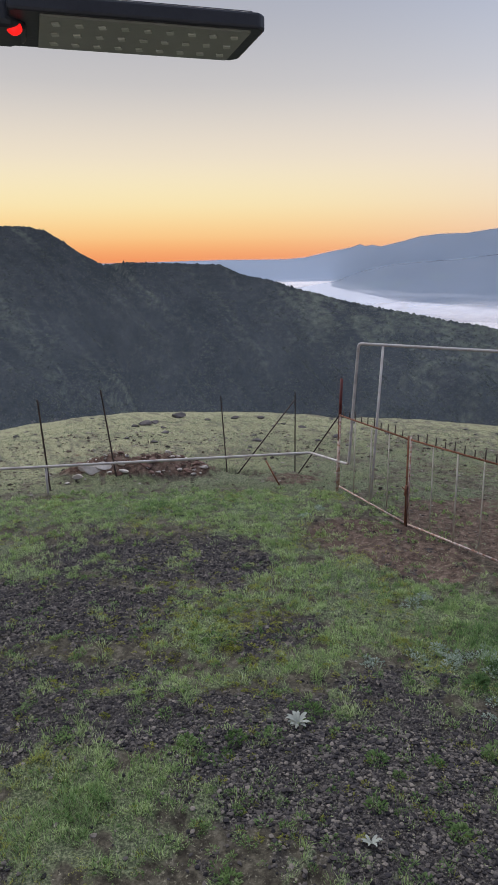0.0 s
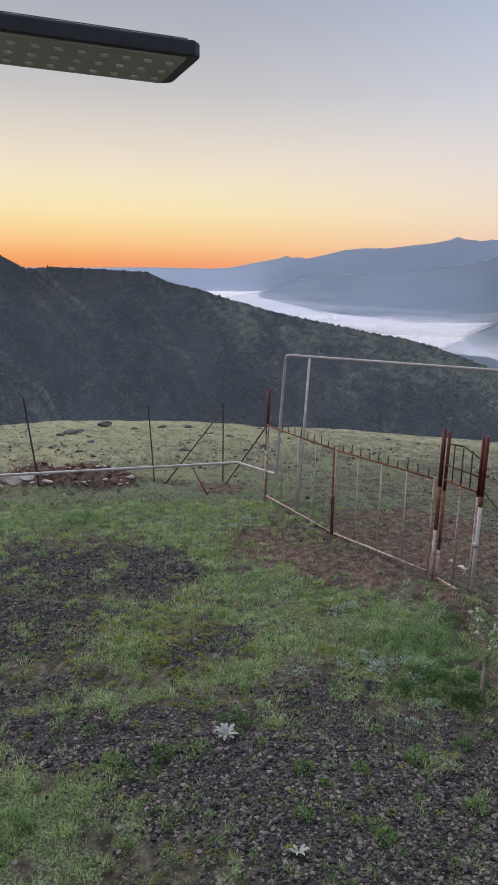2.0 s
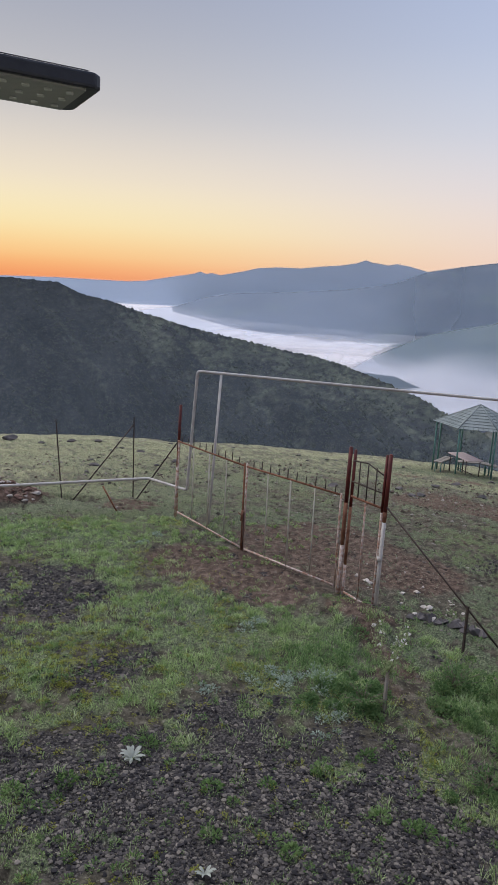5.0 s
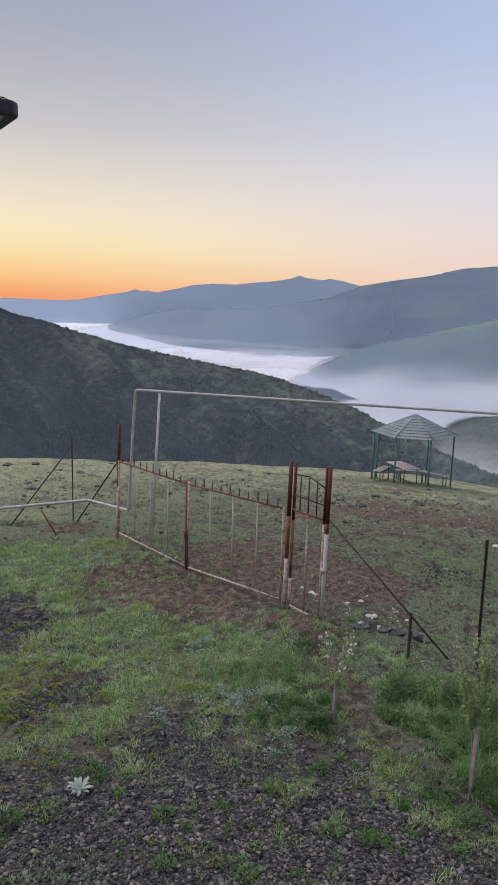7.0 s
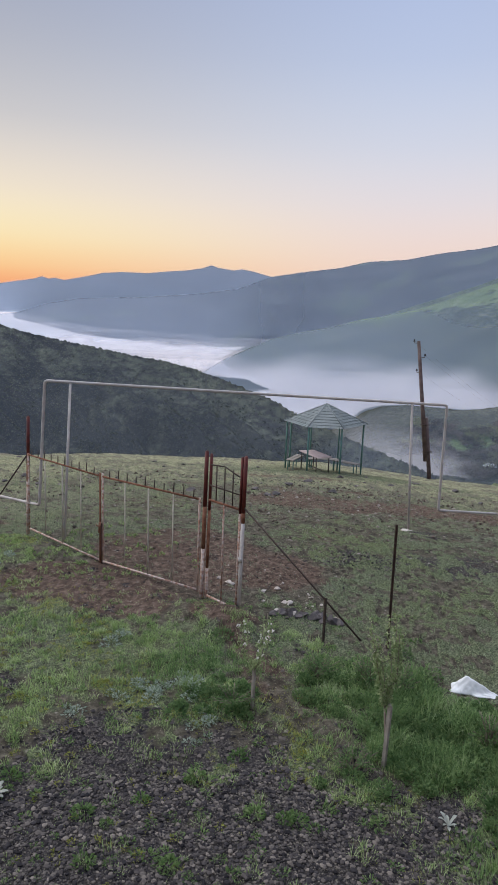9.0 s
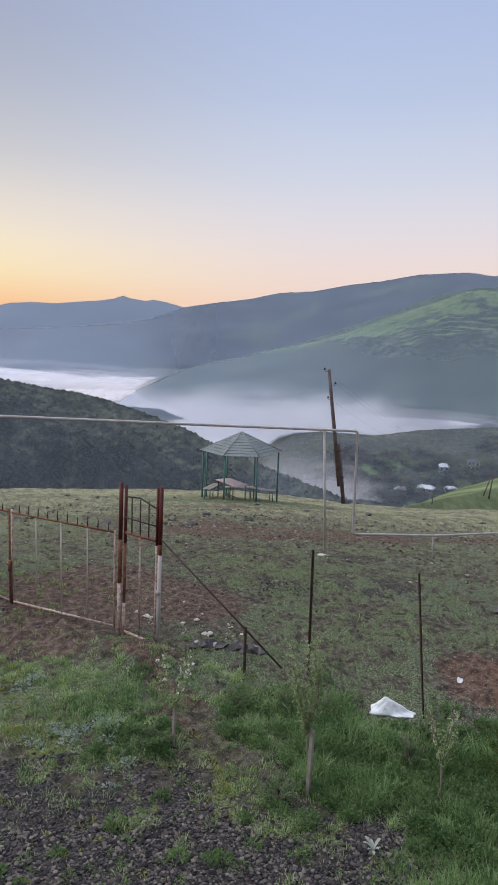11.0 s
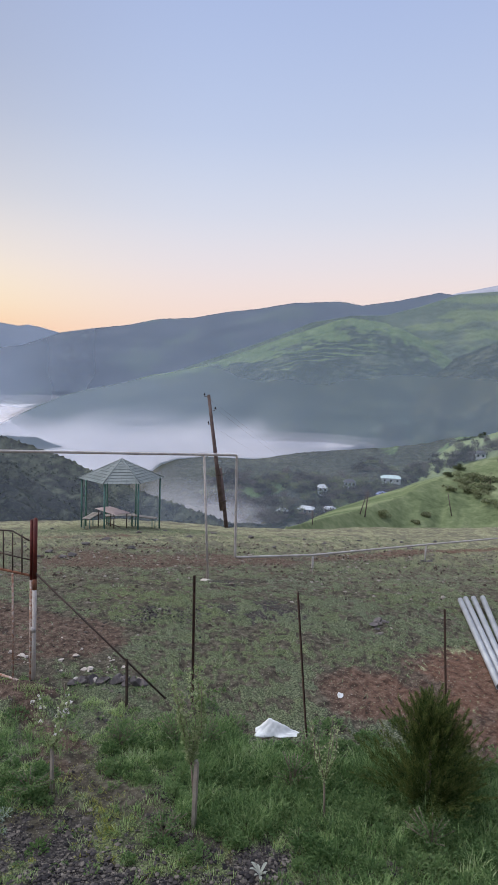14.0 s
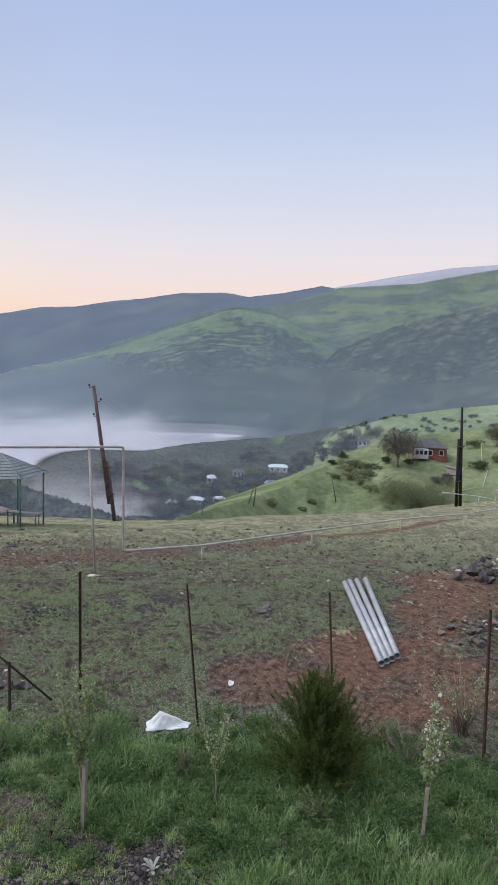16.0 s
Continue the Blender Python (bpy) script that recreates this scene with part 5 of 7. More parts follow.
# ---- drain tubes ----
tube_n, tube_f = [Vector((8.36, 3.84, 0)), Vector((8.49, 3.82, 0)), Vector((8.61, 3.80, 0)), Vector((8.74, 3.78, 0))], [Vector((11.2, 6.0, 0)), Vector((11.36, 5.98, 0)), Vector((11.5, 5.9, 0)), Vector((11.66, 5.8, 0))]
for a, b in zip(tube_n, tube_f):
    d = (b - a).normalized()
    tube = thing("metal_tube", (a.x, a.y, 0.055), "long pale grey metal tube lying on the earth", "tube", "tubes laid side by side")
    bm = bmesh.new()
    seg, R0, R1 = 20, 0.048, 0.043
    rings = []
    u, v = Vector((-d.y, d.x, 0)), Vector((0, 0, 1))
    ln = (b - a).length
    for c, r in ((Vector(), R1), (Vector(), R0), (d * ln, R0), (d * ln, R1)):
        rings.append([bm.verts.new(c + (u * math.cos(2 * math.pi * k / seg) + v * math.sin(2 * math.pi * k / seg)) * r) for k in range(seg)])
    for i in range(4):
        q, w = rings[i], rings[(i + 1) % 4]
        for k in range(seg):
            bm.faces.new((q[k], q[(k + 1) % seg], w[(k + 1) % seg], w[k])).smooth = True
    part("wall", bm, PIPE_GREY, tube)

# ---- solar lamp over the viewpoint, on a short pole ----
ax, bx = Vector((0.966, 0.259, 0)), Vector((-0.30, 0.954, 0)).normalized()
N0 = Vector((0.010, 1.131, 4.30))
sl = thing("solar_lamp", N0, "black solar LED lamp head on an arm, unlit", "lamp")


def bar_box(bm, l0, l1, w0, w1, z0, z1, cham=0.0):
    """A flat body along the lamp's axis with cut corners at the free end."""
    out = [(l0, w0), (l0, w1), (l1 - cham, w1), (l1, w1 - cham), (l1, w0 + cham), (l1 - cham, w0)]
    lo = [bm.verts.new(ax * a + bx * b + Vector((0, 0, z0))) for a, b in out]
    hi = [bm.verts.new(ax * a + bx * b + Vector((0, 0, z1))) for a, b in out]
    for k in range(6):
        bm.faces.new((lo[k], lo[(k + 1) % 6], hi[(k + 1) % 6], hi[k]))
    bm.faces.new(lo)
    bm.faces.new(hi)
    return bm


bm = bar_box(bmesh.new(), -0.36, 0.0, 0.0, 0.158, 0.0, 0.022, 0.012)
bmesh.ops.bevel(bm, geom=list(bm.edges), offset=0.004, segments=2, affect="EDGES", profile=0.5)
part("head", bm, LAMP_BLACK, sl)
part("solar_panel", bar_box(bmesh.new(), -0.34, -0.012, 0.012, 0.146, 0.020, 0.026, 0.008), LAMP_BLACK, sl)
part("lens", bar_box(bmesh.new(), -0.318, -0.022, 0.010, 0.146, -0.003, 0.002, 0.002), LAMP_LENS, sl, "frosted grey lens plate")
for i in range(9):
    for j in range(3):
        bm = bmesh.new()
        c = ax * (-0.040 - i * 0.032) + bx * (0.035 + j * 0.042)
        slab(bm, Matrix.Translation(c + Vector((0, 0, -0.004))), (0.011, 0.011, 0.003), 0.0012)
        part("led", bm, LED_CHIP, sl)
bm = bar_box(bmesh.new(), -0.46, -0.335, 0.03, 0.13, -0.011, 0.055, 0.02)
bmesh.ops.bevel(bm, geom=list(bm.edges), offset=0.008, segments=2, affect="EDGES", profile=0.5)
part("housing", bm, LAMP_BLACK, sl)
red = bpy.data.materials.new("red_signal_light")
red.use_nodes = True
red.node_tree.nodes["Principled BSDF"].inputs["Base Color"].default_value = (0.8, 0.01, 0.01, 1)
red.node_tree.nodes["Principled BSDF"].inputs["Emission Color"].default_value = (1, 0.01, 0.008, 1)
red.node_tree.nodes["Principled BSDF"].inputs["Emission Strength"].default_value = 1.0
bm = bmesh.new()
bmesh.ops.create_uvsphere(bm, u_segments=12, v_segments=8, radius=0.012, matrix=Matrix.Translation(ax * -0.352 + bx * 0.05 + Vector((0, 0, -0.005))))
part("signal_light", bm, red, sl, "glowing red signal light", True)
bm = bmesh.new()
pipe_run(bm, [ax * -0.44 + bx * 0.08 + Vector((0, 0, 0.005)), ax * -0.9 + bx * 0.08 + Vector((0, 0, 0.005)), Vector((-1.0, -0.80, 0.005)), Vector((-1.0, -0.80, -1.90))], 0.02)
part("arm", bm, LAMP_BLACK, sl)

# the house behind and below the viewpoint
HOUSE = material("plain_plaster", [(0.45, 0.42, 0.38), (0.55, 0.52, 0.48), (0.62, 0.60, 0.56)], 1.5, 0.9, 0.0, 0.3, 40)
for name, c, s, lab in (("wall_house", (1.0, -1.2, 2.4), (9, 0.3, 5.4), "plain plastered house wall"), ("balcony_floor", (-0.3, -0.3, 2.34), (3.4, 1.5, 0.18), "plain concrete balcony slab")):
    bm = bmesh.new()
    slab(bm, pose(*c), s)
    tagged(part(name, bm, HOUSE), lab, "wall" if "wall" in name else "floor", kind="structure")

# ---- stones ----
def stone(at, size, mat, seed, label, group, name="stone"):
    bm = bmesh.new()
    stone_mesh(bm, size, seed)
    ob = part(name, bm, mat)
    ob.location = (at[0], at[1], at[2] if len(at) > 2 else surface_z(*at) + size[2] * 0.3)
    return tagged(ob, label, "stone", group)


def strewn(name, places, mat, label):
    """Many small broken stones that nobody could count, as one mesh."""
    bm = bmesh.new()
    for k, (x, y, s, flat) in enumerate(places):
        stone_mesh(bm, (s * 1.3, s, s * flat), 1200 + k, (x, y, surface_z(x, y) + s * flat * 0.3))
    tagged(part(name, bm, mat), label, "stones", kind="stuff")


rnd = random.Random(7)
CLOD = material("brown_earth_clod", [(0.07, 0.040, 0.031), (0.14, 0.083, 0.066), (0.22, 0.15, 0.125)], 8, 0.95, 0.0, 0.6, 40, per_object=0.3)
for k, (x, y, s) in enumerate([(-3.30, 13.45, 0.27), (-3.02, 13.50, 0.22), (-2.62, 13.3, 0.12), (-3.55, 13.3, 0.13), (-3.75, 13.2, 0.08), (-1.5, 13.5, 0.08), (-1.2, 13.45, 0.09), (-1.9, 13.35, 0.07), (-1.0, 13.65, 0.1), (-2.1, 13.4, 0.06), (-2.9, 13.35, 0.07), (-1.65, 13.75, 0.06)]):
    stone((x, y, surface_z(x, y) + 0.2 * s), (s * 1.1, s * 0.75, s * 0.55), ROCK_PALE, 40 + k, "pale limestone block on the dug earth mound", "stones on the mound")
heap = []
for k in range(110):
    a, q = rnd.uniform(0, 6.28), rnd.random() ** 0.5
    heap.append((-2.3 + 1.5 * q * math.cos(a), 13.75 + 0.5 * q * math.sin(a), rnd.choice([0.025, 0.035, 0.05, 0.075]), 0.8))
strewn("mound_rubble", heap[:90], CLOD, "reddish clods strewn over the dug earth mound")
strewn("mound_chips", heap[90:], ROCK_PALE, "pale stone chips strewn over the dug earth mound")
for k in range(26):
    x, y = rnd.uniform(4.0, 5.0), rnd.uniform(7.4, 9.0)
    s = rnd.choice([0.015, 0.02, 0.03, 0.055])
    stone((x, y), (s * 1.3, s, s * 0.7), ROCK_PALE, 80 + k, "small pale stone scattered by the gate post", "pale stones by the gate")
for k in range(30):
    f = k / 29
    x, y, s = 4.15 + 0.72 * f + rnd.uniform(-0.06, 0.06), 7.52 - 0.55 * f + rnd.uniform(-0.08, 0.08), rnd.uniform(0.03, 0.10)
    stone((x, y), (s * 1.3, s * 0.9, s * 0.9), ROCK_DARK if k % 9 else ROCK_PALE, 130 + k, "dark broken stone in a row at the edge of the grass", "dark edge stones")
# rubble heaps
for k in range(46):
    a, q = rnd.uniform(0, 6.28), rnd.random() ** 0.6
    x, y = 14.9 + 1.35 * q * math.cos(a), 4.3 + 0.75 * q * math.sin(a)
    s = rnd.uniform(0.10, 0.2)
    stone((x, y, surface_z(x, y) + 0.05 + 0.5 * (1 - q) * rnd.random()), (s, s * 0.9, s * 0.8), ROCK_PALE if s < 0.107 else ROCK_DARK, 200 + k, "dark basalt block in a rubble heap", "far rubble heap")
for k in range(96):
    a, q = rnd.uniform(0, 6.28), rnd.random() ** 0.6
    x, y = 10.45 + 0.8 * q * math.cos(a), 2.70 + 1.1 * q * math.sin(a)
    s = rnd.uniform(0.03, 0.10)
    stone((x, y, surface_z(x, y) + 0.03 + 0.25 * (1 - q) * rnd.random()), (s, s * 0.9, s * 0.6), CLOD if k % 3 == 0 else ROCK_PALE if s < 0.045 and k % 2 else ROCK_DARK, 300 + k, "dark or brown broken block in a low rubble heap", "near rubble heap")
# small dark heaps of soil in the field
for k in range(18):
    cx, cy = ((9.06, 6.30), (16.30, 9.77))[k % 2]
    x, y, s = cx + rnd.gauss(0, 0.13), cy + rnd.gauss(0, 0.1), rnd.uniform(0.04, 0.09)
    stone((x, y), (s * 1.3, s, s * 0.6), ROCK_DARK, 360 + k, "dark clod in a small heap of soil on the field", "soil heaps")
# stones along the brow
loose = []
for k in range(130):
    az, r = radians(rnd.uniform(-60, 20)), rnd.uniform(17, 28)
    loose.append((-math.sin(az) * r, math.cos(az) * r, rnd.choice([0.04, 0.06, 0.08, 0.13]) * rnd.uniform(0.7, 1.2), 0.6))
strewn("field_stones", loose, ROCK_DARK, "dark weathered stones lying about the field")
for k, (az, r, s) in enumerate([(8.9, 24, 0.26), (8.2, 24.5, 0.2), (6.2, 26.8, 0.34), (9.8, 23.5, 0.16), (-1.0, 26, 0.16), (1.2, 25.5, 0.18), (7.4, 23, 0.12)]):
    x, y = -math.sin(radians(az)) * r, math.cos(radians(az)) * r
    stone((x, y), (s * 1.1, s * 0.9, s * 0.6), ROCK_DARK, 470 + k, "large dark boulder on the brow of the field", "brow boulders")

# ---- white sheet and scraps ----
bm = bmesh.new()
bmesh.ops.create_grid(bm, x_segments=44, y_segments=28, size=0.5)
for v in bm.verts:
    x, y = v.co.x, v.co.y
    n = noise.fractal(Vector((x * 4, y * 4, 2)), 1.0, 2.0, 4)
    edge = max(0, 1 - (2 * x) ** 2) * max(0, 1 - (2 * y) ** 2)
    peak = max(0, 1 - math.hypot((x + 0.2) / 0.5, y / 0.5)) + 0.3 * max(0, 1 - math.hypot((x - 0.25) / 0.3, y / 0.4))
    crease = abs(noise.noise(Vector((x * 7 + 3, y * 7, 5)))) * edge
    v.co = Vector((x * (0.50 + 0.05 * n), y * (0.24 + 0.06 * n) * (1.05 - 0.5 * (x + 0.5)), 0.015 * edge ** 0.3 + 0.18 * peak * edge ** 0.7 - 0.03 * crease + 0.008 * n * edge))
bmesh.ops.solidify(bm, geom=bm.faces[:], thickness=0.006)
bag = tagged(part("plastic_sheet", bm, SHEET_WHITE, None, smooth_shade=True), "crumpled white plastic sheet lying in the grass", "plastic sheet")
bag.location, bag.rotation_euler = (5.36, 5.0, surface_z(5.36, 5.0) - 0.005), (0, 0, radians(-47))
bm = bmesh.new()
stone_mesh(bm, (0.06, 0.05, 0.05), 9, rough=1)
scrap = tagged(part("plastic_scrap", bm, SHEET_WHITE), "small white plastic scrap on the earth", "litter")
scrap.location = (6.6, 5.09, surface_z(6.6, 5.09) + 0.02)


# ---- leaves and blades, built in bulk ----
def blades(xy, height, width, lean, rng, z=None, away=None):
    """Bent grass blades: five corners and three triangles each."""
    n = len(xy)
    z = surface(xy[:, 0], xy[:, 1]) - 0.008 if z is None else z
    a = rng.uniform(0, 2 * np.pi, n) if away is None else away
    d = np.stack([np.cos(a), np.sin(a)], -1)
    s = np.stack([-d[:, 1], d[:, 0]], -1)
    h, w, l = height[:, None], width[:, None], (lean * rng.uniform(0.3, 1.0, n))[:, None] * height[:, None]
    b = np.concatenate([xy, z[:, None]], 1)
    up = np.array([0, 0, 1.0])
    d3, s3 = np.concatenate([d, np.zeros((n, 1))], 1), np.concatenate([s, np.zeros((n, 1))], 1)
    v = np.stack([b - s3 * w, b + s3 * w, b + up * h * 0.6 + d3 * l * 0.35 - s3 * w * 0.8, b + up * h * 0.6 + d3 * l * 0.35 + s3 * w * 0.8, b + up * h * 0.95 + d3 * l], 1).reshape(-1, 3)
    k = np.arange(n)[:, None] * 5
    f = np.concatenate([k + [0, 1, 3], k + [0, 3, 2], k + [2, 3, 4]], 0)
    return v, f


def sector(rng, n, r0, r1, az0=-84, az1=27, power=0.5):
    az, r = np.radians(rng.uniform(az0, az1, n)), r0 + (r1 - r0) * rng.random(n) ** power
    return np.stack([-np.sin(az) * r, np.cos(az) * r], -1)


def grass_object(name, xy, height, width, lean, rng, mat, label, away=None):
    v, f = blades(xy, height, width, lean, rng, away=away)
    return tagged(new(name, mesh_from(name, v, f, mat)), label, "grass", kind="stuff")


def tuft_object(name, at, count, spread, height, width, lean, rng, mat, label):
    """Grass in tufts: every centre bears a bunch of blades that lean outward, the outer ones shorter."""
    n = len(at)
    off = rng.normal(0, 1, (n, count, 2)) * (spread * rng.uniform(0.5, 1.3, n))[:, None, None]
    q = np.hypot(off[..., 0], off[..., 1]) / (spread + 1e-6)
    tall = height[:, None] * rng.uniform(0.55, 1.15, (n, count)) * np.clip(1.15 - 0.22 * q, 0.45, 1.2)
    away = np.arctan2(off[..., 1], off[..., 0]) + rng.normal(0, 0.7, (n, count))
    wide = rng.uniform(*width, n * count)
    return grass_object(name, (at[:, None] + off).reshape(-1, 2), tall.ravel(), wide, lean, rng, mat, label, away.ravel())


def clear_of_sheet(p):
    return np.hypot(p[:, 0] - 5.36, p[:, 1] - 5.0) > 0.30


rng = np.random.default_rng(5)
xy = sector(rng, 145000, 3.2, 14.5, power=0.62)
g, rd, gv, tl, ins = cover(xy[:, 0], xy[:, 1])
clump = 0.5 * fbm(xy[:, 0] * 6, xy[:, 1] * 6, 3, 73) + 0.5 * smooth(0.3, 0.7, fbm(xy[:, 0] * 2.2, xy[:, 1] * 2.2, 3, 76))
kind = fbm(xy[:, 0] * 1.1, xy[:, 1] * 1.1, 3, 75) + 0.17 * spot(xy[:, 0], xy[:, 1], -0.4, 6.8, 1.5, 1.3, 0, 0.8)
gaps = smooth(0.34, 0.58, fbm(xy[:, 0] * 5.5 + 2, xy[:, 1] * 5.5, 3, 79)) + smooth(0.3, 0.8, tl)
keep = (rng.random(len(xy)) < (0.05 + 0.95 * g) * np.clip(gaps, 0.32, 1)) & (ins > 0.4) & clear_of_sheet(xy)
high = keep & (rng.random(len(xy)) < smooth(0.25, 0.7, tl))
moss = keep & ~high & (rng.random(len(xy)) < smooth(0.48, 0.66, kind))
low = keep & ~high & ~moss
p0 = xy[low]
tuft_object("yard_grass", p0, 9, 0.022, (0.016 + 0.055 * rng.random(len(p0)) ** 2.2) * (0.45 + 1.3 * clump[low]), (0.0017, 0.0034), 1.0, rng, GRASS, "short patchy spring grass in the yard")
p0 = xy[moss]
tuft_object("yellow_grass", p0, 9, 0.024, rng.uniform(0.012, 0.036, len(p0)) * (0.4 + 1.2 * clump[moss]), (0.0018, 0.0038), 1.3, rng, MOSS, "yellow-green low grass and moss in the yard")
p1 = xy[high]
tuft_object("tall_grass", p1, 10, 0.026, (0.035 + rng.random(len(p1)) ** 1.6 * 0.15 * smooth(0.3, 1.0, tl[high])) * (0.3 + 1.7 * clump[high] ** 1.4), (0.0018, 0.0040), 0.9, rng, LUSH, "lush taller grass in the yard")
# fuller clumps that stand out of the turf
at = sector(rng, 9000, 3.3, 13.5, -60, 24, 0.62)
g, rd, gv, tl, ins = cover(at[:, 0], at[:, 1])
at = at[(rng.random(len(at)) < 0.5 * g + 0.03) & (ins > 0.5) & clear_of_sheet(at)]
tuft_object("grass_clumps", at, 34, 0.045, rng.uniform(0.035, 0.085, len(at)), (0.0016, 0.0032), 1.0, rng, GRASS, "fuller clumps of fresh grass in the yard")
xy = sector(rng, 300000, 6, 27, power=0.75)
g, rd, gv, tl, ins = cover(xy[:, 0], xy[:, 1])
keep = (rng.random(len(xy)) < 0.03 + 0.8 * g) & (ins < 0.6) & clear_of_sheet(xy)
p2 = xy[keep]
grass_object("field_grass", p2, rng.uniform(0.012, 0.05, len(p2)), rng.uniform(0.003, 0.007, len(p2)), 1.5, rng, FIELD_GRASS, "short grazed grass of the field")


def mullein(at, n, size, label, seed, up):
    """A rosette whose broad leaves are parts."""
    r = random.Random(seed)
    th = thing("mullein_rosette", (at[0], at[1], surface_z(*at) + 0.01), label, "plant")
    for k in range(n):
        a, ln, rise = k * 2.4 + r.uniform(-0.3, 0.3), size * r.uniform(0.65, 1.0), up * r.uniform(0.25, 1.0)
        d = Vector((math.cos(a), math.sin(a), 0))
        s = Vector((-d.y, d.x, 0)) * ln * 0.15
        bm = bmesh.new()
        rows = []
        for t, w in ((0.0, 0.3), (0.35, 0.9), (0.65, 1.0), (0.88, 0.55)):
            c = d * ln * t + Vector((0, 0, ln * rise * math.sin(t * 1.9)))
            rows.append([bm.verts.new(c - s * w), bm.verts.new(c - Vector((0, 0, ln * 0.05))), bm.verts.new(c + s * w)])
        tip = bm.verts.new(d * ln + Vector((0, 0, ln * rise * 0.9)))
        for q, w in zip(rows, rows[1:]):
            bm.faces.new((q[0], q[1], w[1], w[0]))
            bm.faces.new((q[1], q[2], w[2], w[1]))
        bm.faces.new((rows[-1][0], rows[-1][1], tip))
        bm.faces.new((rows[-1][1], rows[-1][2], tip))
        part("leaf", bm, SILVER, th)
    return th


mullein((0.38, 5.33), 20, 0.125, "pale silver-leaved rosette on the gravel", 3, 0.7)
mullein((0.80, 3.98), 10, 0.09, "small pale silver-leaved rosette on the gravel", 4, 0.8)
mullein((3.66, 3.54), 9, 0.10, "pale rosette in the grass", 5, 0.9)
def herbs(name, spots, mat, label, category, seed, need=0.0):
    """Low leafy plants, one object: spots are rows of x, y, size, leaf count, upright share and leaf width."""
    r = np.random.default_rng(seed)
    vs, fs, base = [], [], 0
    for x, y, size, n, up, width in spots:
        n = int(n)
        if float(cover(np.array([x]), np.array([y]))[0][0]) < need or math.hypot(x - 5.36, y - 5.0) < 0.34:
            continue
        a, ln, rise = r.uniform(0, 6.28, n), np.minimum(size * 0.55, 0.038) * r.uniform(0.5, 1.1, n), r.uniform(0.1, 1.2, n) * up
        d = np.stack([np.cos(a), np.sin(a), np.zeros(n)], -1)
        s = np.stack([-d[:, 1], d[:, 0], np.zeros(n)], -1) * (ln * width)[:, None]
        q = r.random(n) ** 0.6
        o = np.stack([x + np.cos(a) * q * size, y + np.sin(a) * q * size, surface_z(x, y) - 0.005 + r.random(n) * (1 - q * q) * up * size], -1)
        up3 = np.array([0, 0, 1.0])
        m, t = o + d * (ln * 0.5)[:, None] + up3 * (ln * rise)[:, None], o + d * ln[:, None] + up3 * (ln * rise * 0.8)[:, None]
        v = np.stack([o, m - s, t, m + s], 1).reshape(-1, 3)
        k = base + np.arange(n)[:, None] * 4
        vs.append(v)
        fs.append(np.concatenate([k + [0, 1, 2], k + [0, 2, 3]], 0))
        base += n * 4
    return tagged(new(name, mesh_from(name, np.concatenate(vs), np.concatenate(fs), mat)), label, category, kind="stuff")


hr = random.Random(17)
silver = [(2.1, 6.2), (2.25, 6.35), (1.9, 6.45), (2.35, 6.05), (1.75, 6.35), (2.0, 7.6), (2.12, 7.7), (2.3, 5.6), (2.2, 5.4), (2.45, 5.75), (2.05, 6.35), (1.15, 11.0), (0.9, 10.6), (-2.9, 6.2), (1.3, 6.3), (2.45, 6.4), (2.5, 6.25)]
herbs("silver_weeds", [(x + hr.gauss(0, 0.06), y + hr.gauss(0, 0.06), hr.uniform(0.04, 0.08), 60, 0.8, 0.16) for x, y in silver for _ in range(3)], SILVER_WEED, "silvery weed clumps among the grass", "weeds", 1)
herbs("gravel_weeds", [(-math.sin(az) * q, math.cos(az) * q, hr.uniform(0.02, 0.06), 46, 0.9, 0.14) for az, q in ((radians(hr.uniform(-42, 22)), hr.uniform(3.5, 9)) for _ in range(620))], LUSH, "small green weeds sprouting through gravel", "weeds", 2)
herbs("gravel_clumps", [(hr.uniform(-0.6, 2.9), hr.uniform(3.3, 5.6), hr.uniform(0.03, 0.09), hr.randint(50, 150), 1.0, 0.13) for _ in range(26)], LUSH, "fresh green weed clumps growing out of the gravel", "weeds", 8)
herbs("moss_tufts", [(hr.gauss(-0.3, 0.7), hr.gauss(7.0, 0.7), hr.uniform(0.02, 0.05), 46, 0.7, 0.2) for _ in range(260)] + [(hr.uniform(-3, 2), hr.uniform(4, 9), hr.uniform(0.02, 0.045), 40, 0.7, 0.2) for _ in range(240)], MOSS, "yellow-green moss and low tufts on dark earth", "moss", 3)
lush_at = [(2.9, 5.7), (3.7, 4.3), (4.6, 3.5), (5.4, 2.9), (4.2, 5.3), (4.9, 2.6), (5.8, 3.6), (6.2, 2.4), (5.0, 4.2), (4.4, 4.4), (6.6, 1.9), (5.3, 2.2)]
herbs("meadow_herbs", [(c[0] + hr.gauss(0, 0.45), c[1] + hr.gauss(0, 0.4), hr.uniform(0.05, 0.14), 160, 1.0, 0.2) for c in lush_at for _ in range(56)], HERB, "leafy green herbs in tall grass", "herbs", 4, 0.6)
herbs("clod_tufts", [(hr.uniform(-4, 4), hr.uniform(9.5, 12.5), hr.uniform(0.03, 0.07), 50, 1.1, 0.1) for _ in range(260)], GRASS, "pale green grass tufts before the fence", "grass", 5)

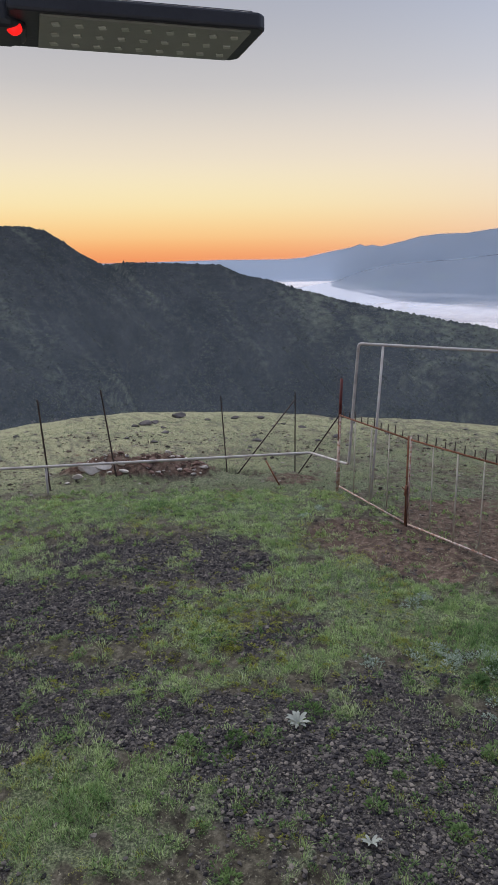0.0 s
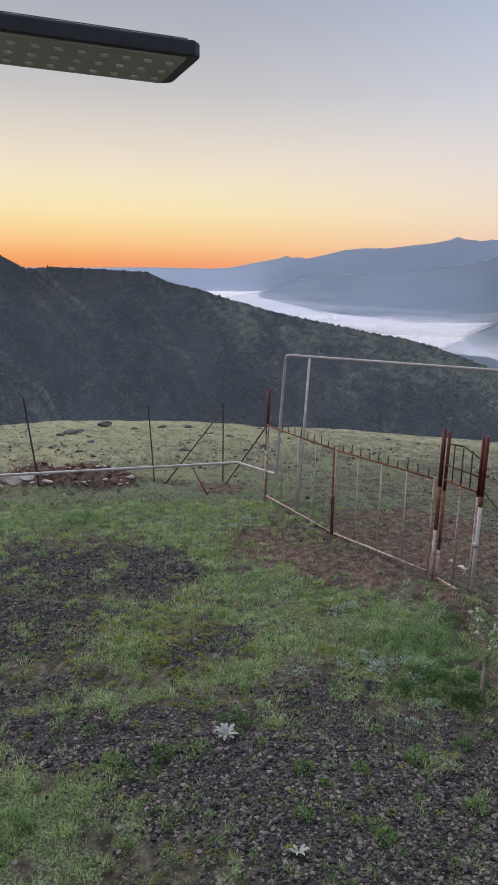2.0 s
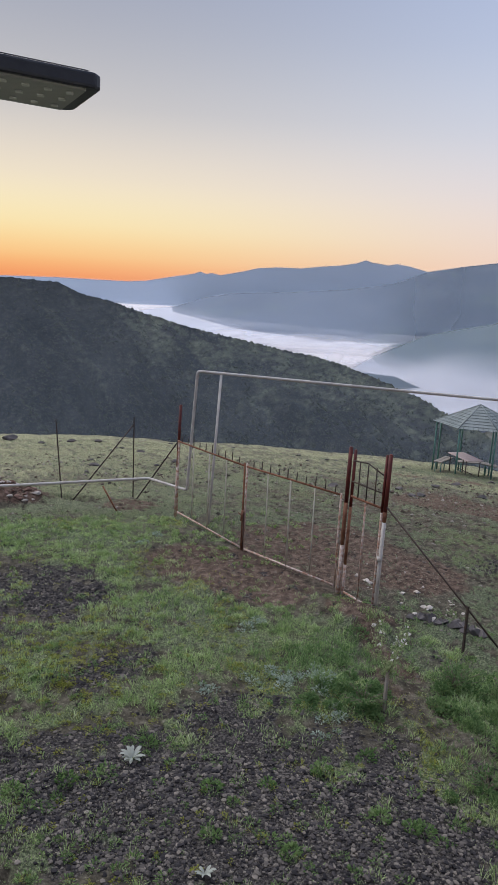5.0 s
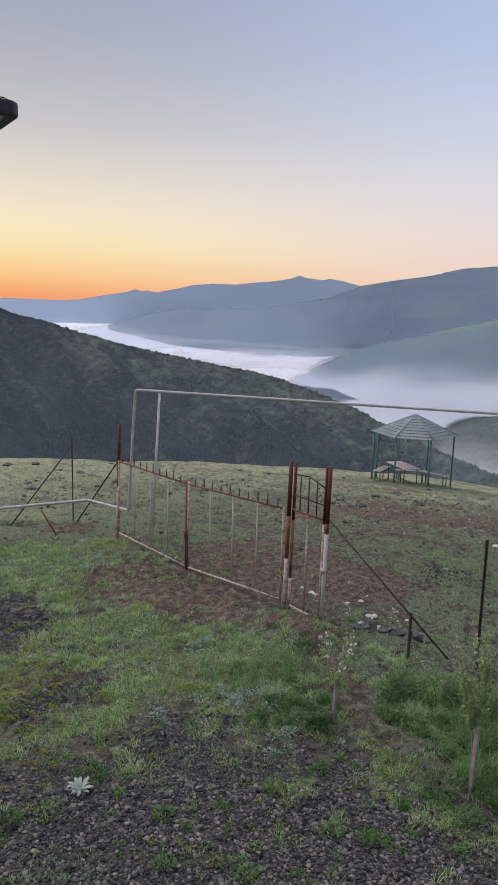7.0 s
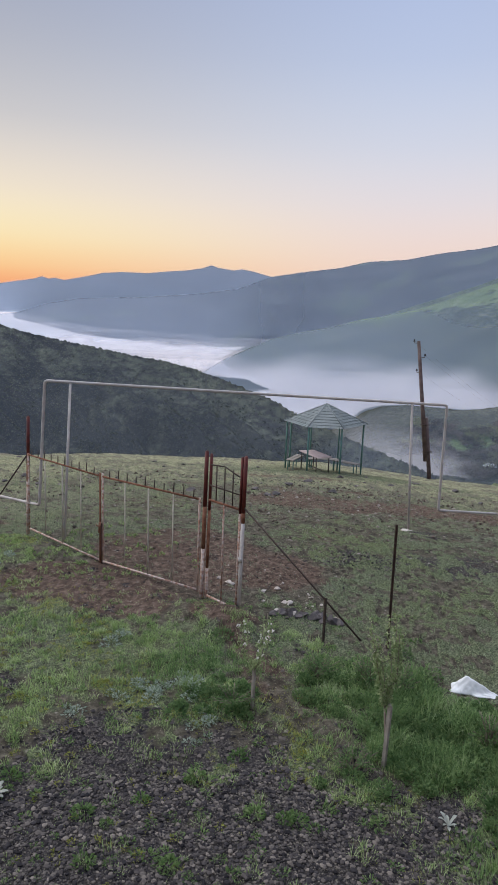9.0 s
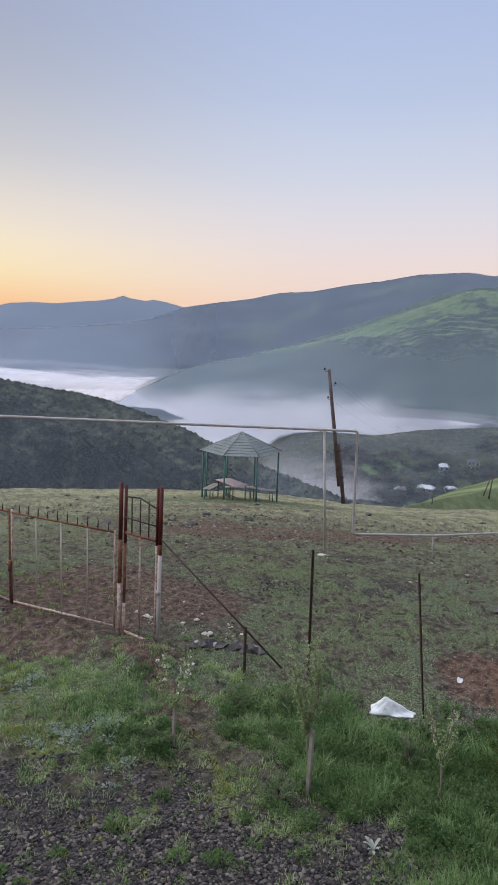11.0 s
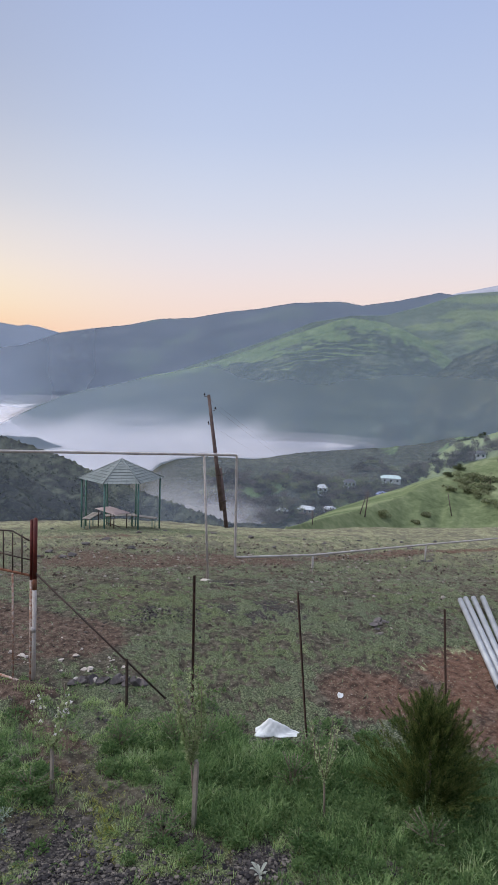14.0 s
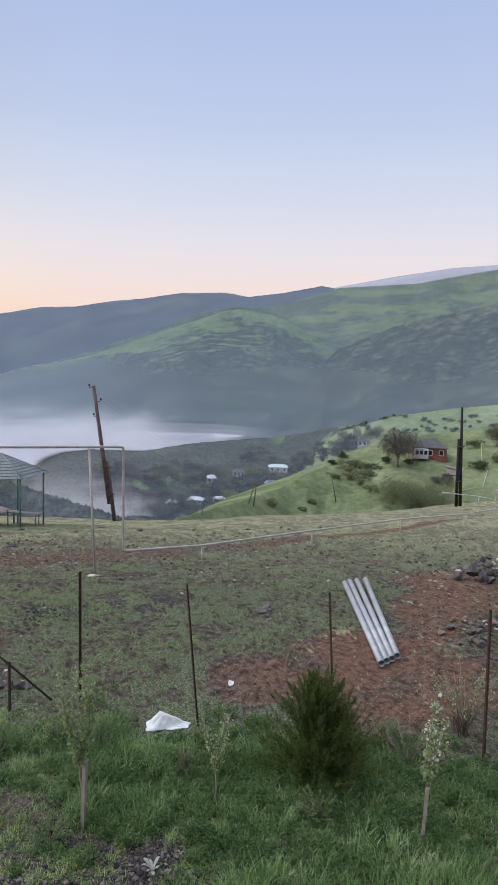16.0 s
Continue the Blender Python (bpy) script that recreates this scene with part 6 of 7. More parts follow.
# gravel
ico = bmesh.new()
bmesh.ops.create_icosphere(ico, subdivisions=1, radius=1.0)
iv = np.array([v.co for v in ico.verts])
itri = np.array([[v.index for v in f.verts] for f in ico.faces])
ico.free()
octa = np.array([(1, 0, 0), (-1, 0, 0), (0, 1, 0), (0, -1, 0), (0, 0, 1), (0, 0, -1)], float)
otri = np.array([(a, b, 4) if k % 2 == 0 else (b, a, 4) for k, (a, b) in enumerate(((0, 2), (1, 2), (1, 3), (0, 3)))] + [(b, a, 5) if k % 2 == 0 else (a, b, 5) for k, (a, b) in enumerate(((0, 2), (1, 2), (1, 3), (0, 3)))])


def gravel_bed(pts, size, form, tris, rng):
    """Broken stones of one form, each turned, stretched and chipped on its own."""
    n = len(pts)
    sc = size[:, None] * rng.uniform(0.6, 1.25, (n, 3)) * np.array([1, 1, 0.55])
    ang = rng.uniform(0, 6.28, n)
    v = form[None] * (1 + rng.uniform(-0.24, 0.24, (n, len(form))))[..., None] * sc[:, None]
    c, s = np.cos(ang)[:, None], np.sin(ang)[:, None]
    v = np.stack([v[..., 0] * c - v[..., 1] * s, v[..., 0] * s + v[..., 1] * c, v[..., 2]], -1)
    v = v + np.stack([pts[:, 0], pts[:, 1], surface(pts[:, 0], pts[:, 1]) + sc[:, 2] * 0.4], -1)[:, None]
    f = (tris[None] + (np.arange(n) * len(form))[:, None, None]).reshape(-1, 3)
    tagged(new("gravel", mesh_from("gravel", v.reshape(-1, 3), f, GRAVEL)), "dark grey crushed stone gravel", "gravel", kind="stuff")


pts = sector(rng, 90000, 3.3, 5.4, -60, 26, 0.6)
g, rd, gv, tl, ins = cover(pts[:, 0], pts[:, 1])
pts = pts[rng.random(len(pts)) < smooth(0.2, 0.65, gv) * (1 - 0.85 * g) + 0.012][:30000]
gravel_bed(pts, rng.gamma(2.0, 0.0046, len(pts)).clip(0.0035, 0.024), iv, itri, rng)
pts = sector(rng, 190000, 5.4, 11.5, -40, 26, 0.7)
g, rd, gv, tl, ins = cover(pts[:, 0], pts[:, 1])
pts = pts[rng.random(len(pts)) < smooth(0.2, 0.65, gv) * (1 - 0.8 * g) + 0.012][:36000]
gravel_bed(pts, rng.gamma(3.5, 0.0036, len(pts)).clip(0.004, 0.03), octa, otri, rng)
# crumbs of earth and small stones over field and bare soil
cp = sector(rng, 60000, 6, 22, -78, 24, 0.7)
g, rd, gv, tl, ins = cover(cp[:, 0], cp[:, 1])
cp = cp[rng.random(len(cp)) < (1 - 0.7 * g) * (0.35 + 0.3 * fbm(cp[:, 0] * 0.8, cp[:, 1] * 0.8, 2, 44))][:16000]
m = len(cp)
cs = (rng.gamma(2.2, 0.006, m).clip(0.004, 0.035) * (0.5 + 0.9 * smooth(8, 16, np.hypot(cp[:, 0], cp[:, 1]))))[:, None] * rng.uniform(0.6, 1.3, (m, 3)) * np.array([1, 1, 0.6])
cv = octa[None] * (1 + rng.uniform(-0.3, 0.3, (m, len(octa))))[..., None] * cs[:, None] * 1.2
cz = surface(cp[:, 0], cp[:, 1])
cv = cv + np.stack([cp[:, 0], cp[:, 1], cz + cs[:, 2] * 0.3], -1)[:, None]
CRUMB = leaf_material("earth_crumbs", [(0.03, 0.024, 0.02), (0.07, 0.052, 0.042), (0.12, 0.09, 0.07), (0.17, 0.145, 0.12), (0.30, 0.27, 0.24)], 0.95, 0.0)
tagged(new("earth_crumbs", mesh_from("earth_crumbs", cv.reshape(-1, 3), (otri[None] + (np.arange(m) * len(octa))[:, None, None]).reshape(-1, 3), CRUMB)), "crumbs of earth and small stones strewn over the field", "stones", kind="stuff")


# ---- trees and bushes ----
def leaf_cloud(points, size, rng, mat, name, parent, flat=0.6, label=""):
    """Small folded leaves at the given places."""
    n = len(points)
    d = rng.normal(size=(n, 3))
    d /= np.linalg.norm(d, axis=1)[:, None]
    e = np.cross(d, rng.normal(size=(n, 3)))
    e /= np.linalg.norm(e, axis=1)[:, None]
    s = (size * rng.uniform(0.6, 1.3, n))[:, None]
    nn = np.cross(d, e)
    v = np.stack([points - d * s, points + e * s * flat + nn * s * 0.2, points + d * s, points - e * s * flat + nn * s * 0.2], 1).reshape(-1, 3)
    k = np.arange(n)[:, None] * 4
    f = np.concatenate([k + [0, 1, 2], k + [0, 2, 3]], 0)
    ob = new(name, mesh_from(name, v, f, mat))
    ob.parent = parent
    if label:
        tagged(ob, label)
    return ob


def sapling(at, label, trunk=1.0, stake=0.0, n=260, bloom=30, seed=1, spread=0.22, stake_r=0.03, leaf=0.014, lean=(0, 0)):
    """A young fruit tree tied to a stake: thin trunk, few upright shoots, small leaves and blossoms."""
    r = np.random.default_rng(seed)
    th = thing("sapling", (at[0], at[1], surface_z(*at)), label, "tree", "saplings")
    bm = bmesh.new()
    fork = Vector((lean[0] * 0.45, lean[1] * 0.45, trunk * 0.42))
    rod(bm, (0.03, 0, -0.08), fork, 0.011, 0.009, seg=7)
    ends = []
    for k in range(7):
        a, ln = r.uniform(0, 6.28), trunk * r.uniform(0.3, 0.58)
        m = fork + Vector((math.cos(a) * spread * 0.6, math.sin(a) * spread * 0.6, ln * 0.45))
        t = fork + Vector((math.cos(a) * spread * r.uniform(0.5, 1.0) + lean[0] * 0.5, math.sin(a) * spread * r.uniform(0.5, 1.0) + lean[1] * 0.5, ln))
        br = bmesh.new()
        pipe_run(br, [fork - Vector((0, 0, 0.02)), m, t], 0.0032, 5)
        part("branch", br, BARK, th)
        ends.append((fork, m, t))
    part("trunk", bm, BARK, th)
    pts = []
    for k in range(n):
        a, m, t = ends[int(r.integers(len(ends)))]
        q = r.random()
        p = a.lerp(m, q * 2) if q < 0.5 else m.lerp(t, q * 2 - 1)
        pts.append(np.array(p) + r.normal(0, 0.022, 3))
    leaf_cloud(np.array(pts), leaf, r, FRUIT_LEAF, "leaves", th)
    if bloom:
        pts = []
        for k in range(bloom):
            a, m, t = ends[int(r.integers(len(ends)))]
            c = np.array(m.lerp(t, r.random())) + r.normal(0, 0.02, 3)
            pts += [c + r.normal(0, 0.008, 3) for _ in range(4)]
        leaf_cloud(np.array(pts), 0.014, r, BLOSSOM, "blossom", th, 0.9, "white blossom")
    if stake:
        bm = bmesh.new()
        slab(bm, pose(0, 0, stake / 2 - 0.06, 2, -1, 20), (stake_r, stake_r, stake + 0.12), 0.004)
        part("stake", bm, STAKE_WOOD, th, "grey split-wood stake")
    return th


sapling((2.92, 5.63), "flowering sapling tied to a grey stake", 1.05, 0.46, 560, 24, 3, 0.2, 0.03, 0.017)
sapling((3.65, 4.37), "leafy sapling tied to a thick grey stake", 1.5, 0.64, 1500, 0, 4, 0.15, 0.036, 0.018, (-0.06, 0.08))
sapling((4.54, 3.63), "thin young sapling in tall grass", 1.0, 0, 420, 0, 5, 0.16)
sapling((5.36, 1.98), "slender white-flowering sapling in tall grass", 1.35, 0.5, 900, 40, 6, 0.15, 0.03, 0.018)


def juniper(at, height, radius, label, seed=1):
    """A broad conical evergreen: upswept plumes of needles round a stem, dark inside and olive at the tips."""
    r = np.random.default_rng(seed)
    th = thing("juniper_bush", (at[0], at[1], surface_z(*at)), label, "bush")
    bm = bmesh.new()
    rod(bm, (0, 0, -0.1), (0, 0, height * 0.8), 0.03, 0.008, seg=8)
    part("stem", bm, BARK, th)
    n = 330
    zz = np.concatenate([r.random(n - 40) ** 1.25, r.uniform(0.6, 1.0, 40)])
    a = r.uniform(0, 6.28, n)
    lobes = 1 + 0.20 * np.sin(a * 3 + seed) + 0.16 * np.sin(a * 5 + 2 + zz * 4)
    rad = radius * np.clip(1.05 - zz, 0.03, 1) ** 0.5 * (0.62 + 0.38 * smooth(-0.05, 0.22, zz)) * lobes * r.uniform(0.55, 1.18, n)
    tips = np.stack([np.cos(a) * rad, np.sin(a) * rad, 0.12 + zz * height * 0.95 + r.normal(0, 0.03, n)], -1)
    roots = np.stack([np.cos(a) * rad * 0.22, np.sin(a) * rad * 0.22, np.maximum(0.03, tips[:, 2] - 0.16 - 0.55 * rad)], -1)
    axis = (tips - roots) / np.linalg.norm(tips - roots, axis=1)[:, None]
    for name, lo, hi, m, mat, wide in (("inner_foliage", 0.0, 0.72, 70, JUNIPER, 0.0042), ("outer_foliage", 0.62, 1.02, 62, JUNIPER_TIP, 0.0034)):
        t = r.uniform(lo, hi, (n, m))
        p = roots[:, None] + (tips - roots)[:, None] * t[..., None]
        p = p + r.normal(0, 0.045, (n, m, 3)) * np.clip(1.08 - t[..., None], 0.08, 1)
        d = axis[:, None] * 1.1 + r.normal(0, 0.38, (n, m, 3)) + np.array([0, 0, 0.25])
        d /= np.linalg.norm(d, axis=2)[..., None]
        e = np.cross(d, r.normal(size=(n, m, 3)))
        e /= np.linalg.norm(e, axis=2)[..., None]
        ln = r.uniform(0.022, 0.055, (n, m, 1))
        v = np.stack([p - e * wide, p + e * wide, p + d * ln], 2).reshape(-1, 3)
        ob = new(name, mesh_from(name, v, np.arange(len(v)).reshape(-1, 3), mat))
        ob.parent = th
    return th


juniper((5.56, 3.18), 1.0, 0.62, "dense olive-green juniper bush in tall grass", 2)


def twig_bush(at, height, radius, label, n=40, leaves=600, mat=FRUIT_LEAF, seed=1, leaf=0.02, z=None, twig=0.004):
    """A sparse shrub: many thin stems from one foot, with scattered small leaves."""
    r = np.random.default_rng(seed)
    th = thing("shrub", (at[0], at[1], surface_z(*at) if z is None else z), label, "shrub")
    ends = []
    for k in range(n):
        a, q = r.uniform(0, 6.28), r.random() ** 0.5
        t = Vector((math.cos(a) * radius * q, math.sin(a) * radius * q, height * r.uniform(0.55, 1.0) * (1 - 0.35 * q * q)))
        m = Vector((t.x * 0.45, t.y * 0.45, t.z * 0.6))
        st = bmesh.new()
        pipe_run(st, [Vector((r.normal(0, 0.04), r.normal(0, 0.04), -0.05)), m, t], twig, 4)
        part("stem", st, BARK, th)
        ends.append((m, t))
    pts = []
    for k in range(leaves):
        m, t = ends[int(r.integers(len(ends)))]
        pts.append(np.array(m.lerp(t, r.random())) + r.normal(0, leaf * 1.6, 3))
    leaf_cloud(np.array(pts), leaf, r, mat, "leaves", th)
    return th


twig_bush((7.35, 2.35), 0.95, 0.55, "sparse twiggy shrub by the fence", 34, 420, FRUIT_LEAF, 8, 0.014)
twig_bush((6.3, 2.55), 0.6, 0.3, "small bare shrub in the grass", 16, 60, BARE_TWIG, 9, 0.012)
for k, (x, y, h) in enumerate([(4.35, 5.6, 0.35), (4.55, 5.3, 0.35), (5.2, 4.35, 0.4), (3.9, 5.9, 0.3), (6.1, 3.1, 0.4), (4.75, 4.2, 0.35), (5.0, 2.8, 0.35), (6.6, 2.9, 0.35), (2.75, 5.75, 0.2), (3.35, 4.45, 0.25)]):
    twig_bush((x, y), h, 0.24, "leafy dark green herb clump in the grass", 24, 800, HERB, 20 + k, 0.011)

# scrub on the near hillside, one object
r = np.random.default_rng(12)
N = 34000
az = r.uniform(-40, 24, N)
s = r.random(N) ** 0.8 * 0.75
hx, hy, hz0 = hill_near.place(az, s)
dens = fbm(az * 1.2, s * 14, 3, 19)
ok = r.random(N) < 0.15 + 0.7 * smooth(0.3, 0.7, dens)
P = np.stack([hx, hy, hz0], -1)[ok]
M = 7
size = r.gamma(3, 0.12, len(P))
cl = P[:, None] + r.normal(0, 1, (len(P), M, 3)) * size[:, None, None] * np.array([0.9, 0.9, 0.55]) + np.array([0, 0, 0.5])
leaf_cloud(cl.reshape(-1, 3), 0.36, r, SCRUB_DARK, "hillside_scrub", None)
tagged(bpy.data.objects["hillside_scrub"], "dark scrub bushes dotting the hillside", "scrub", kind="stuff")


def far_bush(at, w, h, mat, label, n=500, seed=1, leaf=0.16, name="bush", group="", lift=0.45):
    """A rounded bush or small tree crown of many leaves, with short stems."""
    r = np.random.default_rng(seed)
    th = thing(name, at, label, "bush" if name == "bush" else "tree", group)
    blobs = r.normal(0, 1, (9, 3)) * np.array([w * 0.28, w * 0.28, h * 0.16]) + np.array([0, 0, h * lift])
    which = r.integers(0, 9, n)
    d = r.normal(size=(n, 3))
    d /= np.linalg.norm(d, axis=1)[:, None]
    p = blobs[which] + d * (r.random((n, 1)) ** 0.4) * np.array([w * 0.26, w * 0.26, h * 0.30])
    p[:, 2] = np.maximum(p[:, 2], 0.02)
    bm = bmesh.new()
    rod(bm, (0, 0, -0.3), blobs.mean(0), 0.05 * w ** 0.5, 0.02 * w ** 0.5, seg=5)
    for b in blobs:
        rod(bm, blobs.mean(0) * 0.6, b, 0.025 * w ** 0.5, 0.012 * w ** 0.5, seg=5)
    part("trunk", bm, BARK, th)
    leaf_cloud(p, leaf, r, mat, "crown", th)
    return th


def bare_tree(at, h, w, label, seed=1, n=2600):
    """A leafless tree: trunk, limbs that fork twice and a haze of fine twigs."""
    r = np.random.default_rng(seed)
    th = thing("bare_tree", at, label, "tree")
    bm = bmesh.new()
    rod(bm, (0, 0, -0.4), (0.1, 0, h * 0.35), h * 0.03, h * 0.02, seg=8)
    tips = []
    for k in range(9):
        a = k * 0.7 + r.uniform(-0.3, 0.3)
        m = Vector((math.cos(a) * w * 0.22, math.sin(a) * w * 0.22, h * r.uniform(0.5, 0.65)))
        rod(bm, (0.1, 0, h * r.uniform(0.22, 0.35)), m, h * 0.012, h * 0.007, seg=6)
        for j in range(4):
            t = m + Vector((r.uniform(-1, 1) * w * 0.26, r.uniform(-1, 1) * w * 0.26, h * r.uniform(0.08, 0.36)))
            rod(bm, m, t, h * 0.006, h * 0.002, seg=5)
            tips.append((m, t))
    part("trunk", bm, BARK, th)
    d = r.normal(size=(n, 3))
    d /= np.linalg.norm(d, axis=1)[:, None]
    lumps = 1 + 0.22 * np.sin(d[:, 0] * 5 + seed) * np.sin(d[:, 1] * 4 + 1) + 0.12 * np.sin(d[:, 2] * 7 + d[:, 0] * 6)
    pts = d * (r.random(n) ** 0.45 * lumps)[:, None] * np.array([w * 0.5, w * 0.5, h * 0.40]) + np.array([0.05 * w, 0, h * 0.60])
    leaf_cloud(pts, 0.28, r, BARE_TWIG, "crown", th, 0.10)
    return th


# ---- village ----
WALL_WHITE = material("whitewashed_wall", [(0.42, 0.43, 0.43), (0.54, 0.55, 0.55), (0.64, 0.64, 0.63)], 0.8, 0.9, 0.0, 0.2, 10)
WALL_RED = material("red_brick_wall", [(0.14, 0.045, 0.036), (0.22, 0.080, 0.063), (0.30, 0.13, 0.105)], 0.8, 0.9, 0.0, 0.2, 10)
WALL_BROWN = material("brown_stone_wall", [(0.14, 0.11, 0.09), (0.22, 0.18, 0.15), (0.30, 0.26, 0.22)], 0.8, 0.9, 0.0, 0.2, 10)
ROOF_DARK = material("dark_slate_roof", [(0.05, 0.05, 0.06), (0.08, 0.08, 0.09), (0.12, 0.12, 0.13)], 0.8, 0.8, 0.0, 0.2, 10)
ROOF_PALE = material("pale_metal_roof", [(0.40, 0.50, 0.51), (0.50, 0.60, 0.61), (0.58, 0.67, 0.67)], 0.8, 0.5, 0.0, 0.1, 10)
ROOF_BLUE = material("blue_metal_roof", [(0.20, 0.24, 0.42), (0.28, 0.32, 0.52), (0.36, 0.40, 0.60)], 0.8, 0.5, 0.0, 0.1, 10)
ROOF_WHITE = material("white_sheet_roof", [(0.40, 0.42, 0.45), (0.50, 0.52, 0.55), (0.60, 0.61, 0.63)], 0.8, 0.5, 0.0, 0.1, 10)
GLASS_DARK = material("dark_window_glass", [(0.015, 0.018, 0.022), (0.03, 0.034, 0.04)], 1.0, 0.15, 0.0, 0.0, 10)


def house(at, az, w, d, h, roof_h, wall_mat, roof_mat, label, hip=0.3, windows=3, frame_mat=WALL_WHITE, storeys=1, porch=False):
    """A village house: walls, a hipped or gabled roof with eaves, framed windows and a door."""
    th = thing("house", at, label, "house", "village houses")
    th.rotation_euler = (0, 0, radians(az))
    bm = bmesh.new()
    slab(bm, pose(0, 0, h / 2 - 1.0), (w, d, h + 2.0))
    wall = part("wall", bm, wall_mat, th)
    bm = bmesh.new()
    e = 0.45
    lo = [bm.verts.new((sx * (w / 2 + e), sy * (d / 2 + e), h + z)) for z in (-0.05, 0.07) for sx, sy in ((-1, -1), (1, -1), (1, 1), (-1, 1))]
    r0, r1 = bm.verts.new((-w / 2 + hip * w - (e if hip == 0 else 0), 0, h + roof_h)), bm.verts.new((w / 2 - hip * w + (e if hip == 0 else 0), 0, h + roof_h))
    bm.faces.new(lo[:4])
    for k in range(4):
        bm.faces.new((lo[k], lo[(k + 1) % 4], lo[4 + (k + 1) % 4], lo[4 + k]))
    bm.faces.new((lo[4], lo[5], r1, r0))
    bm.faces.new((lo[5], lo[6], r1))
    bm.faces.new((lo[6], lo[7], r0, r1))
    bm.faces.new((lo[7], lo[4], r0))
    roof = part("roof", bm, roof_mat, th)
    bm = bmesh.new()
    slab(bm, pose(w * 0.2, d * 0.1, h + roof_h * 0.9), (0.5, 0.5, 0.9), 0.03)
    part("chimney", bm, WALL_BROWN, roof)
    for st in range(storeys):
        for k in range(windows):
            x, z = (k + 0.5) / windows * w - w / 2, (st + 0.55) * h / storeys
            bm = bmesh.new()
            slab(bm, pose(x, -d / 2 - 0.03, z), (1.25, 0.10, 1.45), 0.02)
            fr = part("window", bm, frame_mat, th)
            bm = bmesh.new()
            slab(bm, pose(x, -d / 2 - 0.07, z), (0.95, 0.06, 1.15))
            part("pane", bm, GLASS_DARK, fr)
    bm = bmesh.new()
    slab(bm, pose(w / 2 + 0.02, 0, 0.95), (0.08, 0.95, 2.0), 0.01)
    part("door", bm, STAKE_WOOD, th)
    if porch:
        bm = bmesh.new()
        slab(bm, pose(-w * 0.28, -d / 2 - 0.9, h / 2 - 0.1), (w * 0.42, 1.8, h - 0.2))
        part("porch", bm, WALL_WHITE, th, "white enclosed porch")
        for k in range(3):
            bm = bmesh.new()
            slab(bm, pose(-w * 0.28 + (k - 1) * w * 0.13, -d / 2 - 1.83, h * 0.6), (w * 0.09, 0.06, 1.0))
            part("porch_pane", bm, GLASS_DARK, th)
    return th


house(hill_pasture.at(-68.1, -6.45) + Vector((0, 0, -0.3)), -62, 8.4, 6.2, 2.7, 2.2, WALL_RED, ROOF_DARK, "red brick house with a white porch and dark hipped roof", 0.3, 3, porch=True)
for az, el, w, d, h, rh, wm, rm, lab, hip, st in (
        (-49.9, -9.75, 7, 6, 5.2, 2.2, WALL_WHITE, ROOF_WHITE, "white two-storey village house", 0.25, 2), (-52.2, -9.1, 8, 7, 4.6, 2.2, WALL_WHITE, ROOF_DARK, "white village house with a dark roof", 0.3, 2),
        (-55.6, -8.4, 14, 8, 3.4, 2.0, WALL_WHITE, ROOF_PALE, "long white house under a pale turquoise metal roof", 0.12, 1), (-55.0, -9.75, 8, 7, 3.0, 2.0, WALL_BROWN, ROOF_BLUE, "brown house with a blue metal roof", 0.3, 1),
        (-56.0, -9.7, 8, 7, 3.0, 2.0, WALL_BROWN, ROOF_WHITE, "brown house with a white sheet roof", 0.3, 1), (-48.6, -11.3, 10, 7, 2.6, 1.8, WALL_BROWN, ROOF_WHITE, "low house with a white curved-looking roof", 0.2, 1),
        (-50.6, -11.2, 7, 6, 2.6, 1.6, WALL_WHITE, ROOF_WHITE, "low whitewashed shed among bare trees", 0.2, 1), (-59.0, -7.25, 7, 6, 3.0, 2.0, WALL_WHITE, ROOF_WHITE, "small white house at the field's edge", 0.0, 1),
        (-62.6, -5.9, 6, 5, 2.6, 1.6, WALL_WHITE, ROOF_DARK, "small pale house half hidden by trees", 0.2, 1), (-46.6, -11.6, 7, 6, 2.8, 1.6, WALL_BROWN, ROOF_WHITE, "small house low in the village", 0.2, 1)):
    hill = hill_field if az == -62.6 else hill_knoll
    p = hill.at(az, el)
    house(p, az + 12 * math.sin(az * 3), w * 0.78, d * 0.78, h * 0.8, rh * 0.8, wm, rm, lab, hip, 3 if w > 7 else 2, storeys=st)
p = hill_pasture.at(-70.2, -7.75)
shed = thing("ruined_shed", p, "small ruined stone shed with a pale door", "shed")
shed.rotation_euler = (0, 0, radians(-66))
bm = bmesh.new()
slab(bm, pose(0, 0, 0.4), (3.6, 2.6, 1.4), 0.1)
part("wall", bm, ROCK_PALE, shed)
bm = bmesh.new()
slab(bm, pose(-0.1, 0, 1.25, 0, 14), (4.0, 3.0, 0.14), 0.03)
part("roof", bm, WALL_BROWN, shed)
bm = bmesh.new()
slab(bm, pose(1.5, -1.4, 0.75), (0.9, 0.1, 1.9), 0.02)
part("door", bm, WALL_WHITE, shed)

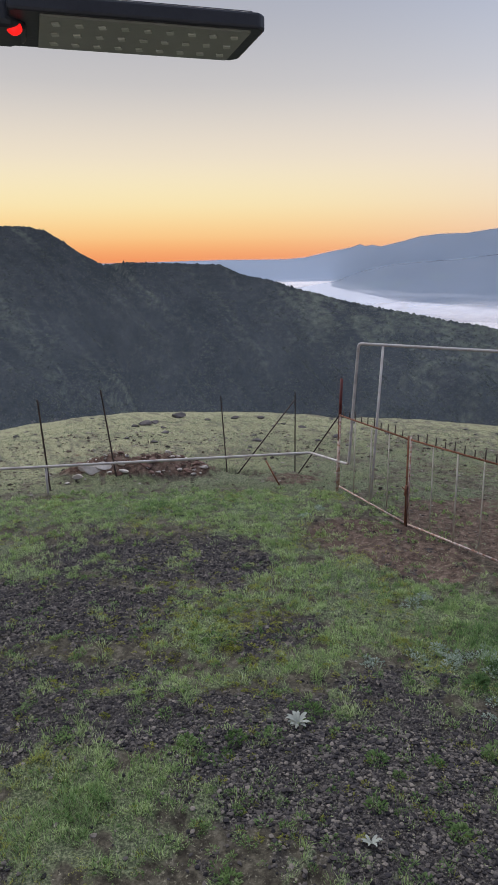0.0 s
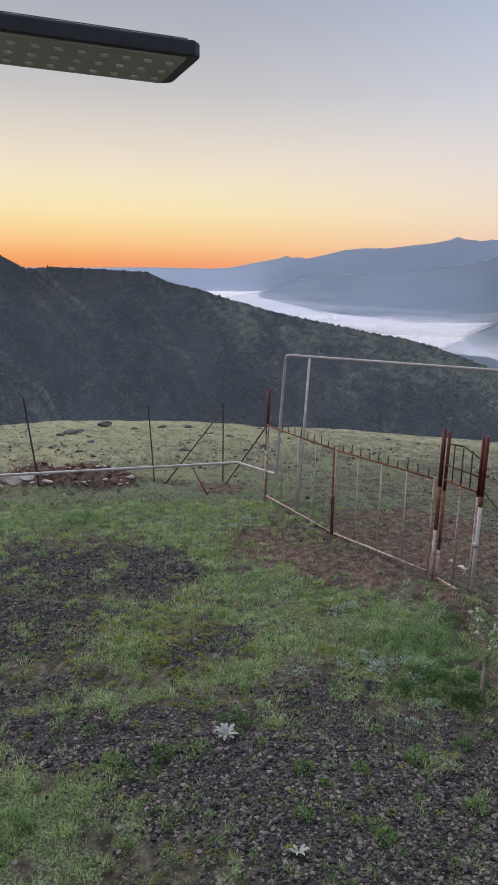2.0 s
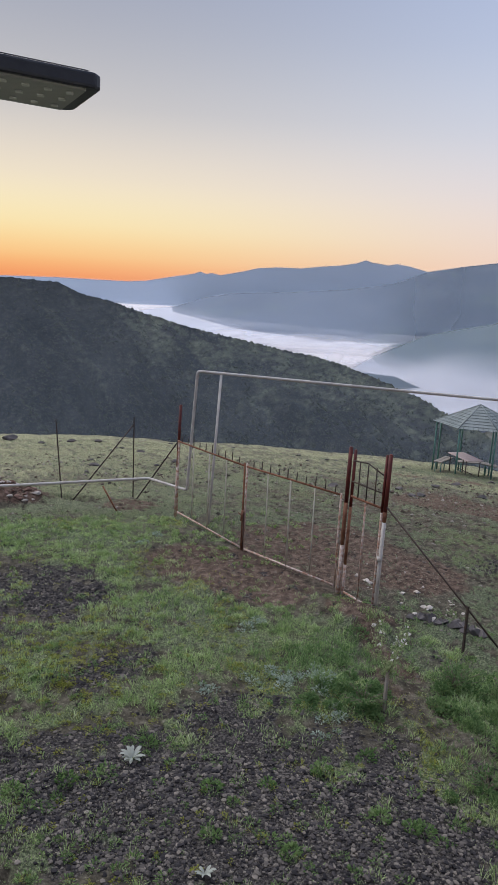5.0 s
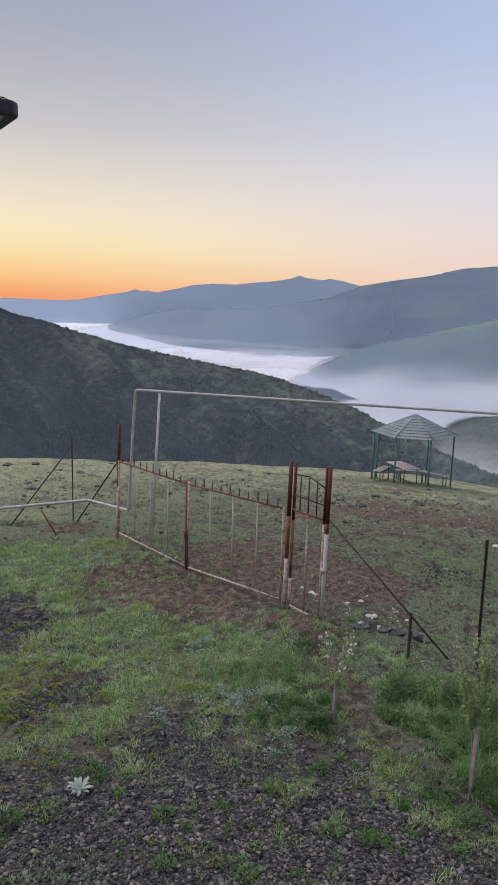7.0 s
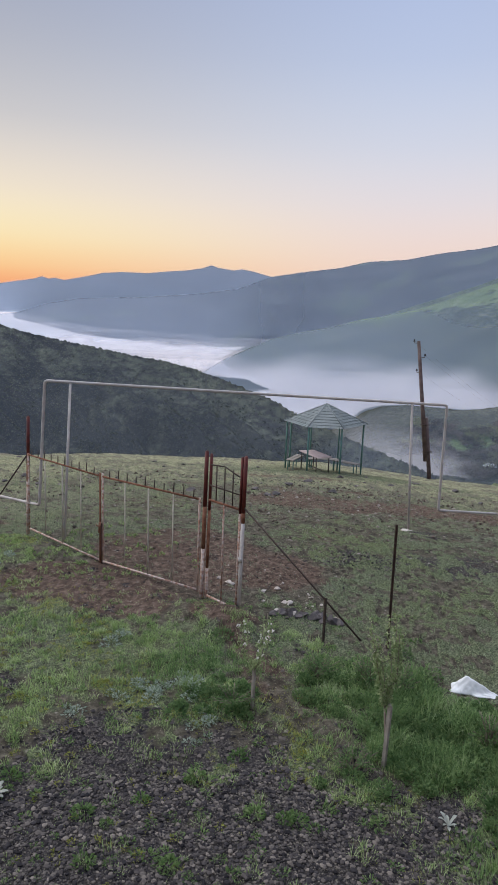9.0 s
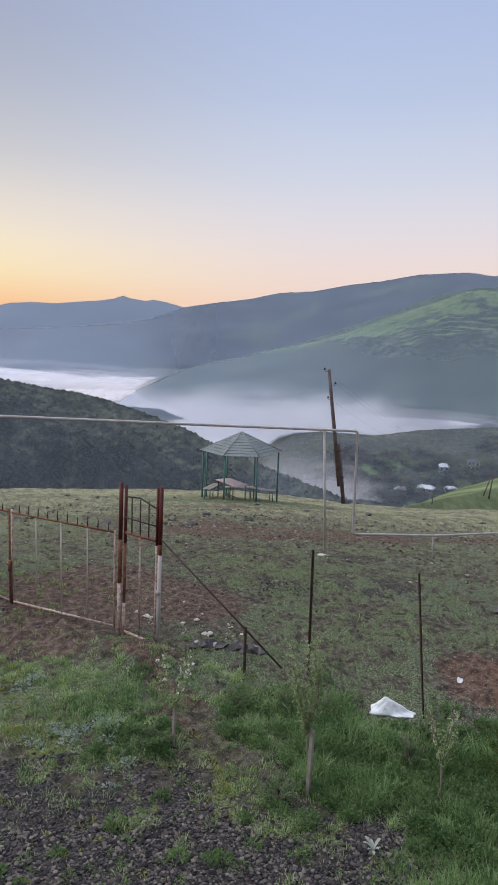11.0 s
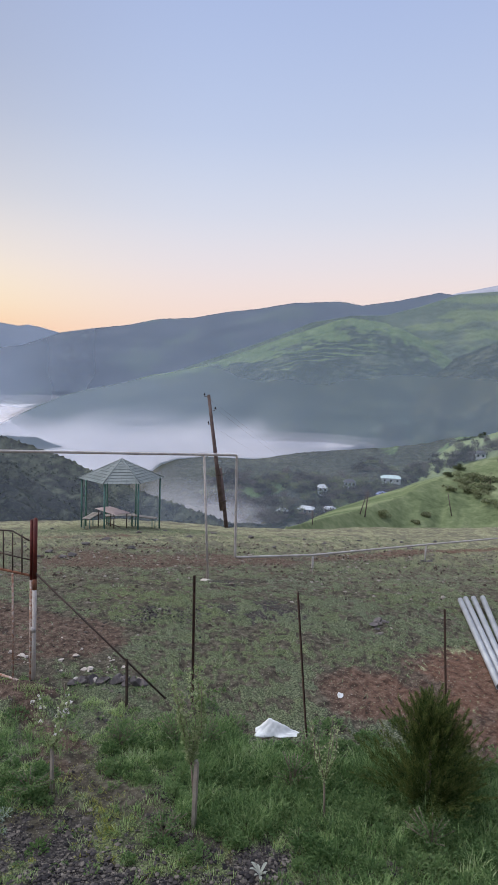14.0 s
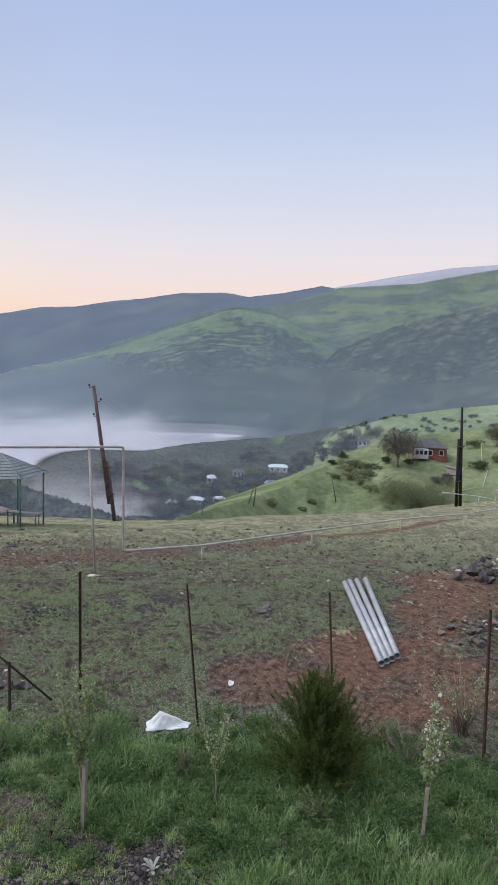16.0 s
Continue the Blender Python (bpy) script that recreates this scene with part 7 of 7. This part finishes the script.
k = 0
for az, el, w, h, mat in ((-60.34, -8.75, 3, 1.5, BUSH_GREEN), (-61.65, -8.8, 3.4, 1.8, BUSH_GREEN), (-62.74, -9.1, 3.6, 2.0, BUSH_GREEN), (-63.4, -9.6, 3, 1.8, BUSH_GREEN), (-62.8, -8.6, 5, 2.4, BUSH_GREEN), (-61.5, -8.2, 4, 2, BUSH_GREEN), (-62.2, -7.8, 5, 2.2, BUSH_GREEN), (-63.4, -7.9, 4, 2, BUSH_DARK), (-69.3, -8.6, 4.5, 2.4, BARE_TWIG), (-64.7, -7.2, 3, 1.6, BUSH_DARK), (-66.6, -7.2, 3, 1.4, BUSH_DARK), (-72.0, -7.2, 5, 2.4, BUSH_DARK), (-73.4, -6.6, 5, 3, BUSH_GREEN), (-55.2, -11.3, 2.6, 1.6, BUSH_GREEN), (-58.8, -11.0, 1.8, 1.0, BUSH_GREEN), (-57.8, -11.6, 1.5, 0.8, BUSH_GREEN), (-61.0, -7.0, 2.6, 1.6, BUSH_DARK), (-60.2, -7.6, 2.2, 1.4, BUSH_DARK), (-71.6, -5.6, 4, 2.4, BUSH_DARK)):
    k += 1
    far_bush(hill_pasture.at(az, el), w, h, mat, "rounded bush on the green pasture slope", 5200 if w > 7 else 900 if w > 4 else 500, 600 + k, 0.16 + 0.012 * w, group="bushes on the pasture")
for az, el, dw, dh in ((-65.4, -10.7, 2.6, 2.3), (-66.9, -10.9, 3.2, 2.7), (-68.6, -10.5, 2.8, 2.4)):
    q = hill_pasture.at(az, el)
    d = math.hypot(q.x, q.y)
    k += 1
    far_bush(q, d * radians(dw), d * radians(dh), BUSH_GREEN, "large soft olive-green bush low on the pasture", 5200, 600 + k, 0.13, group="bushes on the pasture", lift=0.42)
q = hill_pasture.at(-65.65, -7.55)
d = math.hypot(q.x, q.y)
bare_tree(q, d * radians(3.3), d * radians(3.7), "large bare brown tree beside the red house", 3, 9000)
bare_tree(hill_pasture.at(-73.3, -5.4), 6.5, 7, "bare brown tree up the slope", 4, 3000)
bare_tree(hill_field.at(-60.9, -5.6), 6, 7, "bare brown tree behind the slope", 5, 2200)
bare_tree(hill_field.at(-63.8, -5.2), 6.5, 8, "bare brown tree behind the slope", 6, 2400)
vr = random.Random(31)
VALLEY_TWIG = leaf_material("bare_valley_trees", [(0.030, 0.027, 0.028), (0.050, 0.045, 0.045), (0.078, 0.070, 0.068), (0.115, 0.105, 0.098)])
for i in range(240):
    az = vr.uniform(-60.5, -40)
    el = vr.uniform(-12.6, -9.2) if vr.random() < 0.7 and az > -57 else vr.uniform(-9.6, -6.6 if az < -52 else -8.3)
    far_bush(hill_knoll.at(az, el), vr.uniform(6, 12), vr.uniform(3.5, 6.5), vr.choice([VALLEY_TWIG, VALLEY_TWIG, BARE_TWIG, BARE_TWIG, BUSH_GREEN]), "bare or budding tree among the village houses", 430, 700 + i, 0.34, "village_tree", "village trees")
for i in range(60):
    az = vr.uniform(-63.8, -56.2)
    el = -8.0 + (-56.2 - az) * 0.36 + vr.gauss(0, 0.35)
    q = hill_field.at(az, el)
    far_bush(q, vr.uniform(4, 8), vr.uniform(3, 5.5), vr.choice([VALLEY_TWIG, VALLEY_TWIG, BARE_TWIG]), "bare tree in the grove between village and field", 380, 1000 + i, 0.3, "village_tree", "village trees")
for i in range(46):
    az, el = vr.uniform(-74, -60.5), vr.uniform(-4.6, -2.9)
    far_bush(hill_field.at(az, el), vr.uniform(1.5, 4), vr.uniform(1, 2.2), BUSH_DARK, "dark round shrub dotting the bright field", 160, 800 + i, 0.3, "bush", "field shrubs")


def small_pole(p, h, lean, label, r0=0.12):
    th = thing("utility_pole", p, label, "utility pole")
    bm = bmesh.new()
    rod(bm, (0, 0, -0.4), (lean[0], lean[1], h), r0, r0 * 0.7, seg=8)
    part("shaft", bm, POLE_WOOD, th)
    bm = bmesh.new()
    q = Vector((lean[0], lean[1], h)) * 0.92
    rod(bm, q - Vector((0.25, -0.25, 0)), q + Vector((0.25, -0.25, 0)), 0.03, seg=6)
    part("crossbar", bm, DARK_STEEL, th)
    return th


p = hill_pasture.at(-60.7, -10.75)
small_pole(p, 5.0, (-0.9, 0.8), "leaning grey timber pole on the pasture")
p = hill_pasture.at(-53.6, -11.4)
small_pole(p, 5.2, (0.5, -0.3), "weathered pole with a slanting stay", 0.13)
small_pole(p + Vector((-0.9, 0.8, 0)), 4.6, (1.1, -0.9), "slanting stay pole of a pair", 0.11)
small_pole(hill_pasture.at(-49.2, -12.3), 2.2, (0, 0), "short dark post beside the track", 0.08)
small_pole(hill_pasture.at(-63.5, -8.2), 3.6, (0.1, 0), "thin grey pole on the pasture", 0.07)

# bare trees and a pale roof below the brow
for i in range(16):
    far_bush(hill_near.at(vr.uniform(8, 21), vr.uniform(-13.2, -12.0)), vr.uniform(4, 8), vr.uniform(3, 5.5), BARE_TWIG, "bare grey tree in the ravine below the field", 420, 900 + i, 0.3, "bare_tree", "ravine trees")
house(hill_near.at(20.6, -12.9), 30, 9, 7, 3.0, 2.0, WALL_WHITE, ROOF_WHITE, "pale-roofed house down in the ravine", 0.0, 2)

# sagging wires from the leaning pole across to the pair of poles on the pasture
far_top = hill_pasture.at(-53.6, -11.4) + Vector((0.4, -0.3, 4.9))
for k, (f, off) in enumerate(((0.985, -0.25), (0.885, 0.25), (0.775, -0.25))):
    start = base + head * f + view_right * off + Vector((0, 0, 0.1))
    stop = far_top + Vector((0, 0, -0.4 * k))
    bm = bmesh.new()
    pipe_run(bm, [start.lerp(stop, i / 16) - Vector((0, 0, 1.6 * 4 * (i / 16) * (1 - i / 16))) for i in range(17)], 0.0022, 5)
    tagged(part("power_cable", bm, DARK_STEEL), "thin dark power cable sagging between two timber poles", "cable", "power cables")
